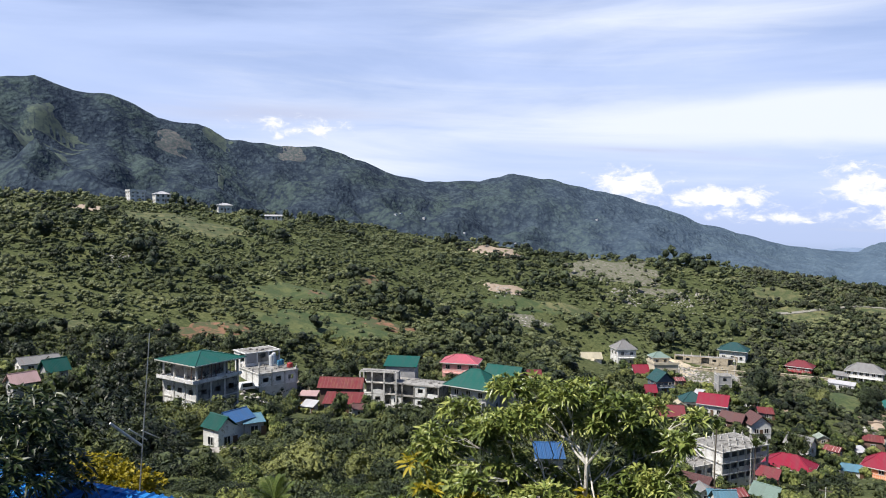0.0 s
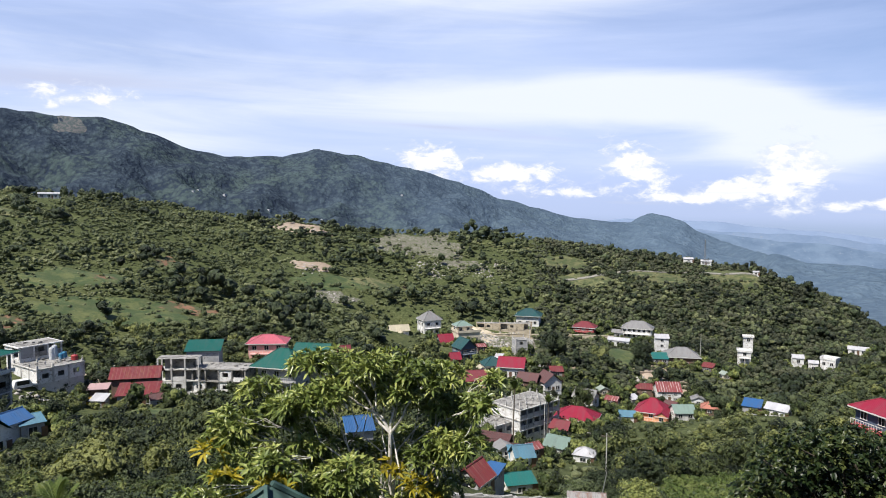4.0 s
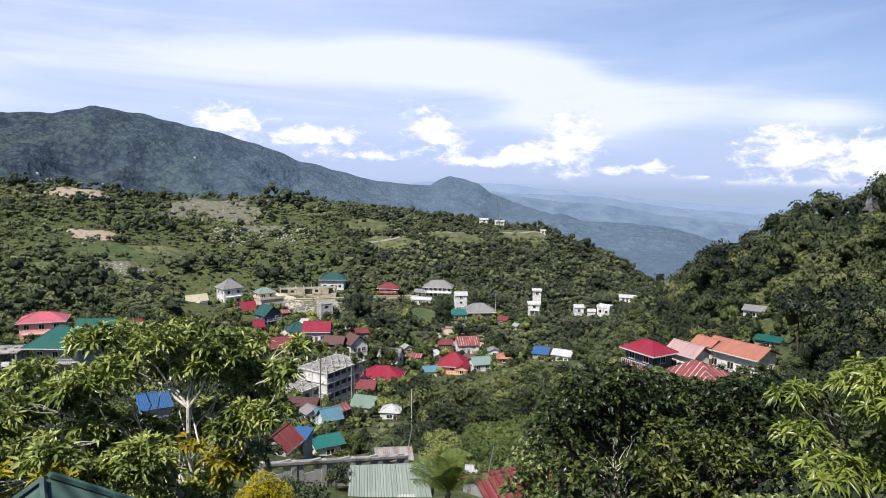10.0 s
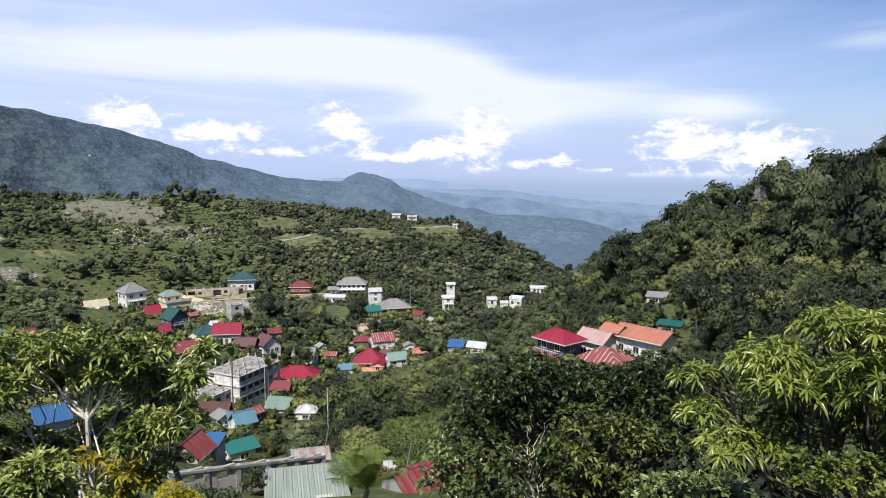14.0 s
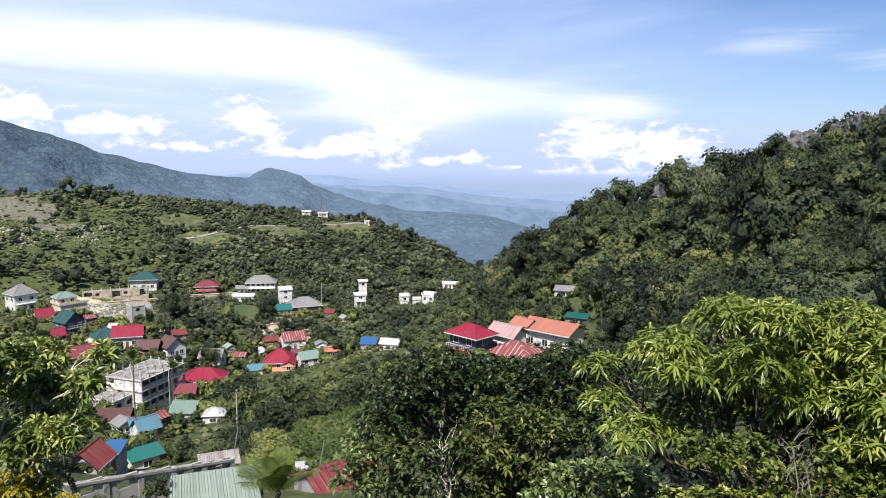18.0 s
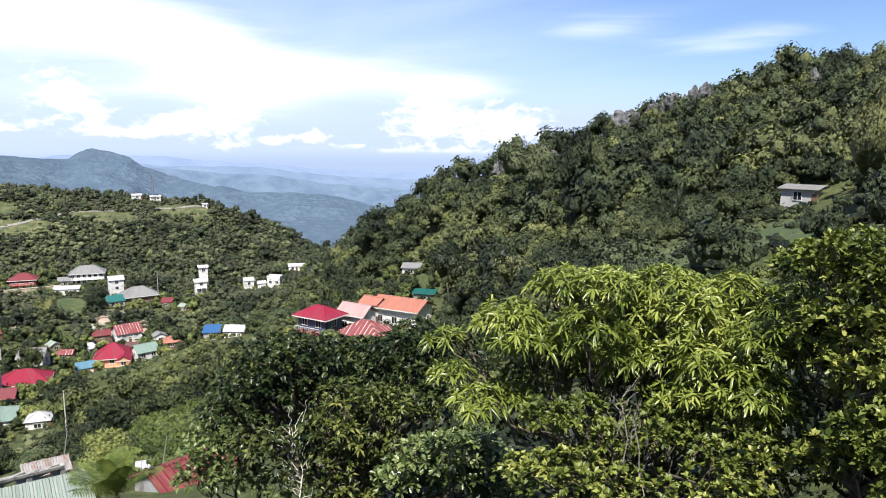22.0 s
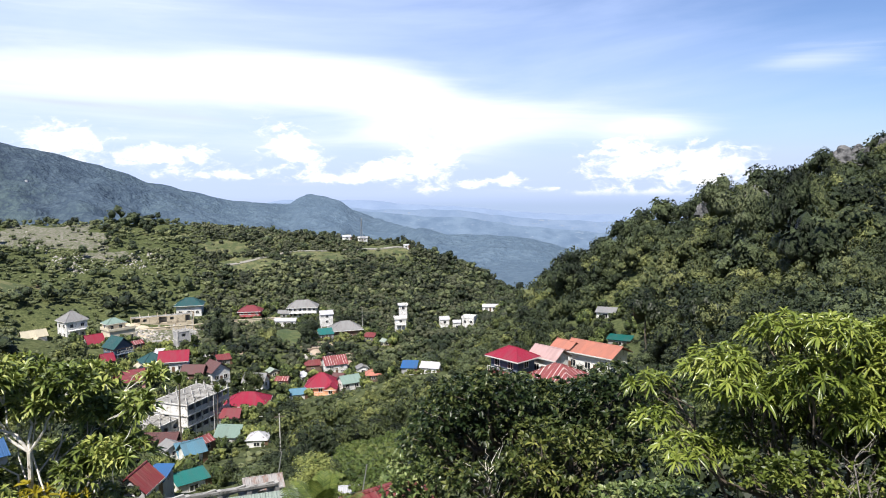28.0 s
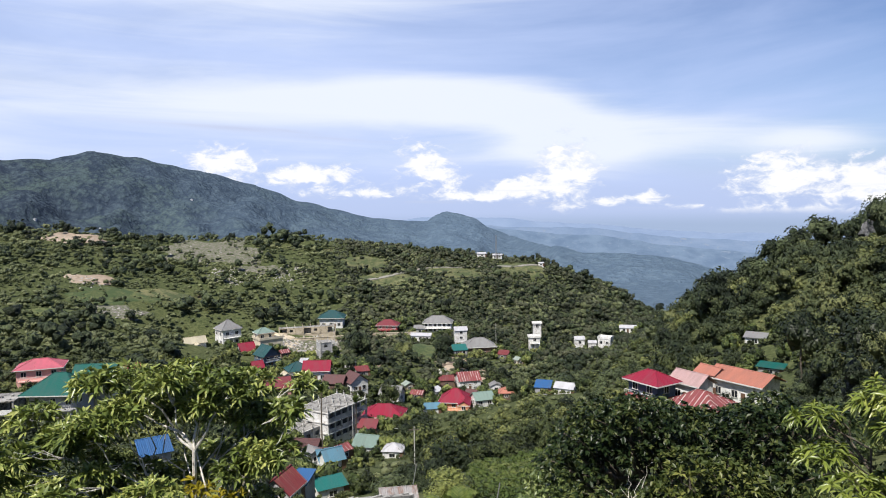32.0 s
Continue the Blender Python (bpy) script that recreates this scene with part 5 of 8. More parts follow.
def house(key, label, kind, rmat, wmat, ratio=0.8, turn=0.0, floors=1, over=0.5, along="x", pieces=False, sides=(0, 1, 3), deck=False,
          fascia=None, wmat2=None, frames=FRAME, w=None, name="house", door=True, rise=None, dx=0.0, dy=0.0, base=None, eave=None, step=2.6):
    p = LOTS[key]
    c, s = abs(math.cos(radians(turn))), abs(math.sin(radians(turn)))
    W = w or max(2.0, (p["w"] - 2 * over * (c + s)) / (c + ratio * s))
    D = W * ratio
    if 120 < p["r"] < 335 and -24 < p["az"] < 5:  # eaves and lean-tos included
        W, D = W * 1.1, D * 1.25
    H = (eave if eave is not None else p["eave"]) - (base if base is not None else p["base"])
    H = max(H, 1.9)
    R = rise if rise is not None else max(0.35, p["top"] - p["eave"])
    m0 = facing(key, turn, dx, dy + D * 0.2)
    if base is not None:
        m0.translation.z = EYE + base
    home = thing(name, m0, label, "house")
    lowest = min(ground_at(*(home.matrix_basis @ Vector((a * W / 2, b * D / 2, 0))).xy) for a in (-1, 1) for b in (-1, 1)) - home.matrix_basis.translation.z
    skirt = min(lowest - 0.4, -0.4)
    if wmat2:
        part("wall", Mesh().box(-W / 2, W / 2, -D / 2, D / 2, skirt, H * 0.48), wmat2, home)
        part("wall", Mesh().box(-W / 2 + 0.02, W / 2 - 0.02, -D / 2 + 0.02, D / 2 - 0.02, H * 0.48, H), wmat, home)
    else:
        part("wall", Mesh().box(-W / 2, W / 2, -D / 2, D / 2, skirt, H), wmat, home)
    windows_on(home, W, D, floors, H, sides, frames, step=step)
    if floors > 1:
        for k in range(1, floors):
            z = H * k / floors
            part("floor_band", Mesh().box(-W / 2 - 0.06, W / 2 + 0.06, -D / 2 - 0.06, D / 2 + 0.06, z - 0.12, z + 0.06), wmat2 or wmat, home)
    if door and skirt > -2.5:
        part("door", Mesh().box(-0.42, 0.42, -0.05, 0.03, 0, 1.95), DOOR, home, "", Matrix.Translation((W * 0.5 / max(1, int(W // step)) * (0 if int(W // step) % 2 == 0 else 1) - W * 0.0, -D / 2, 0)))
    if deck:
        balcony(home, W * 0.9, D, H * (floors - 1) / floors, wmat2 or wmat, rail=frames)
    roof(home, kind, W, D, H, R, over, rmat, fascia, along, pieces)
    if kind == "gable":
        gable_ends(home, W, D, H, R, over, wmat, along)
    return home


def frame_building(name, key, label, bays, deep, storeys, storey, turn, mat, slab_over=0.25, infill=(), dx=0.0, dy=0.0, rods=True, base=0.0, bay=3.6, rail=False):
    """An unfinished concrete frame: slabs, columns, some walls filled in, starter bars on top."""
    W, D = bays * bay, deep * bay
    b = thing(name, facing(key, turn, dx, dy), label, "building")
    me = Mesh().box(-0.18, 0.18, -0.18, 0.18, 0, storey - 0.2).data("column", mat)
    low = Mesh().box(-W / 2, W / 2, -D / 2, D / 2, base - 4, base)
    part("foundation", low, mat, b)
    rng = random.Random(len(label))
    for k in range(storeys):
        z = base + k * storey
        part("slab", Mesh().box(-W / 2 - slab_over, W / 2 + slab_over, -D / 2 - slab_over, D / 2 + slab_over, z + storey - 0.22, z + storey), mat, b)
        for i in range(bays + 1):
            for j in range(deep + 1):
                if i in (0, bays) or j in (0, deep):
                    part("column", me, mat, b, "", Matrix.Translation((-W / 2 + i * bay * 0.999, -D / 2 + j * bay * 0.999, z)))
    for k, side, i, kind, wm in infill:
        z = base + k * storey
        run = W if side in (0, 2) else D
        u0 = -run / 2 + i * bay + 0.18
        u1 = u0 + bay - 0.36
        rot = Matrix.Rotation(radians((0, 90, 180, 270)[side]), 4, "Z") @ Matrix.Translation((0, -(D if side in (0, 2) else W) / 2, z))
        m, h = Mesh(), storey - 0.22
        if kind == "full":
            m.box(u0, u1, -0.08, 0.08, 0, h)
        elif kind == "sill":
            m.box(u0, u1, -0.08, 0.08, 0, 1.0)
        else:
            c = (u0 + u1) / 2
            m.box(u0, u1, -0.08, 0.08, 0, 1.0).box(u0, u1, -0.08, 0.08, 2.05, h)
            m.box(u0, c - 0.7, -0.08, 0.08, 1.0, 2.05).box(c + 0.7, u1, -0.08, 0.08, 1.0, 2.05)
        part("wall_panel", m, wm, b, "", rot)
    if rods:
        z = base + storeys * storey
        stub = Mesh().box(-0.15, 0.15, -0.15, 0.15, 0, 0.7)
        for s in (-0.09, 0.09):
            stub.box(s - 0.02, s + 0.02, -0.02, 0.02, 0.7, 1.3)
        me2 = stub.data("column_stub", mat)
        for i in range(bays + 1):
            for j in range(deep + 1):
                if rng.random() < 0.75:
                    part("column_stub", me2, mat, b, "", Matrix.Translation((-W / 2 + i * bay * 0.98, -D / 2 + j * bay * 0.98, z)))
    deck, top = Mesh(), base + storeys * storey
    deck.box(-W / 2, W / 2, -D / 2, D / 2, top + 0.004, top + 0.03)
    for i in range(int(W * D / 9)):
        u, v, k = rng.uniform(-0.44, 0.44) * W, rng.uniform(-0.44, 0.44) * D, rng.uniform(0.15, 0.5)
        deck.box(-k, k, -k * 0.6, k * 0.6, top + 0.02, top + rng.uniform(0.12, 0.4), Matrix.Translation((u, v, 0)) @ Matrix.Rotation(rng.uniform(0, 3), 4, "Z"))
    part("roof_deck", deck, OLD_CONCRETE, b, "dusty slab top with loose blocks")
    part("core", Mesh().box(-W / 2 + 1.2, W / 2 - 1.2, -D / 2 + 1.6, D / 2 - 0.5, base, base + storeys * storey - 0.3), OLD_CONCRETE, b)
    return b


# green-roofed unfinished block and its neighbours
b = frame_building("apartment_block", "green3", "grey unfinished concrete block with open top floor and green metal roof", 3, 3, 3, 3.5, 38, CONCRETE, 0.2, base=-0.3,
                   infill=[(1, 0, i, "window", OLD_CONCRETE) for i in range(3)] + [(1, 1, i, "full", OLD_CONCRETE) for i in range(3)] +
                   [(0, 3, i, "window", WHITE_WALL) for i in range(3)] + [(0, 0, i, ("full", "window", "window")[i], OLD_CONCRETE) for i in range(3)] + [(1, 3, i, "window", WHITE_WALL) for i in range(3)] + [(2, 0, 1, "sill", CONCRETE), (2, 1, 1, "full", OLD_CONCRETE)], rods=False, bay=3.35)
part("terrace_slab", Mesh().box(-6.5, 5.4, -5.9, 5.4, 6.82, 7.0), WHITE_WALL, b)
part("parapet", Mesh().box(-6.5, 5.4, -5.9, -5.75, 7.0, 7.5).box(-6.5, -6.35, -5.75, 5.4, 7.0, 7.5), WHITE_WALL, b)
for i in range(9):
    rng = random.Random(i)
    part("timber_prop", Mesh().box(-0.06, 0.06, -0.06, 0.06, 0, 3.2), BROWN_WALL, b, "", Matrix.Translation((-5.5 + 1.25 * i, -5.2 + rng.uniform(-0.6, 1.5), 7.0)) @ Matrix.Rotation(rng.uniform(-0.12, 0.12), 4, "Y"))
for i in range(16):
    rng = random.Random(60 + i)
    k = rng.uniform(0.2, 0.55)
    part("stacked_blocks", Mesh().box(-k, k, -k * 0.5, k * 0.5, 0, rng.uniform(0.2, 0.9)), (CONCRETE, WHITE_WALL, BROWN_WALL, OLD_CONCRETE)[i % 4], b, "", Matrix.Translation((rng.uniform(-5.9, -3.0) if i % 2 else rng.uniform(-5.5, 4.5), rng.uniform(-5.2, 4.5) if i % 2 else rng.uniform(-5.3, -4.0), 7.0)) @ Matrix.Rotation(rng.uniform(0, 3), 4, "Z"))
roof(b, "hip", 10.4, 10.4, 10.4, 1.5, 1.1, TEAL_ROOF, CONCRETE, "x")
frame_building("workshop_block", "flatw", "low flat-roofed concrete building with raw columns and white slab", 3, 3, 1, 3.2, 25, CONCRETE, 0.3,
               infill=[(0, 0, i, "window", WHITE_WALL) for i in range(3)] + [(0, 3, i, "full", WHITE_WALL) for i in range(3)], dx=5.2, base=-0.8, bay=3.3)
frame_building("workshop_block", "flatw", "upper white flat-roofed concrete storey under construction", 3, 2, 1, 2.6, 25, WHITE_WALL, 0.4,
               infill=[(0, 0, 0, "full", GREY_WALL), (0, 0, 1, "window", OLD_CONCRETE), (0, 0, 2, "sill", GREY_WALL), (0, 3, 0, "full", WHITE_WALL)], dx=2.6, dy=6.5, base=3.2, bay=3.0, rods=False)
def drum(dx, dy, radius, high, mat, label):
    """A ribbed water drum with a lid, standing on the workshop's roof slab."""
    m = facing("flatw", 25, 5.2, 0) @ Matrix.Translation((dx, dy, 2.43))
    d = thing("water_drum", m, label, "drum")
    rings = [(0, 1.0), (0.06, 1.04), (0.3, 1.0), (0.34, 1.05), (0.62, 1.0), (0.66, 1.05), (0.92, 1.0), (1.0, 0.86)]
    part("drum_body", Mesh().tube([(0, 0, high * z) for z, _ in rings], [radius * k for _, k in rings], 14), mat, d)
    part("lid", Mesh().tube([(0, 0, high), (0, 0, high + 0.1)], [radius * 0.5, radius * 0.45], 12), mat, d)


DRUM_BLUE, DRUM_WHITE, DRUM_RED = plain("blue_drum_plastic", (0.03, 0.17, 0.30), 0.5), plain("pale_tank_plastic", (0.55, 0.58, 0.60), 0.5), plain("red_drum_paint", (0.34, 0.04, 0.04), 0.5)
drum(3.0, 0.5, 0.5, 1.3, DRUM_BLUE, "blue plastic water drum on the roof slab")
drum(4.2, 1.4, 0.5, 1.3, DRUM_BLUE, "blue plastic water drum beside a white tank")
drum(1.6, 1.8, 0.55, 2.6, DRUM_WHITE, "tall white water tank on the roof slab")
drum(2.9, 3.0, 0.55, 2.8, DRUM_WHITE, "tall pale water tank behind the drums")
drum(4.3, -2.6, 0.7, 1.1, DRUM_RED, "squat red drum at the slab's edge")
house("bluesm", "small white house with green and blue metal roofs", "gable", TEAL_ROOF, WHITE_WALL, 1.15, 38, 1, 0.35, "y", True, (0, 1, 3), eave=-31.6, rise=1.7)
house("bluesm", "blue-roofed rear wing of a small white house", "gable", BLUE_ROOF, WHITE_WALL, 0.9, 38, 1, 0.3, "x", True, (1,), dx=2.3, dy=3.0, w=4.2, eave=-31.4, rise=1.3)
house("blueshed", "open shed under a pale blue sheet roof", "shed", SKY_ROOF, GREY_WALL, 0.8, 15, 1, 0.3, "x", True, (0,), rise=0.8, base=-34.6)
house("rusty4", "long rust-red roofed timber house", "gable", CORRODED_ROOF, BROWN_WALL, 0.55, -12, 1, 0.6, "x", False, (0, 1), rise=2.0, dx=2.4, dy=3, eave=-41.2)
house("rusty4", "low lean-to with a rusted brown roof", "shed", CORRODED_ROOF, GREY_WALL, 0.6, -12, 1, 0.5, "x", False, (0, 1), dx=2.6, dy=-4.2, w=8.0, eave=-43.2, rise=1.5)
house("rusty4", "small hut with a faded pink sheet roof", "shed", MAUVE_ROOF, BROWN_WALL, 0.7, -12, 1, 0.4, "x", False, (0,), dx=-5.4, dy=-0.5, w=3.6, eave=-42.2, rise=0.6)
frame_building("unfinished_house", "unfin", "long unfinished grey concrete house with open floors", 4, 2, 2, 3.0, -24, OLD_CONCRETE, 0.3,
               infill=[(0, 0, 0, "window", WHITE_WALL), (0, 0, 1, "sill", WHITE_WALL), (0, 0, 2, "window", WHITE_WALL), (1, 0, 2, "window", WHITE_WALL), (1, 0, 3, "sill", WHITE_WALL), (1, 1, 0, "full", OLD_CONCRETE), (0, 1, 0, "full", OLD_CONCRETE), (1, 1, 1, "full", OLD_CONCRETE)],
               dx=4.0, dy=0, base=0.5, rods=False, bay=3.3)
frame_building("unfinished_house", "unfin", "white concrete columns and beams of an unfinished upper storey", 3, 1, 3, 2.8, -14, CONCRETE, 0.1,
               infill=[(0, 0, 0, "window", WHITE_WALL), (0, 0, 1, "window", WHITE_WALL), (1, 0, 1, "sill", WHITE_WALL)], dx=-6.2, dy=1.5, base=0.8, rods=False, bay=3.2)
house("unfin", "green sheet roof of a house behind the concrete frame", "shed", TEAL_ROOF, GREY_WALL, 0.7, -10, 1, 0.5, "x", False, (0,), dx=-0.5, dy=8, w=8.0, eave=-39.2, rise=1.7)
house("pink", "two-storey pink house with coral metal roof and balcony", "hip", PINK_ROOF, PINK_WALL, 0.7, -10, 2, 0.7, "x", False, (0, 1, 3), True, FRAME, base=-47.3, rise=1.9)
house("tealhip", "large house under a broad green hip roof", "hip", TEAL_ROOF, GREY_WALL, 0.75, -28, 2, 1.5, "x", False, (0, 1, 3), True, FRAME, rise=3.6, dx=-1.5, eave=-39.0, base=-45.4, w=9.5)
house("tealhip", "green gabled rear wing of a large house", "gable", TEAL_ROOF, CREAM_WALL, 0.6, -24, 1, 0.6, "x", False, (0, 1), rise=2.2, dx=5.5, dy=6.0, w=8.0, eave=-37.8, base=-42)
house("redbehind", "small faded red roof house among trees", "gable", MAROON_ROOF, WHITE_WALL, 0.8, 12, 1, 0.4, "x")
# terraced building site between the road and the village
frame_building("unfinished_house", "site_top", "long row of bare beige columns and beams on a building site", 7, 1, 1, 2.7, 3, TERRACE_WALL, 0.1,
               infill=[(0, 0, i, ("sill", "window", "full")[i % 3], TERRACE_WALL) for i in (0, 1, 2, 4, 5)], base=0.6, bay=3.3, rods=True)
frame_building("unfinished_house", "site_low", "grey concrete shell of two floors on a terraced site", 2, 2, 2, 2.6, 14, CONCRETE, 0.2,
               infill=[(0, 0, 0, "window", GREY_WALL), (1, 0, 1, "sill", GREY_WALL), (0, 3, 0, "full", GREY_WALL), (1, 3, 1, "window", GREY_WALL)], dx=5.6, base=0.0, bay=3.0)
frame_building("unfinished_house", "site_low", "low beige block shell with empty window openings", 3, 1, 1, 2.6, -6, TERRACE_WALL, 0.15,
               infill=[(0, 0, 0, "window", TERRACE_WALL), (0, 0, 1, "sill", WHITE_WALL), (0, 0, 2, "window", TERRACE_WALL), (0, 3, 0, "full", TERRACE_WALL)], dx=-4.6, dy=-1.0, base=0.0, bay=3.0)
# far houses along the valley road
house("cream9", "white house with a cream tiled gable roof", "gable", PALE_ROOF, WHITE_WALL, 0.65, 14, 1, 0.5, "x", base=-59.7, eave=-55.6, rise=2.3, w=7.6)
house("cream9", "white gabled porch of a cream-roofed house", "gable", PALE_ROOF, WHITE_WALL, 1.0, 12, 1, 0.3, "y", False, (0,), dx=1.2, dy=-4.2, w=3.6, rise=1.5, eave=-56.6, base=-59.7)
house("h1", "tall white two-storey house with grey hip roof", "hip", GREY_ROOF, WHITE_WALL, 0.8, 25, 2, 0.5, "x", False, (0, 1, 3), True, FRAME, base=-57.5)
house("red11", "house with a bright red sheet roof", "gable", RED_ROOF, WHITE_WALL, 0.8, 20, 1, 0.5, "x")
house("cream12", "cream three-storey house with balconies and green roof", "hip", SAGE_ROOF, CREAM_WALL, 0.7, 22, 1, 0.4, "x", False, (0, 1, 3), True, FRAME, w=5.6, dx=-1.5, base=-53.5, rise=1.7)
house("cream12", "lower cream storey with a flat terrace", "flat", CREAM_WALL, CREAM_WALL, 0.7, 22, 1, 0.3, "x", False, (0, 1, 3), False, None, rise=0.7, eave=-52.8, base=-57.0, dy=-1.5, w=8.2)
house("teal13", "dark blue house with a deep green gable roof", "gable", DARK_TEAL_ROOF, BLUE_WALL, 0.9, 30, 2, 0.5, "y", False, (0, 1, 3), True, DARK_FRAME)
house("red14", "small bright red roofed hut", "gable", RED_ROOF, RED_WALL, 0.9, 20, 1, 0.3, "x")
house("bw", "white house with blue-grey hip roof on the bank", "hip", DARK_TEAL_ROOF, WHITE_WALL, 0.65, -8, 1, 0.9, "x", False, (0, 1, 3), False, FRAME)
frame_building("unfinished_house", "grey17", "narrow grey unfinished block on the road bank", 1, 1, 2, 2.9, 18, CONCRETE, 0.2, infill=[(0, 0, 0, "window", GREY_WALL), (1, 0, 0, "window", GREY_WALL), (0, 3, 0, "full", GREY_WALL), (1, 3, 0, "full", GREY_WALL)], base=0.2, bay=4.2)
house("teal18", "white cottage with a sea green roof", "hip", DARK_TEAL_ROOF, WHITE_WALL, 0.8, 15, 1, 0.5, "x", dx=1.2, dy=1)
house("teal18", "white gable end with a cream porch roof", "gable", PALE_ROOF, WHITE_WALL, 0.8, 15, 1, 0.4, "y", False, (0,), dx=-2.4, dy=-2.5, w=3.4, rise=1.3, eave=-55.3, base=-57.6)
house("red19", "white house with a bright crimson gable roof", "gable", RED_ROOF, WHITE_WALL, 0.75, -8, 1, 0.6, "x", False, (0, 1, 3), False, FRAME, rise=2.6)
house("maroon20", "low house under a faded red roof", "gable", MAROON_ROOF, PINK_WALL, 0.7, 12, 1, 0.6, "x", rise=2.6)
house("brown21", "dark brown roofed house with white gable", "gable", BROWN_ROOF, WHITE_WALL, 0.9, 28, 1, 0.5, "y", False, (0, 1, 3), dx=2.6, w=5.2, rise=2.6)
house("brown21", "long dark plum roofed house", "gable", BROWN_ROOF, BROWN_WALL, 0.7, -20, 1, 0.5, "x", False, (0, 1), dx=-3.4, w=5.4, rise=2.2)
house("grey22", "white house with a grey sheet roof", "gable", GREY_ROOF, WHITE_WALL, 0.7, -22, 1, 0.5, "x", rise=2.4)
frame_building("school_block", "gbc", "grey three-storey unfinished concrete block with open side", 6, 4, 3, 2.45, 48, CONCRETE, 0.3,
               infill=[(k, 3, i, ("full", "full", "window", "full")[(i + k) % 4], WHITE_WALL) for k in range(3) for i in range(4)] + [(k, 0, i, "sill", CONCRETE) for k in range(3) for i in range(6)], dx=1.0, dy=4, base=1.4, bay=2.3)
frame_building("school_block", "gbc", "lower concrete wing with bare slab roof", 2, 2, 2, 3.0, 48, CONCRETE, 0.3,
               infill=[(k, 3, i, "full", CONCRETE) for k in range(2) for i in range(2)] + [(1, 0, 0, "window", CONCRETE), (1, 0, 1, "window", CONCRETE)], dx=-6.0, dy=-2.0, base=-0.5, bay=3.0, rods=True)
house("rr", "long single-storey house with crimson hip roof", "hip", RED_ROOF, WHITE_WALL, 0.6, -10, 1, 0.7, "x", False, (0, 1, 3), False, FRAME, rise=2.5)
house("maroon25", "low maroon roofed house", "gable", MAROON_ROOF, GREY_WALL, 0.8, -18, 1, 0.4, "x", rise=1.7)
house("brown26a", "dark brown roofed shack", "gable", BROWN_ROOF, BROWN_WALL, 0.9, -20, 1, 0.4, "x", True, rise=1.8)
house("brown26b", "brown roofed shack with patched sheets", "gable", BROWN_ROOF, BROWN_WALL, 0.9, -14, 1, 0.4, "x", True, rise=1.9)
house("greygreen27", "grey-green roofed cottage with pale walls", "gable", SAGE_ROOF, WHITE_WALL, 0.8, -24, 1, 0.4, "x", True, rise=1.9)
house("white28", "small shed under a pale zinc roof", "hip", ZINC_ROOF, WHITE_WALL, 0.8, -12, 1, 0.3, "x", rise=1.2)
house("bluer28", "light blue roofed shack", "shed", SKY_ROOF, WHITE_WALL, 0.8, 12, 1, 0.3, "x", True, rise=1.7)
house("redh30", "two-storey red-roofed house with orange walls", "hip", RED_ROOF, ORANGE_WALL, 0.75, -8, 2, 0.6, "x", False, (0, 1, 3), True, FRAME, rise=3.4)
house("redh30", "small red dormer gable over a porch", "gable", RED_ROOF, ORANGE_WALL, 0.9, -8, 2, 0.3, "y", False, (0,), True, FRAME, dx=2.6, dy=-4.4, w=3.0, rise=1.3)
house("teal31", "white two-storey house with a teal gable roof", "gable", SAGE_ROOF, WHITE_WALL, 0.8, 20, 2, 0.4, "x", rise=1.9, base=-66)
house("lblue32", "small light blue roofed hut", "gable", SKY_ROOF, WHITE_WALL, 0.8, 6, 1, 0.3, "x", rise=1.3)
house("red33", "orange-red roofed hut among trees", "hip", ORANGE_ROOF, BROWN_WALL, 0.8, 0, 1, 0.4, "x", rise=1.6)
house("clus34", "white gabled house with rusty striped roof", "gable", RUSTY_ROOF, WHITE_WALL, 0.8, 14, 2, 0.4, "x", dx=2.6, w=6.5, rise=2.4)
house("clus34", "small rust-brown roofed hut", "shed", CORRODED_ROOF, BROWN_WALL, 0.7, 5, 1, 0.3, "x", dx=-4.6, w=4.4, rise=0.9)
house("rd35", "dark red timber house with a long veranda", "hip", MAROON_ROOF, RED_WALL, 0.6, -10, 2, 0.6, "x", False, (0, 1, 3), True, FRAME, rise=2.2)
house("two36", "wide two-storey white house with grey roof and rows of windows", "hip", GREY_ROOF, WHITE_WALL, 0.5, -6, 2, 0.6, "x", False, (0, 1, 3), True, FRAME, rise=2.8, step=1.9, dx=1.5, w=11)
house("two36", "low grey roofed annex", "gable", GREY_ROOF, GREY_WALL, 0.7, -6, 1, 0.4, "x", False, (0,), dx=-6.4, dy=-1, w=4.4, rise=1.3, eave=-58.0, base=-60.6)
house("white37", "long white barrel-roofed shed", "gable", ZINC_ROOF, WHITE_WALL, 0.4, -14, 1, 0.3, "x", rise=1.0)
house("grey38", "grey roofed house beside a parked white car", "hip", GREY_ROOF, BROWN_WALL, 0.6, 10, 1, 0.7, "x", False, (0, 1, 3), False, FRAME, rise=3.0)
house("grey38", "small zinc roofed house up the bank", "gable", ZINC_ROOF, WHITE_WALL, 0.8, 10, 2, 0.4, "x", dx=-7.5, dy=9, w=4.4, rise=1.3, eave=-54.4, base=-58.5)
house("teal39", "small sea green roofed shed", "shed", SEA_ROOF, GREY_WALL, 0.8, 10, 1, 0.3, "x", rise=1.4)
house("stepped40", "narrow white four-storey stepped house", "flat", WHITE_WALL, WHITE_WALL, 0.8, 6, 3, 0.4, "x", rise=0.5, deck=True)
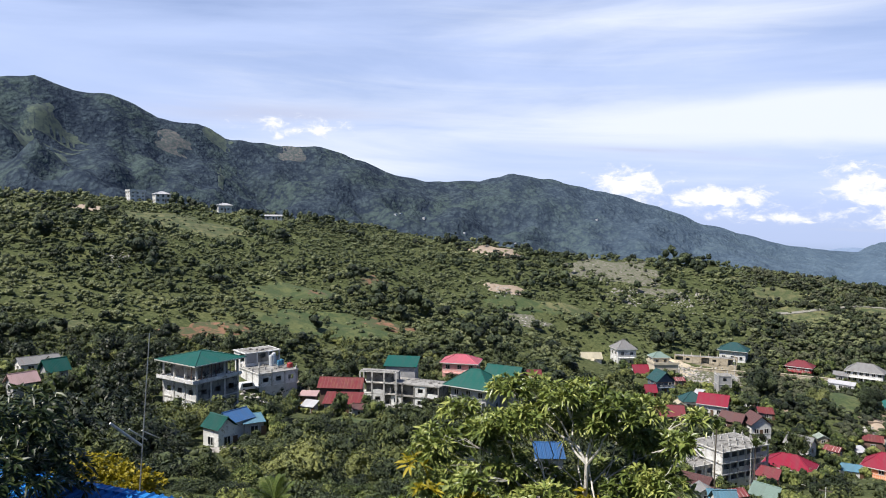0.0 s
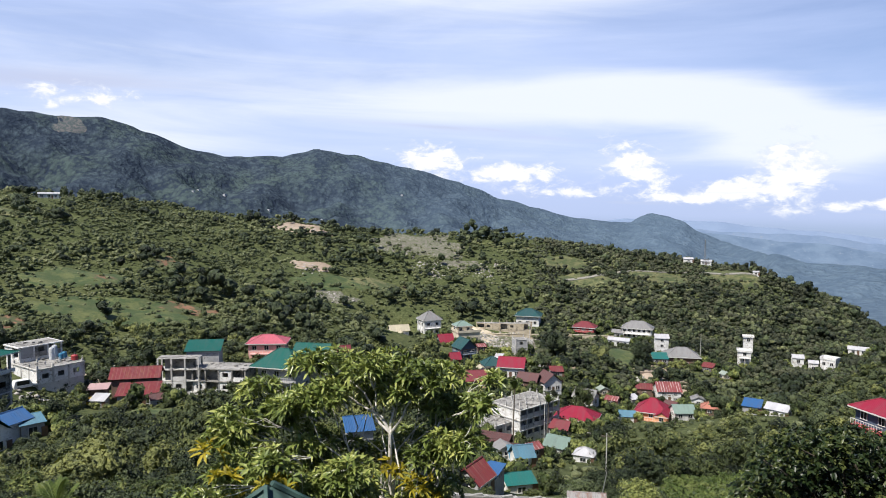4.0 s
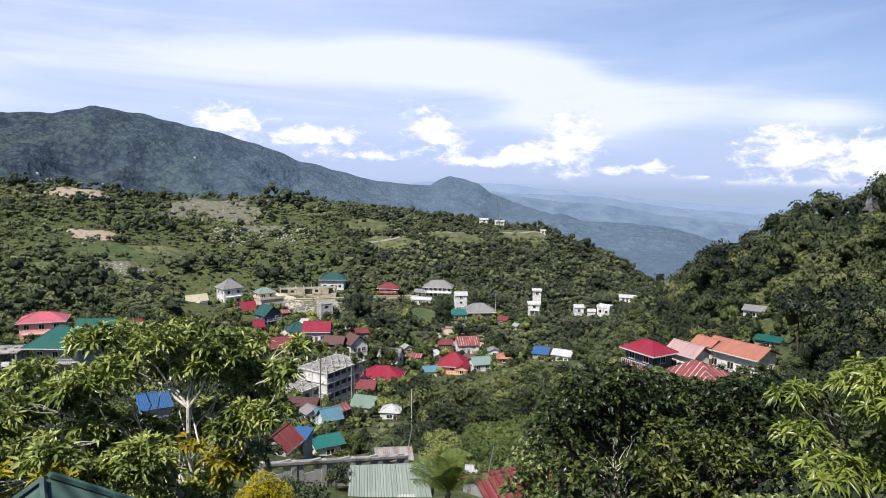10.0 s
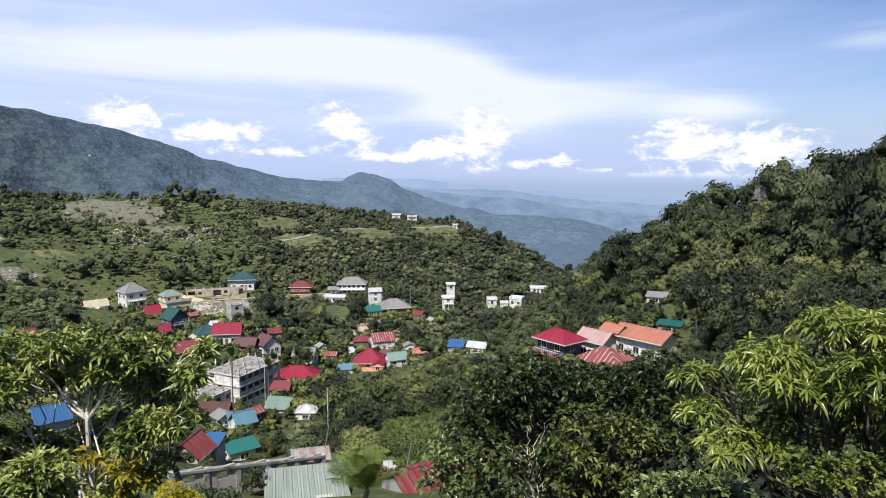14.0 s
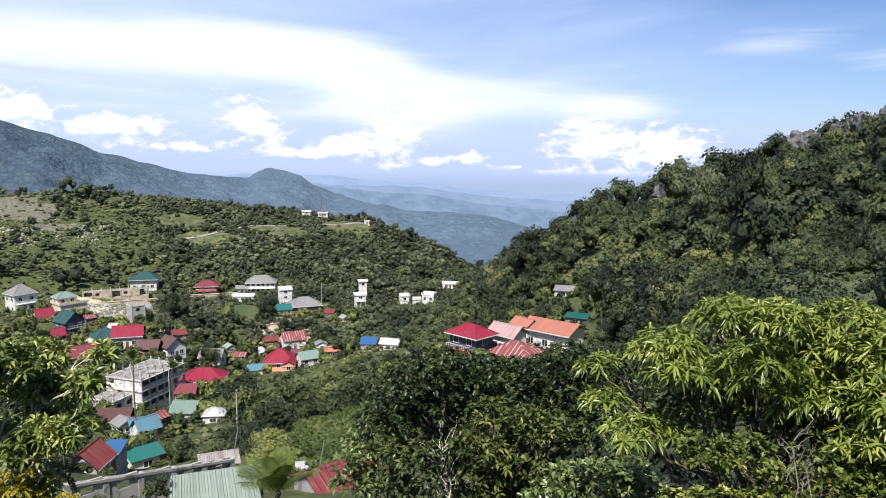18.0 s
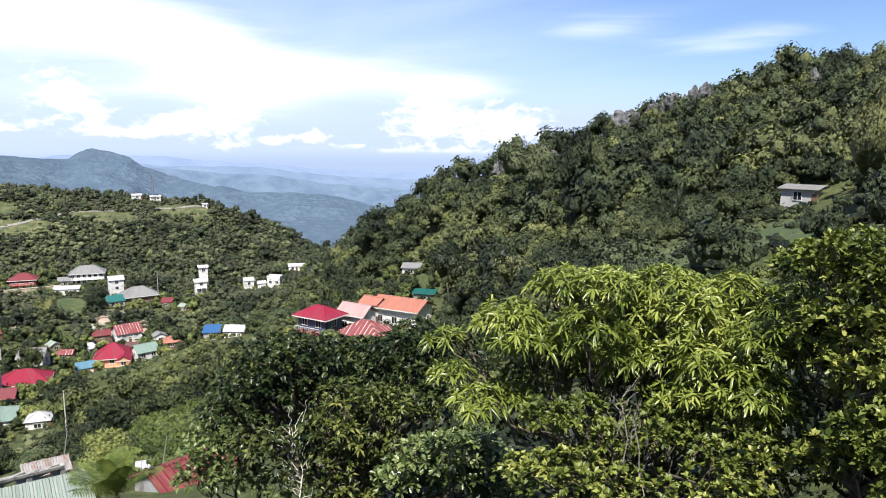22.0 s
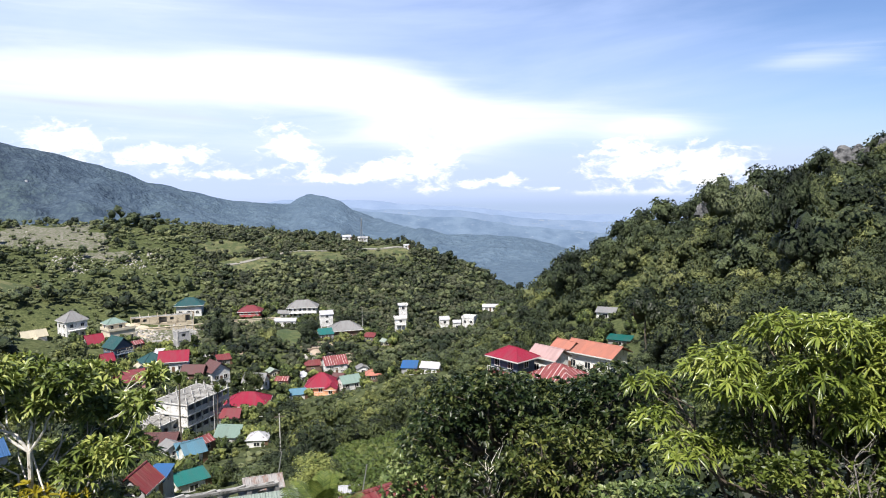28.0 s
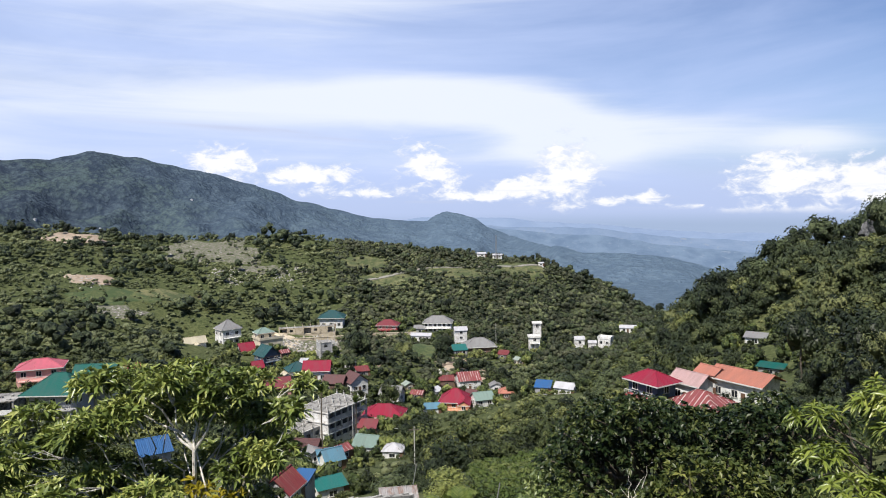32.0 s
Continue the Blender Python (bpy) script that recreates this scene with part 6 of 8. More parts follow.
house("stepped40", "white top storey of a stepped house on the slope", "flat", WHITE_WALL, WHITE_WALL, 0.8, 6, 1, 0.4, "x", rise=0.4, dx=1.2, dy=9.0, w=3.0, eave=-54.6, base=-57.0)
house("wh41a", "white two-storey house in the trees", "gable", ZINC_ROOF, WHITE_WALL, 0.9, 10, 2, 0.3, "x", rise=1.2)
house("wh41b", "grey-white three-storey house in the trees", "flat", WHITE_WALL, WHITE_WALL, 0.7, -20, 2, 0.2, "x", rise=0.8, w=5.6, dx=1.5)
house("wh41b", "pale shed at the end of the village", "gable", ZINC_ROOF, WHITE_WALL, 0.8, 10, 1, 0.3, "x", dx=-4.2, dy=-1, w=3.2, rise=1.0, eave=-64.5, base=-68)
house("wh42", "low pale roofed house near the gorge", "gable", ZINC_ROOF, WHITE_WALL, 0.6, 0, 1, 0.3, "x", rise=1.1)
house("blue43", "hut under a blue tarpaulin roof", "shed", BLUE_ROOF, GREY_WALL, 0.9, -8, 1, 0.3, "x", rise=1.0, w=3.4)
house("white43", "small hut with white sheet roof", "gable", ZINC_ROOF, WHITE_WALL, 0.7, -18, 1, 0.3, "x", rise=1.2, w=4.4)
# compound on the near spur
house("compred", "two-storey house with crimson hip roof and veranda", "hip", RED_ROOF, BLUE_WALL, 0.72, -42, 2, 0.8, "x", False, (0, 1, 3), True, FRAME, wmat2=RED_WALL, rise=1.7, w=6.4, base=-37.6, eave=-32.4)
house("comppink", "white house with a faded pink gable roof", "gable", MAUVE_ROOF, WHITE_WALL, 0.7, -38, 1, 0.6, "x", True, (0, 1, 3), False, FRAME, rise=1.7, w=5.6, eave=-33.0)
house("comporg", "long house with bright orange sheet roof and white walls", "gable", ORANGE_ROOF, WHITE_WALL, 0.62, -32, 1, 0.8, "x", True, (0, 1, 3), False, FRAME, rise=1.6, w=9.6, eave=-32.9, dx=0.6)
house("comporg", "small orange roofed wing joining two houses", "gable", ORANGE_ROOF, WHITE_WALL, 0.8, -38, 1, 0.4, "x", True, (0,), dx=-5.0, dy=2.0, w=4.0, rise=1.2, eave=-32.6)
house("comprust", "low outbuilding with rust-striped maroon hip roof", "hip", RUSTY_ROOF, BROWN_WALL, 0.8, -30, 1, 0.8, "x", False, (0, 3), False, None, rise=2.0, w=7.0)
house("shack1", "weathered white shack with grey sheet roof", "shed", GREY_ROOF, WHITE_WALL, 0.7, -10, 1, 0.4, "x", rise=0.8, w=4.2, base=-35.4, eave=-33.4)
house("teal46", "green sheet roof half hidden in trees", "shed", TEAL_ROOF, OLD_CONCRETE, 0.6, -14, 1, 0.4, "x", rise=0.5, w=4.4, base=-36.2, eave=-34.6)
house("shack2", "pale grey plank shack with a flat weathered roof", "shed", GREY_ROOF, GREY_WALL, 0.7, -16, 1, 0.6, "x", True, (0, 3), rise=0.5, base=-10.6, eave=-8.0)
# roofs below the viewpoint
house("redgable29", "rusty red ribbed roof house with white ridge", "gable", CORRODED_ROOF, GREY_WALL, 0.9, 62, 1, 0.4, "x", True, (0, 1, 3), False, FRAME, rise=1.8)
house("bluetarp29", "lean-to under a blue tarpaulin", "shed", BLUE_ROOF, GREY_WALL, 1.4, -25, 1, 0.2, "x", False, (), False, None, rise=0.8, dx=0.8, door=False)
house("teal29", "small sea green roofed hut", "shed", SEA_ROOF, WHITE_WALL, 0.55, 20, 1, 0.3, "x", True, (0,), rise=0.8)
house("blue29", "light blue roofed cottage with white walls", "gable", SKY_ROOF, WHITE_WALL, 0.9, 24, 1, 0.4, "x", True, (0, 1), rise=1.8)
house("treeblue", "hut with a bright blue sheet roof behind the tree", "shed", BLUE_ROOF, GREY_WALL, 0.9, 8, 1, 0.2, "x", True, (), rise=0.65, eave=-18.3, base=-21.3)
house("lefta", "old house with dusty red roof", "gable", MAUVE_ROOF, GREY_WALL, 0.8, 20, 1, 0.4, "x", rise=1.6)
house("leftb", "house with dark green sheet roof", "gable", TEAL_ROOF, GREY_WALL, 0.9, 25, 1, 0.5, "x", rise=2.2)
house("leftc", "long low grey roofed house", "gable", GREY_ROOF, WHITE_WALL, 0.6, 15, 1, 0.4, "x", rise=1.2)
# sheds and shacks that fill the gaps between the houses
SHACKS = [("rust-brown roofed plank shack", "gable", RUSTY_ROOF, BROWN_WALL), ("grey zinc roofed block shed", "shed", ZINC_ROOF, GREY_WALL), ("low shack with plum sheet roof", "gable", BROWN_ROOF, GREY_WALL),
          ("pale walled hut with grey roof", "gable", GREY_ROOF, WHITE_WALL), ("patched shed with corroded red roof", "shed", CORRODED_ROOF, OLD_CONCRETE), ("small hut with faded green roof", "gable", MINT_ROOF, TERRACE_WALL)]
for i, key in enumerate(sorted(k for k in LOTS if k.startswith("shack_"))):
    label, kind, rm, wm = SHACKS[i % 6]
    house(key, label, kind, rm, wm, 0.8, (25, -18, 40, -30, 10)[i % 5], 1, 0.3, "xy"[i % 2] if kind == "gable" else "x", False, (0, 1, 3), rise=1.0, name="shack")
# houses on the ridge
house("crest_a", "low white building beside the mast on the spur", "gable", ZINC_ROOF, WHITE_WALL, 0.6, 8, 1, 0.3, "x", rise=0.9)
house("crest_b", "long pale shed on the spur", "gable", ZINC_ROOF, WHITE_WALL, 0.45, -6, 1, 0.3, "x", rise=0.8)
house("crest_c", "small white hut at the end of the ridge road", "shed", ZINC_ROOF, WHITE_WALL, 0.8, 0, 1, 0.2, "x", rise=0.5)
house("wA", "white three-storey house on the ridge top", "flat", WHITE_WALL, WHITE_WALL, 0.8, 20, 3, 0.3, "x", rise=0.8, w=8.4)
house("wB", "white two-storey house on the ridge top", "hip", ZINC_ROOF, WHITE_WALL, 0.8, 15, 2, 0.4, "x", w=8.4)
house("wC", "open white pavilion house on the ridge", "hip", ZINC_ROOF, WHITE_WALL, 0.8, 10, 1, 0.8, "x", rise=1.4, w=7.6)
house("wD", "long low white shed on the ridge", "gable", ZINC_ROOF, WHITE_WALL, 0.5, 0, 1, 0.3, "x", rise=0.8)


# ---- trees close by ----
def leaves(name, at, axis, per, length, width, spread, droop, mat, seed, fold=0.25, plain_leaf=False):
    """Whorls of folded, drooping leaves at the given shoot tips, as one mesh."""
    rng = np.random.default_rng(seed)
    n = len(at)
    base = np.repeat(at, per, 0)
    ax = np.repeat(axis, per, 0) + rng.normal(size=(n * per, 3)) * 0.12
    ax /= np.linalg.norm(ax, axis=1)[:, None]
    ref = np.tile((0.31, 0.67, 0.67), (n * per, 1))
    p = np.cross(ax, ref)
    p /= np.linalg.norm(p, axis=1)[:, None]
    q = np.cross(ax, p)
    turn = np.tile(np.arange(per) * 2.4, n) + np.repeat(rng.uniform(0, 6.28, n), per) + rng.normal(size=n * per) * 0.25
    sp = np.radians(rng.normal(spread, 16, n * per))
    out = p * np.cos(turn)[:, None] + q * np.sin(turn)[:, None]
    d = ax * np.cos(sp)[:, None] + out * np.sin(sp)[:, None]
    L = (length * rng.uniform(0.65, 1.2, n * per))[:, None]
    side = np.cross(d, (0, 0, 1.0)) + rng.normal(size=(n * per, 3)) * 0.35
    side -= d * (side * d).sum(1)[:, None]
    side /= np.linalg.norm(side, axis=1)[:, None] + 1e-6
    up = np.cross(side, d)
    W = L * (width / length)
    g = np.array((0, 0, -1.0))

    def at_part(t, across):
        q = base + d * L * t + g * L * droop * t * t
        return q + side * W * across + up * W * abs(across) * fold * 2 if across else q

    if plain_leaf:
        v = np.stack([base, at_part(0.5, 0), at_part(1.0, 0), at_part(0.47, 0.5), at_part(0.47, -0.5)], 1).reshape(-1, 3)
        k = np.arange(n * per)[:, None, None] * 5
        f = (k + np.array([(0, 1, 3), (3, 1, 2), (0, 4, 1), (4, 2, 1)])[None]).reshape(-1, 3)
        return raw_mesh(name, v, f, mat)
    f1, f2 = (0.3, 0.7) if width / length < 0.35 else (0.42, 0.8)
    w1, w2 = (0.42, 0.40) if width / length < 0.35 else (0.36, 0.48)
    v = np.stack([base, at_part(f1, 0), at_part(f2, 0), at_part(1.0, 0), at_part(f1, w1), at_part(f2, w2), at_part(f1, -w1), at_part(f2, -w2)], 1).reshape(-1, 3)
    k = np.arange(n * per)[:, None, None] * 8
    f = (k + np.array([(0, 1, 4), (4, 1, 2), (4, 2, 5), (5, 2, 3), (0, 6, 1), (6, 2, 1), (6, 7, 2), (7, 3, 2)])[None]).reshape(-1, 3)
    return raw_mesh(name, v, f, mat)


def shoots(lobes, n, seed, low=-0.35):
    """Shoot tips spread over the outsides of a heap of lobes (bearing, distance, height, three radii)."""
    rng = np.random.default_rng(seed)
    area = np.array([l[3] * l[4] + l[3] * l[5] + l[4] * l[5] for l in lobes])
    pick = rng.choice(len(lobes), n, p=area / area.sum())
    d = rng.normal(size=(n, 3))
    d[:, 2] = np.where(d[:, 2] < low, -d[:, 2] * 0.6, d[:, 2])
    d /= np.linalg.norm(d, axis=1)[:, None]
    c = np.array([polar(l[0], l[1], l[2]) for l in lobes])
    r = np.array([l[3:6] for l in lobes])
    rot = np.array([-radians(l[0]) for l in lobes])[pick]
    e = d * r[pick] * (1.1 - 0.75 * rng.uniform(0, 1, n) ** 1.8)[:, None]
    x, y = e[:, 0] * np.cos(rot) - e[:, 1] * np.sin(rot), e[:, 0] * np.sin(rot) + e[:, 1] * np.cos(rot)
    at = c[pick] + np.stack([x, y, e[:, 2]], 1)
    dx, dy = d[:, 0] * np.cos(rot) - d[:, 1] * np.sin(rot), d[:, 0] * np.sin(rot) + d[:, 1] * np.cos(rot)
    axis = np.stack([dx, dy, d[:, 2] + 0.55], 1)
    return at, axis / np.linalg.norm(axis, axis=1)[:, None]


def limb(a, b, r0, r1, seed, bend=0.12, n=6):
    rng = random.Random(seed)
    a, b = Vector(a), Vector(b)
    L = (b - a).length
    pts = [a.lerp(b, i / n) + Vector((rng.uniform(-1, 1), rng.uniform(-1, 1), rng.uniform(-0.6, 1))) * (L * bend * math.sin(math.pi * i / n)) for i in range(n + 1)]
    return Mesh().tube(pts, [r0 + (r1 - r0) * i / n for i in range(n + 1)], 7)


def tree(label, lobes, n, per, leaf, mat, seed, fork, trunk_r, bark, crown_label="", small=False):
    """A leafy tree close by: trunk from the ground to the fork, a limb into each lobe, and a crown of single leaves."""
    f = polar(*fork)
    foot = Vector((f.x + 0.15, f.y + 0.1, ground_at(f.x + 0.15, f.y + 0.1) - 0.1))
    t = thing("tree", Matrix.Translation(foot), label, "tree")
    inv = Matrix.Translation(-foot)

    def local(m):
        m.v = [tuple(inv @ Vector(p)) for p in m.v]
        return m

    trunk = part("trunk", local(limb(foot, f, trunk_r, trunk_r * 0.72, seed, 0.05, 8)), bark, t)
    for i, l in enumerate(lobes):
        c = polar(l[0], l[1], l[2])
        part("branch", local(limb(f if i < 5 else f.lerp(foot, 0.3), c, trunk_r * 0.5, trunk_r * 0.1, seed + i, 0.1)), bark, trunk)
        for k in range(3):
            rng = random.Random(seed * 50 + i * 5 + k)
            e = c + Vector((rng.uniform(-1, 1) * l[3], rng.uniform(-1, 1) * l[4], rng.uniform(0.1, 0.9) * l[5])) * 0.85
            part("twig", local(limb(f.lerp(c, 0.7), e, trunk_r * 0.2, trunk_r * 0.05, seed + i * 7 + k, 0.12, 4)), bark, trunk)
    at, axis = shoots(lobes, n, seed)
    me = leaves("crown", at, axis, per, *leaf, mat, seed, plain_leaf=small or f.xy.length > 8.0)
    me.transform(inv)
    tagged(part("crown", me, mat, t, crown_label), kind="stuff")
    return t


def around(r, size, *az_el):
    """Lobes of a crown set out by bearing and rise, at about one distance."""
    return [(a, r + 0.5 * math.sin(a * 3 + e), r * math.tan(radians(e)), size, size * 0.9, size * 0.8) for a, e in zip(az_el[::2], az_el[1::2])]


T1_TOP = around(10.5, 0.30, -32.2, -13.7, -30.3, -13.9, -27.7, -13.5, -25.9, -13.9, -23.2, -14.1, -21.4, -15.2, -25, -15.3, -28.2, -15.2, -30.8, -15.4, -33, -15.8, -36.2, -15.9, -23.5, -16.2, -31.3, -16.8, -34.4, -16.7)
T1_MID = around(10.3, 0.30, -21.4, -17.2, -19.3, -17.4, -35.2, -18, -33.3, -17.9, -21.1, -19.3, -19.4, -19.4, -22.7, -20.5, -21.6, -21.4, -38.4, -17.2, -36.9, -18.5)
T1_LOW = around(9.7, 0.30, -39, -19.7, -35.4, -20.3, -32.4, -20.3, -29.2, -20.9, -31.2, -22.4, -28.9, -23.2, -27.4, -25.4, -22.6, -24.5, -38.7, -21.8, -33.4, -23, -30, -24.2, -41.4, -22.4, -36, -24.2, -24.4, -25.6, -33, -26, -28.6, -26.6)
T1_DEEP = around(11.2, 0.36, -26.4, -15.8, -30.2, -15.6, -23.0, -16.2, -33.4, -17.2, -31.4, -21.8, -28.8, -22.6, -36, -22.8, -20.6, -19, -29.6, -19.8, -23.9, -20.6, -26.9, -20.4, -33.6, -19.8, -36.6, -20.6, -22.0, -22.6)
T1_LOBES = T1_TOP + T1_MID + T1_LOW + T1_DEEP + around(10.2, 0.2, -17.4, -15.6, -18.4, -16.4)
t1 = tree("spreading avocado tree with pale forked trunk and long leaves", T1_LOBES, 3900, 9, (0.155, 0.044, 60, 0.2), T1_LEAF, 5, (-25.8, 10.1, -3.44), 0.042, BARK)
at, axis = shoots(around(9.5, 0.22, -25.4, -22.8, -23.5, -23.3, -35.4, -21.3, -40.6, -19.8, -35.4, -22, -39.2, -21.2, -22.6, -25, -37.4, -24), 75, 9)
me = leaves("yellowing_leaves", at, axis, 8, 0.16, 0.046, 60, 0.3, OCHRE_LEAF, 9)
me.transform(Matrix.Translation(-t1.matrix_basis.translation))
tagged(part("yellowing_leaves", me, OCHRE_LEAF, t1, "clusters of old yellow leaves"), kind="stuff")

def clusters(r, *spots):
    """Lobes of a crown by bearing, rise and size, at about one distance."""
    return [(a, r + 0.3 * math.sin(a * 2.3 + e), r * math.tan(radians(e)), k, k, k * 0.72) for a, e, k in zip(spots[::3], spots[1::3], spots[2::3])]




def deeper(lobes, far, grow):
    """The same crown's inner masses, further in."""
    return [(a, r + far, z * (r + far) / r - 0.05, u * grow, v * grow, w * grow) for a, r, z, u, v, w in lobes]


def bulge(lobes, k):
    """Lets the lower masses of a crown come forward, as a rounded crown does."""
    top = max(l[2] for l in lobes)
    return [(a, r * (1 - k * (top - z)), z * (1 - k * (top - z)), u, v, w) for a, r, z, u, v, w in lobes]


MANGO = clusters(6.1, 21.9, -17.4, 0.17, 22.6, -19.8, 0.19, 24.4, -21.0, 0.2, 26.7, -21.4, 0.18, 27.0, -14.5, 0.22, 28.5, -16.0, 0.24, 31.2, -12.2, 0.22, 34.8, -11.7, 0.22, 30.4, -17.6, 0.24, 33.5, -15.0, 0.28, 36.7, -14.1, 0.28,
                 39.2, -12.2, 0.24, 41.4, -13.7, 0.28, 44.3, -12.7, 0.25, 46.5, -14.8, 0.28, 47.9, -12.6, 0.22, 38.6, -17.0, 0.28, 42.5, -16.8, 0.28, 45.5, -18.0, 0.26, 46.9, -20.1, 0.2, 40.9, -19.3, 0.22, 36.2, -17.6, 0.22)
tree("bright green mango tree with drooping leaf whorls", bulge(MANGO, 0.06) + deeper(MANGO[4:19], 0.5, 1.35), 2300, 12, (0.105, 0.022, 62, 0.42), MANGO_LEAF, 12, (35, 6.6, -3.4), 0.055, DARK_BARK)
JACK = clusters(5.6, 49.9, -8.6, 0.22, 52.0, -7.9, 0.22, 48.9, -9.9, 0.22, 52.9, -10.2, 0.27, 54.9, -9.4, 0.24, 55.9, -12.1, 0.27, 51.3, -12.7, 0.26, 54.0, -14.0, 0.28, 55.3, -16.7, 0.28, 52.3, -15.7, 0.24, 54.5, -19.6, 0.28, 54.1, -22.8, 0.28,
                56.8, -21.4, 0.28, 51.9, -23.6, 0.24, 48.6, -15.4, 0.16, 58.6, -9.6, 0.34, 59.5, -13.6, 0.38, 59.6, -18.2, 0.4, 62.6, -11.8, 0.4, 58.6, -24.0, 0.36)
tree("jackfruit tree with broad glossy leaves", bulge(JACK, 0.07) + deeper(JACK, 0.55, 1.35), 4200, 9, (0.060, 0.032, 55, 0.05), JACK_LEAF, 17, (55, 6.5, -3.2), 0.05, DARK_BARK, small=True)
YOUNG = clusters(5.4, 30.1, -22.8, 0.22, 32.9, -21.0, 0.2, 32.1, -25.0, 0.24, 34.5, -26.5, 0.22, 36.2, -24.0, 0.2, 38.4, -21.9, 0.2, 37.8, -26.2, 0.25, 40.8, -23.5, 0.24, 43.1, -25.1, 0.25, 44.6, -22.3, 0.22, 46.8, -24.1, 0.22, 29.3, -26.4, 0.22,
                 33.5, -29.0, 0.3, 40, -29.5, 0.3, 46, -28.6, 0.3) + clusters(5.9, 29, -20.2, 0.24, 33.2, -19.2, 0.22, 36.6, -20.4, 0.24, 40.6, -21.2, 0.24, 43.6, -20.2, 0.24, 48, -19.4, 0.24, 49.5, -22.4, 0.26)
tree("young jackfruit tree below the mango", bulge(YOUNG, 0.12) + deeper(YOUNG, 0.45, 1.35), 2600, 9, (0.058, 0.030, 55, 0.05), JACK_LEAF, 23, (38, 6.0, -3.3), 0.035, DARK_BARK, small=True)
COFFEE = clusters(10.4, 7.2, -17.6, 0.4, 5.4, -19.3, 0.4, 9.4, -17.1, 0.4, 12.1, -17.9, 0.42, 14.8, -18.7, 0.45, 17.7, -17.3, 0.38, 19.6, -16.7, 0.38, 19.2, -19.4, 0.42, 16.7, -21.0, 0.42, 13.0, -20.9, 0.44, 9.3, -20.6, 0.44, 6.6, -20.5, 0.42,
                  4.2, -21.9, 0.4, 11.0, -24.1, 0.42, 6.9, -23.8, 0.45, 21.9, -17.6, 0.36, 21.6, -20.4, 0.36, 23.6, -16.4, 0.3)
tree("dense dark-leaved coffee tree", bulge(COFFEE, 0.07) + deeper(COFFEE, 0.8, 1.35), 3600, 8, (0.10, 0.045, 60, 0.15), DARK_LEAF, 31, (13, 11.2, -5.6), 0.12, DARK_BARK)
CITRUS = clusters(8.6, 13.4, -20.8, 0.3, 16.4, -21.6, 0.32, 14.8, -23.5, 0.34, 18.6, -22.9, 0.32, 12.6, -25.0, 0.32, 16.7, -25.7, 0.34, 13.6, -27.2, 0.34, 12.0, -22.6, 0.3)
tree("citrus tree with shining yellow-green leaves", CITRUS + deeper(CITRUS, 0.5, 1.3), 700, 8, (0.10, 0.042, 58, 0.12), CITRUS_LEAF, 53, (15.5, 8.9, -4.6), 0.07, DARK_BARK)
LIME = clusters(7.6, 19.5, -25.9, 0.28, 21.5, -24.8, 0.28, 24.0, -24.4, 0.27, 18.6, -27.5, 0.3, 22.5, -26.7, 0.3, 25.4, -26.3, 0.27, 26.8, -28.6, 0.3)
tree("lime tree with pale glossy leaves", LIME + deeper(LIME, 0.4, 1.3), 560, 8, (0.10, 0.045, 58, 0.12), LIME_LEAF, 57, (22.5, 7.8, -4.4), 0.05, DARK_BARK)
tree("lime bush with light glossy leaves", clusters(9.6, 2.6, -23.6, 0.3, 1.7, -25.4, 0.32, 3.8, -25.3, 0.34, 1.2, -24.0, 0.25, 4.6, -27.0, 0.34, 8.4, -26.6, 0.4),
     420, 7, (0.10, 0.045, 58, 0.12), LIME_LEAF, 37, (4, 9.7, -5.8), 0.05, DARK_BARK)
tree("dark mango tree at the edge of the roof", [(-70.0, 9.2, -2.35, 0.5, 0.6, 0.5), (-72, 9.0, -2.9, 0.7, 0.8, 0.8), (-68.2, 9.4, -3.1, 0.42, 0.5, 0.5), (-69.0, 9.2, -3.7, 0.5, 0.5, 0.4)], 520, 8, (0.16, 0.045, 62, 0.3), DARK_LEAF, 41, (-71, 9.4, -4.2), 0.08, DARK_BARK)
tree("yellow-flowered shrub beside the antenna", [(-64.6, 14.5, -4.75, 0.6, 0.5, 0.34), (-62.6, 14.2, -4.9, 0.5, 0.45, 0.28), (-66.8, 14.2, -4.75, 0.65, 0.5, 0.36), (-61.0, 14.2, -5.05, 0.4, 0.4, 0.22)], 520, 9, (0.09, 0.045, 60, 0.1), OCHRE_LEAF, 43, (-62, 14.6, -5.8), 0.04, DARK_BARK)
tree("round yellow bush below the green roof", [(-20.2, 9.1, -4.32, 0.2, 0.22, 0.24), (-21.4, 9.1, -4.5, 0.2, 0.22, 0.22), (-19.1, 9.1, -4.48, 0.2, 0.22, 0.24), (-20.3, 9.0, -4.6, 0.32, 0.3, 0.3)], 1500, 10, (0.032, 0.012, 55, 0.05), YELLOW_LEAF, 47, (-20.2, 9.2, -5.0), 0.04, DARK_BARK)


DRY_BARK = surface("dry_vine", (0.16, 0.14, 0.12), (0.27, 0.25, 0.22), 3.0, 0.95)


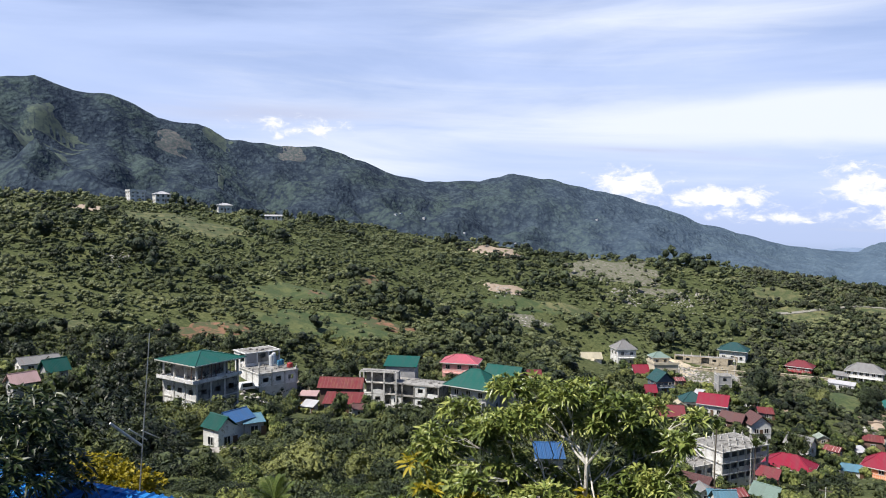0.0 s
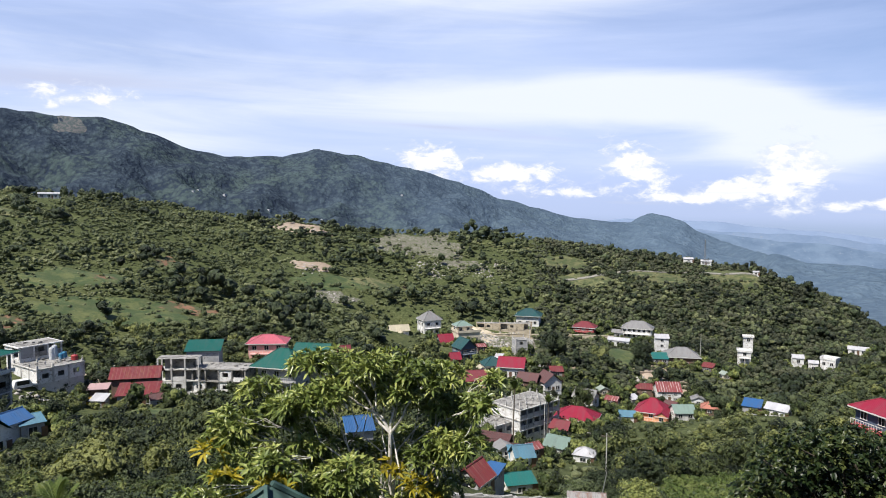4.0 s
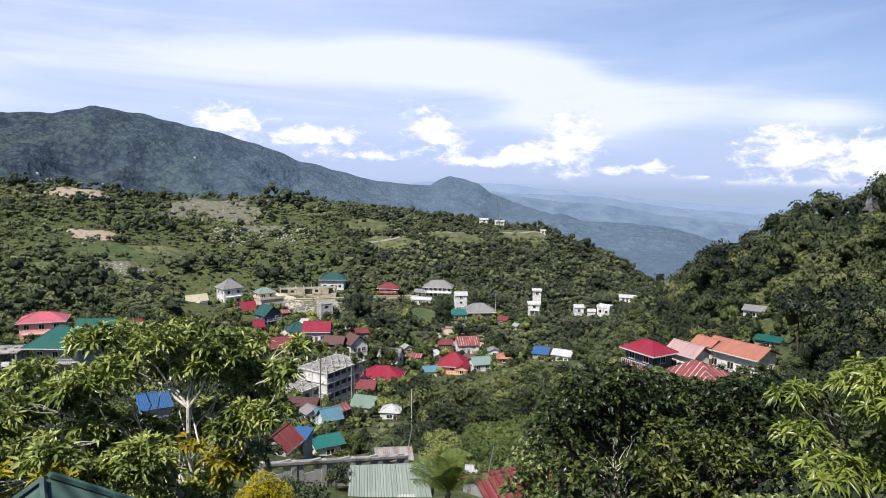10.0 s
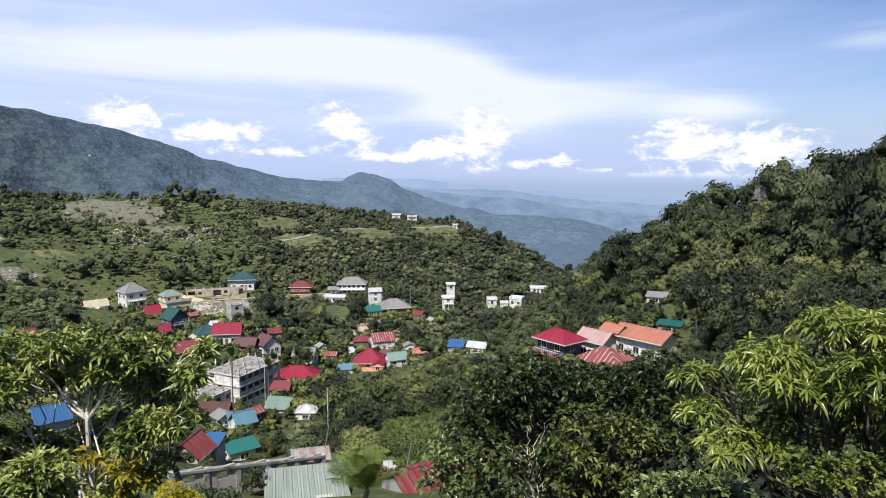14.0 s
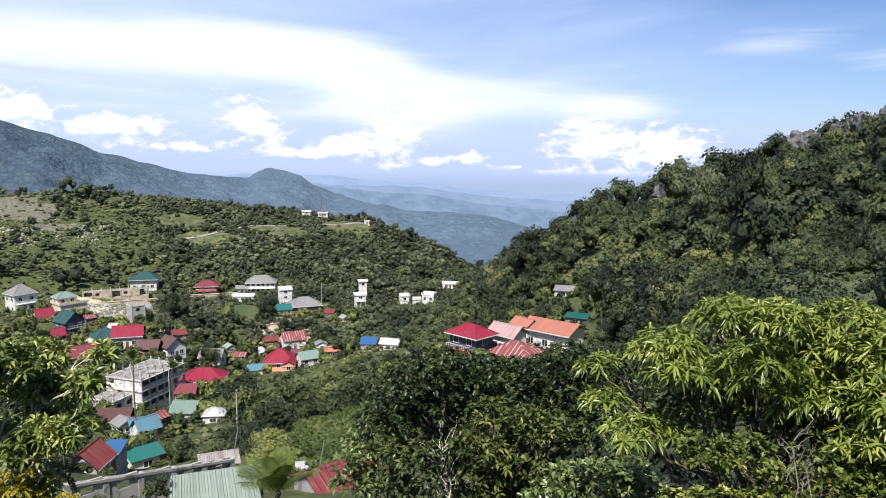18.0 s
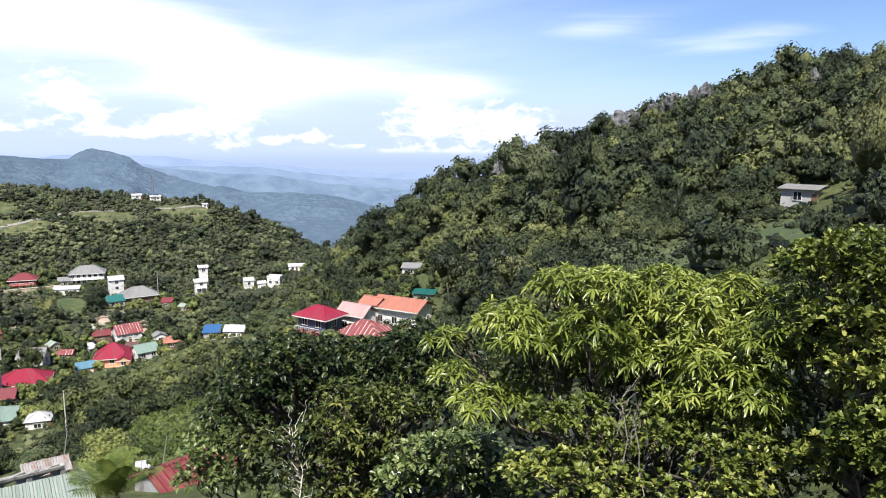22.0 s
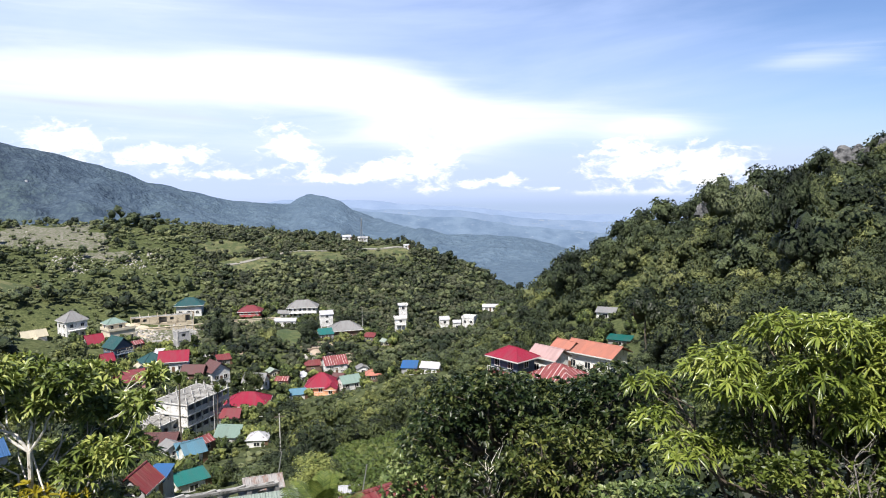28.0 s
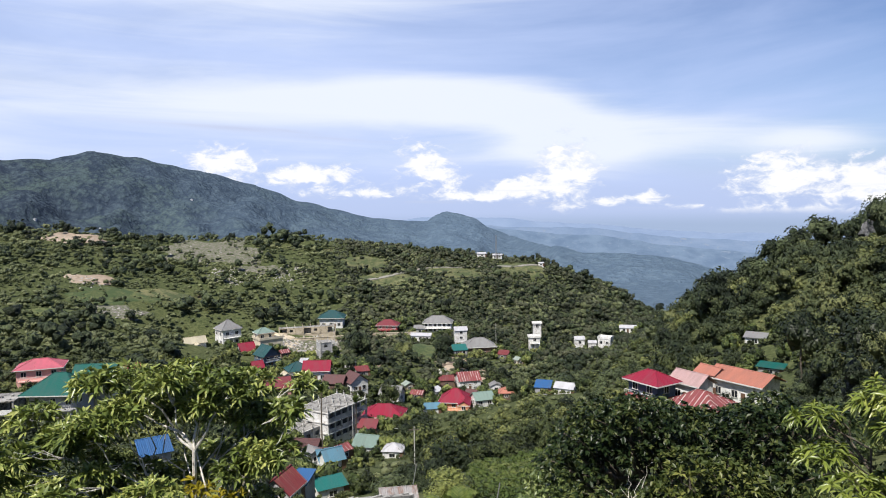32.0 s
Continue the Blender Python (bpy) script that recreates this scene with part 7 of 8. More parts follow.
def dead_branch(az, r, z, size, seed, label, thin=1.0, bark=BARK):
    foot = polar(az, r, z)
    t = thing("dead_branch", Matrix.Translation(foot), label, "branch")
    rng = random.Random(seed)
    part("stem", limb((0, 0, -1.2), (size * 0.1, 0, size * 0.35), 0.012 * thin, 0.008 * thin, seed), bark, t)
    for i in range(12):
        a = Vector((size * 0.1 * i / 9, 0, size * (-0.5 + 0.85 * i / 9)))
        e = a + Vector((rng.uniform(-0.5, 0.5), rng.uniform(-0.3, 0.15), rng.uniform(0.25, 0.7))) * size
        part("twig", limb(a, e, 0.006 * thin, 0.002 * thin, seed + i, 0.14, 5), bark, t)


dead_branch(8.6, 9.0, -4.3, 0.75, 3, "bare pale dead branch in front of dark leaves")
dead_branch(9.4, 8.8, -4.6, 0.6, 8, "bare grey twigs in front of dark leaves")
dead_branch(36.0, 4.9, -1.95, 0.26, 5, "tangle of dry grey vine in the mango", 0.5, DRY_BARK)
dead_branch(37.0, 4.9, -2.05, 0.22, 6, "dry brown twigs hanging in the mango", 0.5, DRY_BARK)


def palm(az, r, z, fronds, size, seed, label):
    top = polar(az, r, z)
    foot = Vector((top.x, top.y, ground_at(top.x, top.y) - 0.2))
    h = top.z - foot.z
    t = thing("palm", Matrix.Translation(foot), label, "palm")
    part("trunk", Mesh().tube([(0.05 * math.sin(i), 0.04 * math.cos(i), h * i / 8) for i in range(9)], [0.14 - 0.005 * i for i in range(9)], 8), DARK_BARK, t)
    rng = random.Random(seed)
    for k in range(fronds):
        a, lift = 2.4 * k + rng.uniform(-0.2, 0.2), rng.uniform(0.7, 1.45)
        d = Vector((math.cos(a) * math.cos(lift), math.sin(a) * math.cos(lift), math.sin(lift)))
        side = d.cross(Vector((0, 0, 1))).normalized()
        m = Mesh()
        pts = [Vector((0, 0, h)) + d * (size * s) + Vector((0, 0, -1)) * (size * 0.28 * s * s) for s in [i / 14 for i in range(15)]]
        m.tube(pts, [0.025 * (1 - i / 16) for i in range(15)], 4)
        for i in range(2, 15):
            step = (pts[i] - pts[i - 1]).normalized()
            ln = size * 0.34 * math.sin(math.pi * (0.12 + 0.8 * i / 15))
            for s in (-1, 1):
                for off in (0.0, 0.5):
                    p = pts[i - 1].lerp(pts[i], off)
                    e = p + (side * s * 0.8 + step * 0.75).normalized() * ln + Vector((0, 0, -ln * 0.35))
                    w = step * (0.008 * size)
                    c = p.lerp(e, 0.5) + Vector((0, 0, ln * 0.1))
                    m.face([p - w, p + w, c + w * 1.4, c - w * 1.4])
                    m.face([c - w * 1.4, c + w * 1.4, e])
        part("frond", m, PALM_LEAF, t)


palm(-4.8, 30, -14.7, 13, 2.5, 4, "short areca palm with arching yellow-green fronds")
palm(-50.8, 24, -9.6, 11, 1.3, 7, "small fan of palm fronds above the bushes")
palm(-12.6, 150, -44.0, 12, 2.4, 9, "coconut palm beside the concrete block")
palm(-15.4, 120, -33.0, 12, 2.2, 10, "coconut palm among the shacks")

# ---- roofs right below ----
b = thing("house", Matrix.Translation(polar(-35.8, 7.6, -7.72)) @ Matrix.Rotation(radians(81), 4, "Z"), "house under a dark green ribbed hip roof", "house")
part("wall", Mesh().box(-1.25, 1.25, -1.2, 1.2, -2.5, 3.3), CREAM_WALL, b)
windows_on(b, 2.5, 2.4, 1, 3.0)
roof(b, "hip", 2.5, 2.4, 3.3, 1.35, 0.35, DEEP_GREEN_ROOF, FRAME)
b = thing("house", Matrix.Translation((-8.3, 1.85, EYE - 6.15)) @ Matrix.Rotation(radians(16), 4, "Z"), "low house under a bright blue metal roof", "house")
part("wall", Mesh().box(-2.1, 2.1, -1.9, 1.9, -2.0, 2.4), GREY_WALL, b)
windows_on(b, 4.2, 3.8, 1, 2.4)
roof(b, "shed", 4.2, 3.8, 2.4, 0.5, 0.4, ROYAL_ROOF, FRAME, pieces=True)

house("nearroof", "shed under a faded mint green sheet roof", "shed", MINT_ROOF, CONCRETE, 1.25, 2, 1, 0.25, "x", True, (3,), False, None, rise=0.15, w=4.2, eave=-18.8, base=-21.2, dx=-0.1)
house("nearroof", "hut with grey and rusted sheet roof", "shed", PATCHED_ROOF, CONCRETE, 0.6, 4, 1, 0.15, "x", True, (0,), False, None, rise=0.3, w=2.3, dx=0.2, dy=7.6, eave=-19.85, base=-22.5)
house("nearredcorr", "long shed with corroded dark red sheet roof", "gable", CORRODED_ROOF, GREY_WALL, 0.8, 30, 1, 0.25, "x", True, (0, 1), False, None, rise=0.9, w=4.4, dx=0.6, dy=-0.6, eave=-19.0, base=-21.2)
house("nearredcorr", "hut under a bright white sheet roof", "shed", ZINC_ROOF, WHITE_WALL, 0.7, 0, 1, 0.15, "x", True, (), False, None, rise=0.3, w=1.2, dx=-1.6, dy=5.0, eave=-20.7, base=-22.8)

# block wall with openings
BLOCKWORK = surface("concrete_blocks", (0.22, 0.215, 0.20), (0.34, 0.33, 0.31), 0.8, 0.92, ((0.13, 0.125, 0.115), 0.5))
a, c = polar(-20.3, 40.0, -22.5), polar(-8.4, 44.0, -22.5)
run = (c - a).xy.length
m = Matrix.Translation(a) @ Matrix.Rotation(math.atan2(c.y - a.y, c.x - a.x), 4, "Z")
wall = thing("block_wall", m, "unplastered grey concrete block wall with window openings", "wall")
H0, H1 = 5.2, 3.5
n = 5
for i in range(n + 1):
    x = run * i / n
    part("column", Mesh().box(x - 0.16, x + 0.16, -0.16, 0.16, -1.5, H0 + (H1 - H0) * i / n + 0.02), BLOCKWORK, wall)
for i in range(n):
    x0, x1 = run * i / n + 0.16, run * (i + 1) / n - 0.16
    h = H0 + (H1 - H0) * (i + 0.5) / n
    k, w = (x0 + x1) / 2, 0.34
    p = Mesh().box(x0, x1, -0.08, 0.08, -1.5, h - 0.72).box(x0, x1, -0.08, 0.08, h - 0.30, h)
    p.box(x0, k - w, -0.08, 0.08, h - 0.72, h - 0.30).box(k + w, x1, -0.08, 0.08, h - 0.72, h - 0.30)
    part("wall_panel", p, BLOCKWORK, wall)
part("coping", Mesh().face([(0, -0.2, H0), (run, -0.2, H1), (run, 0.2, H1), (0, 0.2, H0)]).face([(0, -0.2, H0 - 0.15), (run, -0.2, H1 - 0.15), (run, -0.2, H1), (0, -0.2, H0)]), OLD_CONCRETE, wall)


# ---- poles, mast, antenna ----
def pole(az, r, top, label, lean=0.0, thick=0.09, arm=True, name="utility_pole"):
    p = polar(az, r, 0)
    z0 = ground_at(p.x, p.y)
    h = EYE + top - z0
    t = thing(name, Matrix.Translation((p.x, p.y, z0)) @ Matrix.Rotation(radians(-az), 4, "Z") @ Matrix.Rotation(radians(lean), 4, "Y"), label, "pole")
    part("shaft", Mesh().tube([(0, 0, -0.5), (0, 0, h)], [thick, thick * 0.7], 8), STEEL if not arm else CONCRETE, t)
    if arm:
        part("crossarm", Mesh().box(-0.7, 0.7, -0.05, 0.05, h - 0.5, h - 0.38), DARK_BARK, t)
    return t


pole(-7.9, 95, -31.5, "grey concrete utility pole among trees")
pole(-8.4, 52, -20.1, "leaning thin white pole in the garden", 10, 0.05, False)
pole(-1.5, 44, -18.3, "leaning thin white stake in the crops", 10, 0.05, False)
pole(6.6, 145, -41.5, "white utility pole by the trees")
pole(-1.0, 285, -52.0, "utility pole by the village road")
pole(-14.2, 270, -47.5, "utility pole at the road bend")
pole(-20.4, 60, -14.0, "thin steel pole between roofs", 0, 0.04, False)
pole(-12.9, 160, -44.5, "utility pole beside the concrete block")
mast = thing("radio_mast", Matrix.Translation((polar(-0.9, 425).x, polar(-0.9, 425).y, ground_at(*polar(-0.9, 425).xy))), "thin white lattice radio mast on the ridge", "mast")
hm = EYE + 425 * math.tan(radians(-3.2)) - mast.matrix_basis.translation.z
for s in ((-0.35, -0.3), (0.35, -0.3), (0, 0.4)):
    part("leg", Mesh().tube([(s[0] * 2, s[1] * 2, -1), (s[0] * 0.4, s[1] * 0.4, hm)], [0.12, 0.08], 5), STEEL, mast)
for i in range(8):
    z = hm * i / 8
    k = 2 - 1.6 * i / 8
    part("brace", Mesh().tube([(-0.35 * k, -0.3 * k, z), (0.35 * k * 0.9, -0.3 * k * 0.9, z + hm / 8)], [0.06, 0.06], 4), STEEL, mast)
# television antenna on its pole
p0, p1 = polar(-62.7, 10.5, -4.6), polar(-61.1, 10.5, -1.53)
ant = thing("antenna", Matrix.Translation(p0), "tall thin television antenna pole with white bars", "antenna")
part("mast", Mesh().tube([(0, 0, -1.6), tuple(p1 - p0)], [0.013, 0.007], 6), STEEL, ant)
for s, e, k in (((-63.9, 10.4, -2.72), (-61.7, 10.6, -3.14), 0.02), ((-62.6, 10.4, -2.83), (-61.3, 10.7, -3.1), 0.009), ((-61.7, 10.4, -2.87), (-60.4, 10.8, -3.12), 0.009)):
    part("bar", Mesh().tube([tuple(polar(*s) - p0), tuple(polar(*e) - p0)], [k, k], 6), FRAME, ant)


# ---- vehicles ----
def car(key, dx, dy, turn, paint, label, long=4.2, high=1.5):
    m = facing(key, turn, dx, dy)
    m.translation.z = ground_at(m.translation.x, m.translation.y)
    c = thing("car", m, label, "car")
    L, W = long / 2, 0.85
    body = Mesh()
    side = [(-L, 0.35), (L, 0.35), (L, 0.75), (L * 0.55, 0.9), (L * 0.3, high), (-L * 0.85, high), (-L, 0.9)]
    k = len(side)
    body.face([(x, -W, z) for x, z in side]).face([(x, W, z) for x, z in side][::-1])
    for i in range(k):
        (x0, z0), (x1, z1) = side[i], side[(i + 1) % k]
        body.face([(x1, -W, z1), (x0, -W, z0), (x0, W, z0), (x1, W, z1)])
    part("body", body, paint, c)
    for s in (-1, 1):
        part("side_window", Mesh().box(-L * 0.75, L * 0.28, s * W - 0.02, s * W + 0.02, 0.95, high - 0.12), GLASS, c)
        for x in (-L * 0.62, L * 0.62):
            ring = [(x + 0.3 * math.cos(a), s * (W - 0.02), 0.3 + 0.3 * math.sin(a)) for a in [2 * math.pi * i / 12 for i in range(12)]]
            w = part("wheel", Mesh().tube([(x, s * (W - 0.15), 0.3), (x, s * (W + 0.03), 0.3)], [0.3, 0.3], 12), GLASS, c)
            part("rim", Mesh().tube([(x, s * (W + 0.02), 0.3), (x, s * (W + 0.05), 0.3)], [0.17, 0.17], 10), STEEL, w)
    return c


WHITE_CAR = plain("white_car_paint", (0.75, 0.75, 0.74), 0.3)
YELLOW_CAR = plain("yellow_car_paint", (0.62, 0.40, 0.03), 0.35)
car("grey38", 1.0, -6.0, 10, WHITE_CAR, "white car parked before the grey-roofed house")
car("flatw", 8.6, 0.5, 8, WHITE_CAR, "white van parked beside the workshop", 4.8, 1.95)
car("flatw", 10.0, -6.5, -12, WHITE_CAR, "white car parked on the yard", 4.3)
car("flatw", 12.6, -7.5, -8, YELLOW_CAR, "yellow utility vehicle on the yard", 4.0, 1.7)
car("flatw", 0.5, -7.0, 20, WHITE_CAR, "white van behind the apartment block", 4.6, 1.9)


# ---- rocks ----
def rock_mesh(seed, sub=2):
    bm = bmesh.new()
    bmesh.ops.create_icosphere(bm, subdivisions=sub, radius=1.0)
    rng = random.Random(seed)
    off = Vector((rng.uniform(0, 50), rng.uniform(0, 50), rng.uniform(0, 50)))
    for v in bm.verts:
        n1, n2 = noise.noise(v.co * 1.3 + off), noise.noise(v.co * 3.4 + off)
        n3 = noise.noise(v.co * 7.5 + off)
        v.co *= 1 + 0.5 * n1 + 0.42 * n2 + 0.22 * n3
        v.co.z = v.co.z * 0.85 + 0.1 * round(v.co.z * 4) / 4
    me = bpy.data.meshes.new("rock_outcrop")
    bm.to_mesh(me)
    bm.free()
    me.materials.append(ROCK)
    return me


ROCKS = [rock_mesh(k, 3) for k in range(5)]


def outcrop(az, r, size, k, label, tall=1.2, lift=0.8):
    p = polar(az, r)
    ob = new("rock_outcrop", ROCKS[k % 5])
    ob.matrix_basis = Matrix.LocRotScale((p.x, p.y, ground_at(p.x, p.y) + size * tall * lift), Euler((0.25 * math.sin(k), 0.2 * math.cos(k), 1.7 * k)), (size, size * 0.8, size * tall))
    return tagged(ob, label, "rock", "rocks on the hill crest")


for k, (az, r, size, tall) in enumerate([(35.2, 240, 3.2, 2.0), (36.0, 243, 2.6, 1.9), (34.6, 236, 2.4, 1.7), (37.6, 243, 2.0, 2.6), (38.3, 243, 1.8, 3.0), (39.0, 242, 2.2, 2.9), (39.7, 242, 1.7, 2.7), (40.4, 241, 2.2, 2.6),
                                         (41.2, 240, 2.5, 2.4), (42.2, 239, 2.2, 2.2), (43.3, 238, 1.8, 2.2), (29.6, 222, 3.0, 1.8), (48.5, 205, 2.4, 2.4), (26.2, 236, 2.6, 1.8), (46.5, 238, 1.8, 2.2)]):
    outcrop(az, r, size * 1.15, k, ("jagged grey limestone outcrop on the wooded crest", "weathered limestone crag among the trees")[k % 2], tall * 0.62)


def rubble(name, spots, n, size, mat, label, seed):
    """Loose stones strewn over the slope."""
    rng = np.random.default_rng(seed)
    bm = bmesh.new()
    bmesh.ops.create_icosphere(bm, subdivisions=1, radius=1.0)
    base = np.array([v.co[:] for v in bm.verts])
    tris = np.array([[v.index for v in f.verts] for f in bm.faces])
    bm.free()
    V, F = [], []
    for az, el, wide, deep in spots:
        c = hit(az, el, 90)
        a0 = -radians(az)
        for i in range(n):
            lx, ly = rng.normal() * wide / 2.6, rng.normal() * deep / 2.6
            x, y = c.x + lx * math.cos(a0) - ly * math.sin(a0), c.y + lx * math.sin(a0) + ly * math.cos(a0)
            s = size * rng.uniform(0.35, 1.3)
            v = base * (1 + 0.35 * rng.normal(size=(len(base), 1)).clip(-1, 1)) * (s * rng.uniform(0.7, 1.3), s, s * rng.uniform(0.5, 1.0))
            F.append(tris + len(V) * len(base))
            V.append(v + (x, y, ground_at(x, y) + s * 0.2))
    tagged(new(name, raw_mesh(name, np.concatenate(V), np.concatenate(F), mat)), label, "rocks", kind="stuff")


PALE_STONE = surface("pale_stones", (0.22, 0.205, 0.185), (0.40, 0.38, 0.35), 0.5, 0.9)
rubble("hillside_rocks", [(-32.0, -5.8, 10, 10), (-31.8, -2.9, 16, 10), (-24.3, -4.6, 22, 22), (-22.5, -5.6, 16, 14), (-18.4, -6.2, 16, 12), (-30.2, -8.2, 12, 9), (-61.5, -3.2, 14, 12), (-60.0, -2.2, 10, 10), (-16.6, -5.8, 10, 8), (-22, -6.4, 10, 6)],
       60, 0.55, PALE_STONE, "pale limestone boulders strewn over the scrub", 4)
rubble("building_rubble", [(-13.5, -18.8, 6, 5), (-14.2, -18.2, 5, 5), (-12.6, -18.5, 5, 4), (-16.7, -11.8, 10, 8), (-17.9, -11.4, 8, 6), (-15.3, -11.3, 9, 6), (-16.2, -12.6, 9, 7), (-17.0, -11.6, 10, 8), (-15.6, -12.2, 8, 8), (-13.6, -11.6, 8, 6), (-54.2, -17.9, 3, 4), (-51.6, -14.4, 5, 4), (-60.8, -12.1, 12, 3), (-46.9, -12.7, 8, 4), (-12.4, -18.6, 6, 4), (-3.4, -14.2, 8, 5), (-18.6, -11.4, 8, 6), (-14.6, -12.6, 10, 8), (-11.6, -12.2, 8, 6), (-13.2, -18.2, 6, 5), (-10.4, -16.6, 6, 5), (-5.2, -14.4, 8, 5), (-49.6, -13.2, 8, 4), (-41.6, -14.6, 8, 4), (-57.0, -14.4, 5, 4)],
       46, 0.6, PALE_STONE, "broken concrete and pale building rubble", 6)


# ---- road and terraces ----
def road(az_el, width, mat, label, name="road", r0=150.0):
    pts = [hit(a, e, r0) for a, e in az_el]
    fine = []
    for p, q in zip(pts, pts[1:]):
        n = max(2, int((q - p).length / 3))
        fine += [p.lerp(q, i / n) for i in range(n)]
    fine.append(pts[-1])
    m = Mesh()
    for p, q in zip(fine, fine[1:]):
        d = (q - p).xy.normalized()
        s = Vector((-d.y, d.x)) * width / 2
        c = []
        for o, sg in ((p, -1), (q, -1), (q, 1), (p, 1)):
            x, y = o.x + s.x * sg, o.y + s.y * sg
            c.append((x, y, max(ground_at(o.x, o.y), ground_at(x, y)) + 0.35))
        m.face(c[::-1])
        m.face([c[0], c[1], (c[1][0], c[1][1], c[1][2] - 2.2), (c[0][0], c[0][1], c[0][2] - 2.2)][::-1])
        m.face([c[3], c[2], (c[2][0], c[2][1], c[2][2] - 2.2), (c[3][0], c[3][1], c[3][2] - 2.2)])
    tagged(part(name, m, mat), label, "road", kind="structure")


road([(-12.1, -6.85), (-11.2, -6.7), (-7.4, -6.05), (-4.0, -5.85), (-1.3, -5.8), (1.4, -5.75), (2.7, -5.8)], 3.0, PALE_ROAD, "pale road cut along the ridge", r0=250)
road([(-5.8, -13.6), (-4.4, -13.5), (-1.6, -13.0), (0.0, -12.7)], 4.0, PALE_EARTH, "pale village road past the houses", r0=200)
road([(-10.6, -11.8), (-10.5, -12.9), (-10.7, -13.9)], 1.2, PALE_EARTH, "narrow pale footpath up the grass", "footpath", r0=200)


def terrace(az0, az1, r, z0, z1, label):
    a, c = polar(az0, r, z0), polar(az1, r, z0)
    run = (c - a).xy.length
    t = thing("retaining_wall", Matrix.Translation(a) @ Matrix.Rotation(math.atan2(c.y - a.y, c.x - a.x), 4, "Z"), label, "wall")
    n = max(2, int(run / 3.0))
    rng = random.Random(3)
    for i in range(n):
        part("wall_panel", Mesh().box(run * i / n + 0.03, run * (i + 1) / n - 0.03, 0, 0.5 + rng.uniform(0, 0.08), -2.5, z1 - z0 + rng.uniform(-0.15, 0.1)), TERRACE_WALL, t)
    part("coping", Mesh().box(0, run, -0.15, 0.7, z1 - z0 + 0.1, z1 - z0 + 0.25), TERRACE_WALL, t)


terrace(-18.8, -13.4, 293, -59.4, -57.4, "long beige masonry retaining wall below the road")
terrace(-18.2, -13.6, 272, -64.2, -62.6, "lower beige stone terrace wall")
terrace(-11.8, -7.5, 300, -60.4, -58.2, "stone wall along the village road")


# ---- single trees that stand out on the hill ----
def hill_tree(az, r, top, low, wide, mat, label, seed, leaf=0.045, n=2600, lobes=12, core=0.5):
    """A tall tree on the hill: its crown reaches from the rise low to the rise top, in degrees."""
    p = polar(az, r)
    z0 = ground_at(p.x, p.y)
    zt, zb = EYE + r * math.tan(radians(top)), EYE + r * math.tan(radians(low))
    half, rad = (zt - zb) / 2, r * math.tan(radians(wide)) / 2
    t = thing("tree", Matrix.Translation((p.x, p.y, z0)), label, "tree")
    part("trunk", limb((0, 0, -0.6), (0, 0, max(zb + half * 1.2 - z0, 1.5)), 0.22, 0.1, seed, 0.03), DARK_BARK, t)
    co, no, fa = crown_template(seed, n, leaf, 1.0, lobes)
    co = co * (rad, rad, half * 1.15)
    co[:, 2] += zb + half * 0.75 - z0
    me = raw_mesh("crown", co, fa, mat)
    round_off(me, no)
    tagged(part("crown", me, mat, t), kind="stuff")


FEATHER = foliage("feathery_leaves", (0.030, 0.042, 0.020), (0.085, 0.105, 0.050), (0.17, 0.19, 0.10), 0.12, 0.5, 0.1)
hill_tree(27.0, 190, -0.2, -4.6, 3.6, FEATHER, "feathery light green tree on the crest", 401, 0.05, 1700, 14)
hill_tree(29.2, 175, -0.9, -7.0, 3.6, FEATHER, "tall feathery grey-green tree with open crown", 402, 0.05, 1900, 14)
hill_tree(32.0, 150, 1.2, -6.5, 3.4, HILL_DARK, "tall dark bamboo-like tree on the slope", 403, 0.045, 3000, 18)
hill_tree(33.6, 146, -0.5, -7.5, 3.0, HILL_GREEN, "tall green tree beside the bamboo", 404, 0.045, 2600, 16)
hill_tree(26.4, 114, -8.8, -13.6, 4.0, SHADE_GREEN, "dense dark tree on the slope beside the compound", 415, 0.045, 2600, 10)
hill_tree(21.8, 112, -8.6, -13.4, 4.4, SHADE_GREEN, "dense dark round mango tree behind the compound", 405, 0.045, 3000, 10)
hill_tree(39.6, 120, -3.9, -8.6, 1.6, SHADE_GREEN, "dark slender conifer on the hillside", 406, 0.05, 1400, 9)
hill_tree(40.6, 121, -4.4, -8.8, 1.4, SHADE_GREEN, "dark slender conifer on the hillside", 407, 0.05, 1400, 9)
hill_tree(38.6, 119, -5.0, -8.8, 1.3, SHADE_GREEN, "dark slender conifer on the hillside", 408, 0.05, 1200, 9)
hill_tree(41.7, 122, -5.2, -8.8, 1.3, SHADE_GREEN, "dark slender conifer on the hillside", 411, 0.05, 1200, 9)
hill_tree(36.5, 135, -2.6, -8.4, 2.6, HILL_LIGHT, "yellow-green tree in the hill forest", 409, 0.05, 1900, 12)
BAMBOO = foliage("bamboo_leaves", (0.040, 0.046, 0.016), (0.088, 0.102, 0.034), (0.20, 0.205, 0.085), 0.2, 0.5, 0.1)
hill_tree(53.4, 86, 4.4, -5.6, 5.6, BAMBOO, "great olive bamboo clump with drooping plumes", 410, 0.034, 4600, 18, 0.5)
hill_tree(58.2, 80, 5.6, -5.0, 5.5, HILL_DARK, "tall dark tree with bamboo plumes", 412, 0.038, 4200, 18)
hill_tree(49.8, 200, 6.2, 2.4, 2.6, HILL_DARK, "rounded tree on the hill crest", 413, 0.05, 1700, 10)
hill_tree(45.7, 225, 5.3, 2.6, 2.4, HILL_DARK, "wind-bent tree on the hill crest", 414, 0.05, 1500, 10)

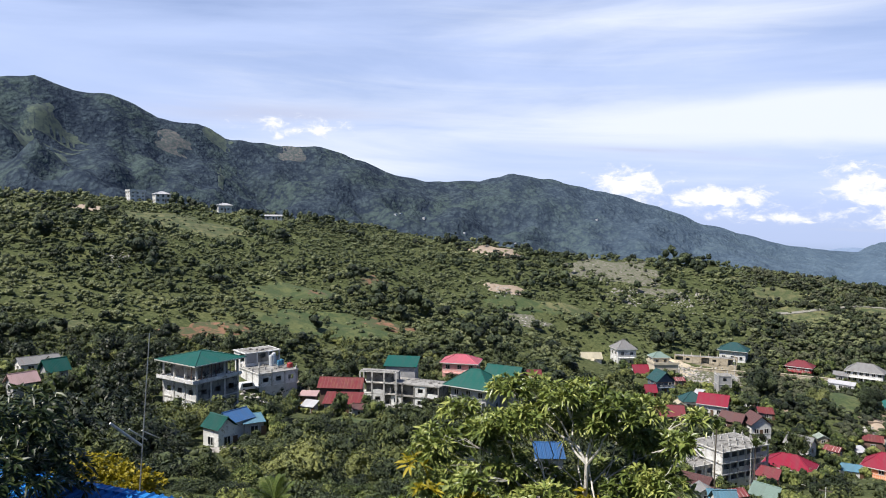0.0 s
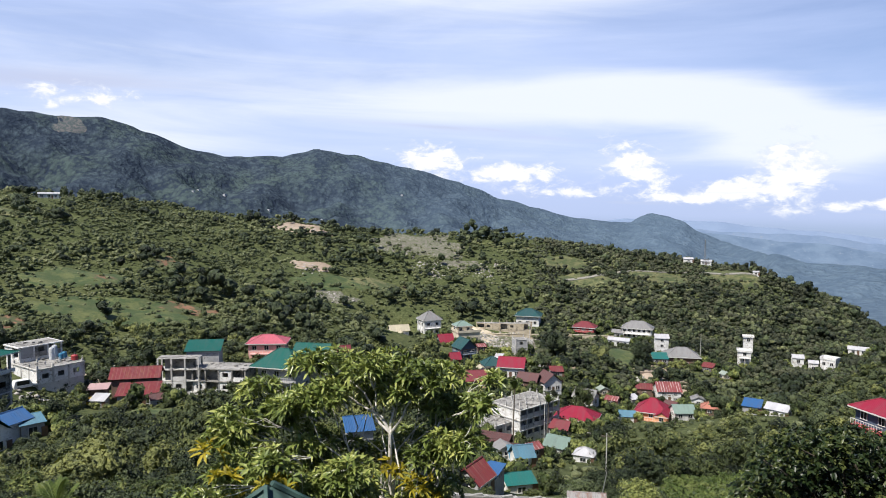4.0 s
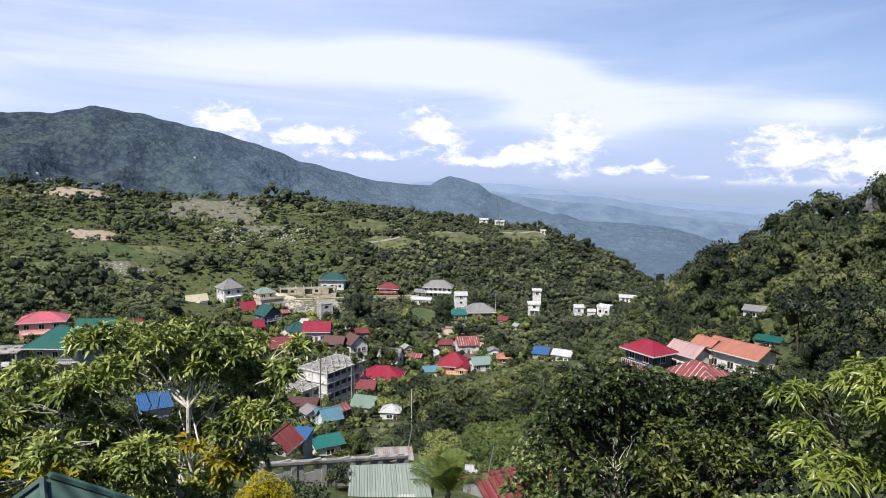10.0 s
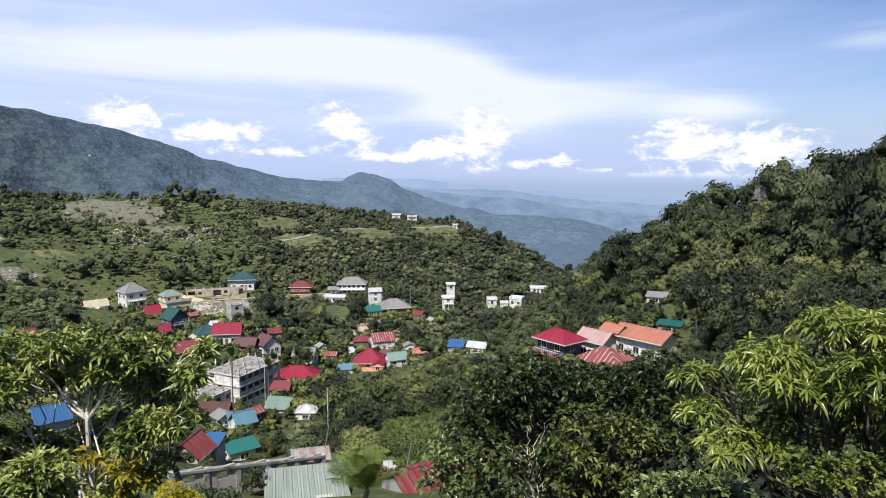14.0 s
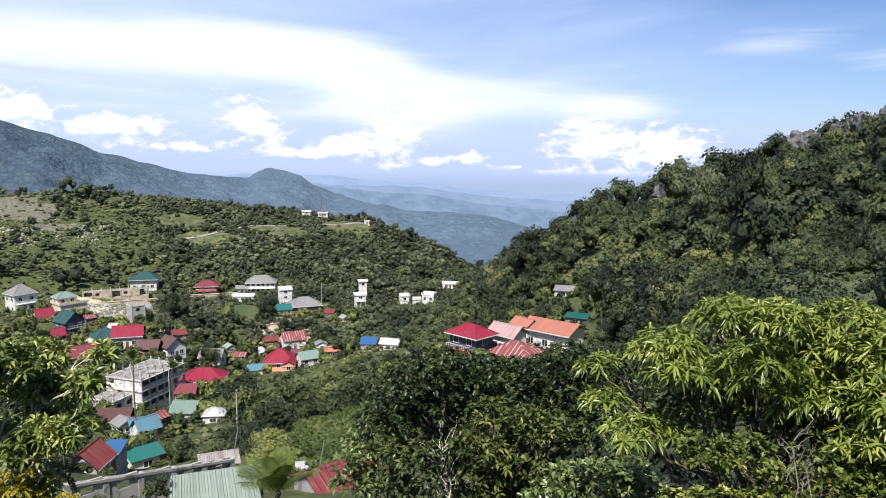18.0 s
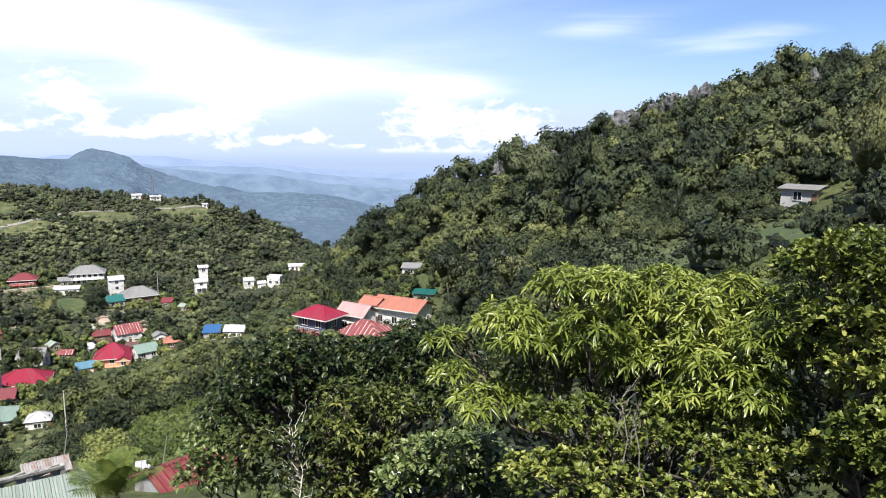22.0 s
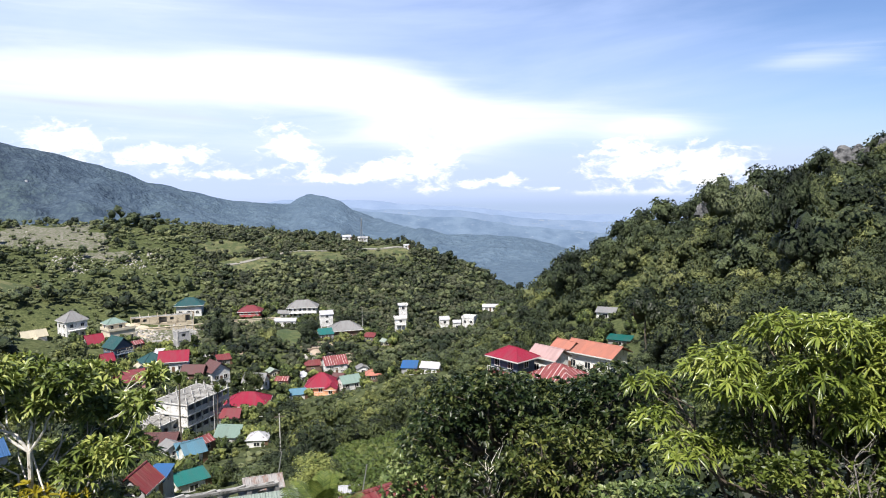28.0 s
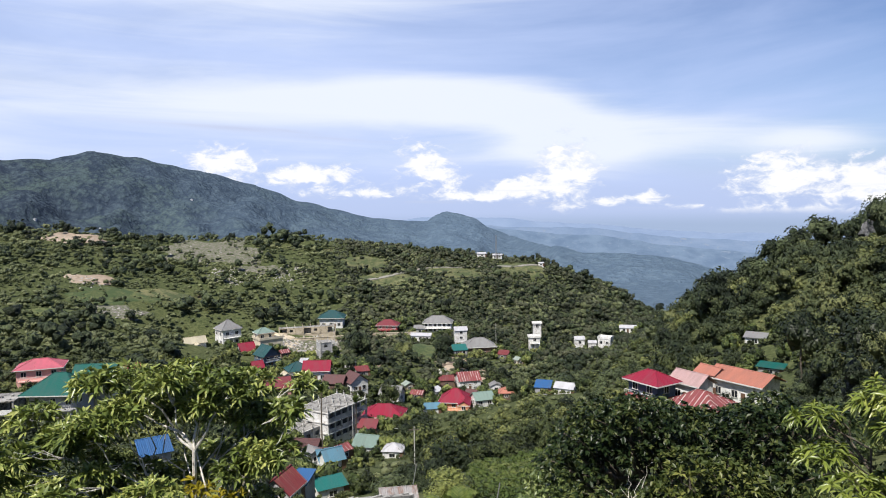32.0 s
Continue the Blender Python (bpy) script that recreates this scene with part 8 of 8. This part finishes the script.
for k, (az, r, top, low, wide, mat) in enumerate([(-12.1, 262, -10.7, -13.5, 2.3, HILL_DARK), (-9.9, 206, -14.7, -17.3, 2.2, TOWN_GREEN), (-7.6, 150, -17.2, -20.6, 3.4, HILL_DARK), (-2.7, 172, -16.9, -19.6, 3.4, TOWN_GREEN),
                                                  (-5.2, 262, -11.2, -13.1, 2.2, HILL_DARK), (-1.2, 236, -13.9, -16.3, 2.4, TOWN_GREEN), (2.3, 168, -15.5, -18.9, 4.6, TOWN_GREEN), (5.0, 158, -16.2, -19.4, 3.6, HILL_DARK),
                                                  (-22.2, 238, -11.3, -13.6, 2.8, TOWN_GREEN), (-25.6, 225, -11.8, -14.6, 3.0, HILL_DARK), (-8.6, 262, -11.6, -13.4, 2.0, HILL_LIGHT), (-13.2, 226, -12.6, -14.0, 1.8, HILL_DARK),
                                                  (0.6, 205, -14.9, -17.2, 2.8, HILL_DARK), (8.4, 176, -13.6, -17.0, 3.4, HILL_DARK), (-38.4, 150, -15.6, -19.0, 3.0, TOWN_GREEN), (-49.4, 140, -17.0, -20.4, 3.6, HILL_DARK), (-60.5, 120, -15.0, -20.0, 4.2, HILL_DARK)]):
    hill_tree(az, r, top, low, wide, mat, ("broad tree standing between the houses", "dark leafy tree beside the houses")[mat is HILL_DARK], 430 + k, 0.055, 1300, 9)

# ---- far town on its bare hill ----
rng = np.random.default_rng(77)
town = Mesh()
# white walls dulled and blued in the colour for the haze before them
FAR_WALL = surface("hazed_house_walls", (0.30, 0.31, 0.34), (0.40, 0.41, 0.43), 0.05, 0.9)
for i in range(9, 26):
    q = polar(rng.normal(-38.5, 1.0) if i < 16 else rng.uniform(-36, -12), rng.normal(1900, 60) if i < 16 else rng.uniform(1300, 2100))
    k, h = rng.uniform(2, 4), rng.uniform(3, 5)
    z = ground_at(q.x, q.y)
    town.box(q.x - k, q.x + k, q.y - k, q.y + k, z - 2, z + h)
tagged(part("far_village", town, FAR_WALL), "tiny white houses of far villages on the distant hills", "village", kind="stuff")


# ---- bushes and trees that the houses stand in ----
def nestle():
    rng = np.random.default_rng(91)
    X, Y, R = [[], []], [[], []], [[], []]
    bare = ("gbc", "unfin", "green3", "flatw", "bluesm", "pink", "tealhip", "comppink", "comporg", "rusty4", "h1", "cream12", "cream9", "bw", "teal13", "redh30", "crest_a", "crest_b", "crest_c", "wA", "wB", "wC", "wD", "site_top", "site_low", "compred", "nearroof", "nearredcorr", "treeblue", "shack2")
    spots = [(p["at"].x, p["at"].y, p["w"] / 2) for p in LOTS.values()]
    for key, p in LOTS.items():
        if key in bare or p["r"] < 60:
            continue
        high, half, a = max(p["eave"] - p["base"], 1.2), p["w"] / 2, radians(p["az"])
        jobs = [(rng.uniform(-half - 1, half + 1), -half * 0.9 - rng.uniform(0.5, 3.0), rng.uniform(0.5, 1.05) * min(high, 3.4) / 1.3, 0) for _ in range(int(p["w"] * 1.6))]
        jobs += [(s * (half + rng.uniform(0.6, 2.4)), rng.uniform(-half * 1.3, half), rng.uniform(1.2, 3.0), 1) for s in (-1, 1, -1, 1, -1, 1)]
        jobs += [(rng.uniform(-half, half), half + rng.uniform(1.5, 4), rng.uniform(1.4, 3.0), 1) for _ in range(3)]
        for u, v, rad, kind in jobs:
            x, y = p["at"].x + u * math.cos(a) + v * math.sin(a), p["at"].y - u * math.sin(a) + v * math.cos(a)
            clash, foot = False, ground_at(x, y) - EYE
            for q in LOTS.values():
                if q is p:
                    continue
                far = math.hypot(x, y)
                side = abs(math.atan2(x, y) - radians(q["az"])) * far
                over = foot + rad * 1.3 > (q["base"] + 0.75 * (q["eave"] - q["base"])) / q["r"] * far
                if math.hypot(x - q["at"].x, y - q["at"].y) < q["w"] * 0.55 + rad * 0.5 or (side < q["w"] / 2 + rad * 0.5 and far < q["r"] and far > q["r"] - 25 and over):
                    clash = True
                    break
            if not clash:
                X[kind].append(x), Y[kind].append(y), R[kind].append(rad)
    tpl = [crown_template(610 + k, 80, 0.12, 0.85, 6, 0.85) for k in range(6)]
    stand("house_hedges", np.array(X[0]), np.array(Y[0]), np.array(R[0]), tpl, TOWN_GREEN, "bushes growing up against the house walls", "shrubs", seed=5)
    stand("yard_trees", np.array(X[1]), np.array(Y[1]), np.array(R[1]), tpl, NEAR_GREEN, "leafy yard trees beside the houses", "trees", 1.2, seed=6)


nestle()
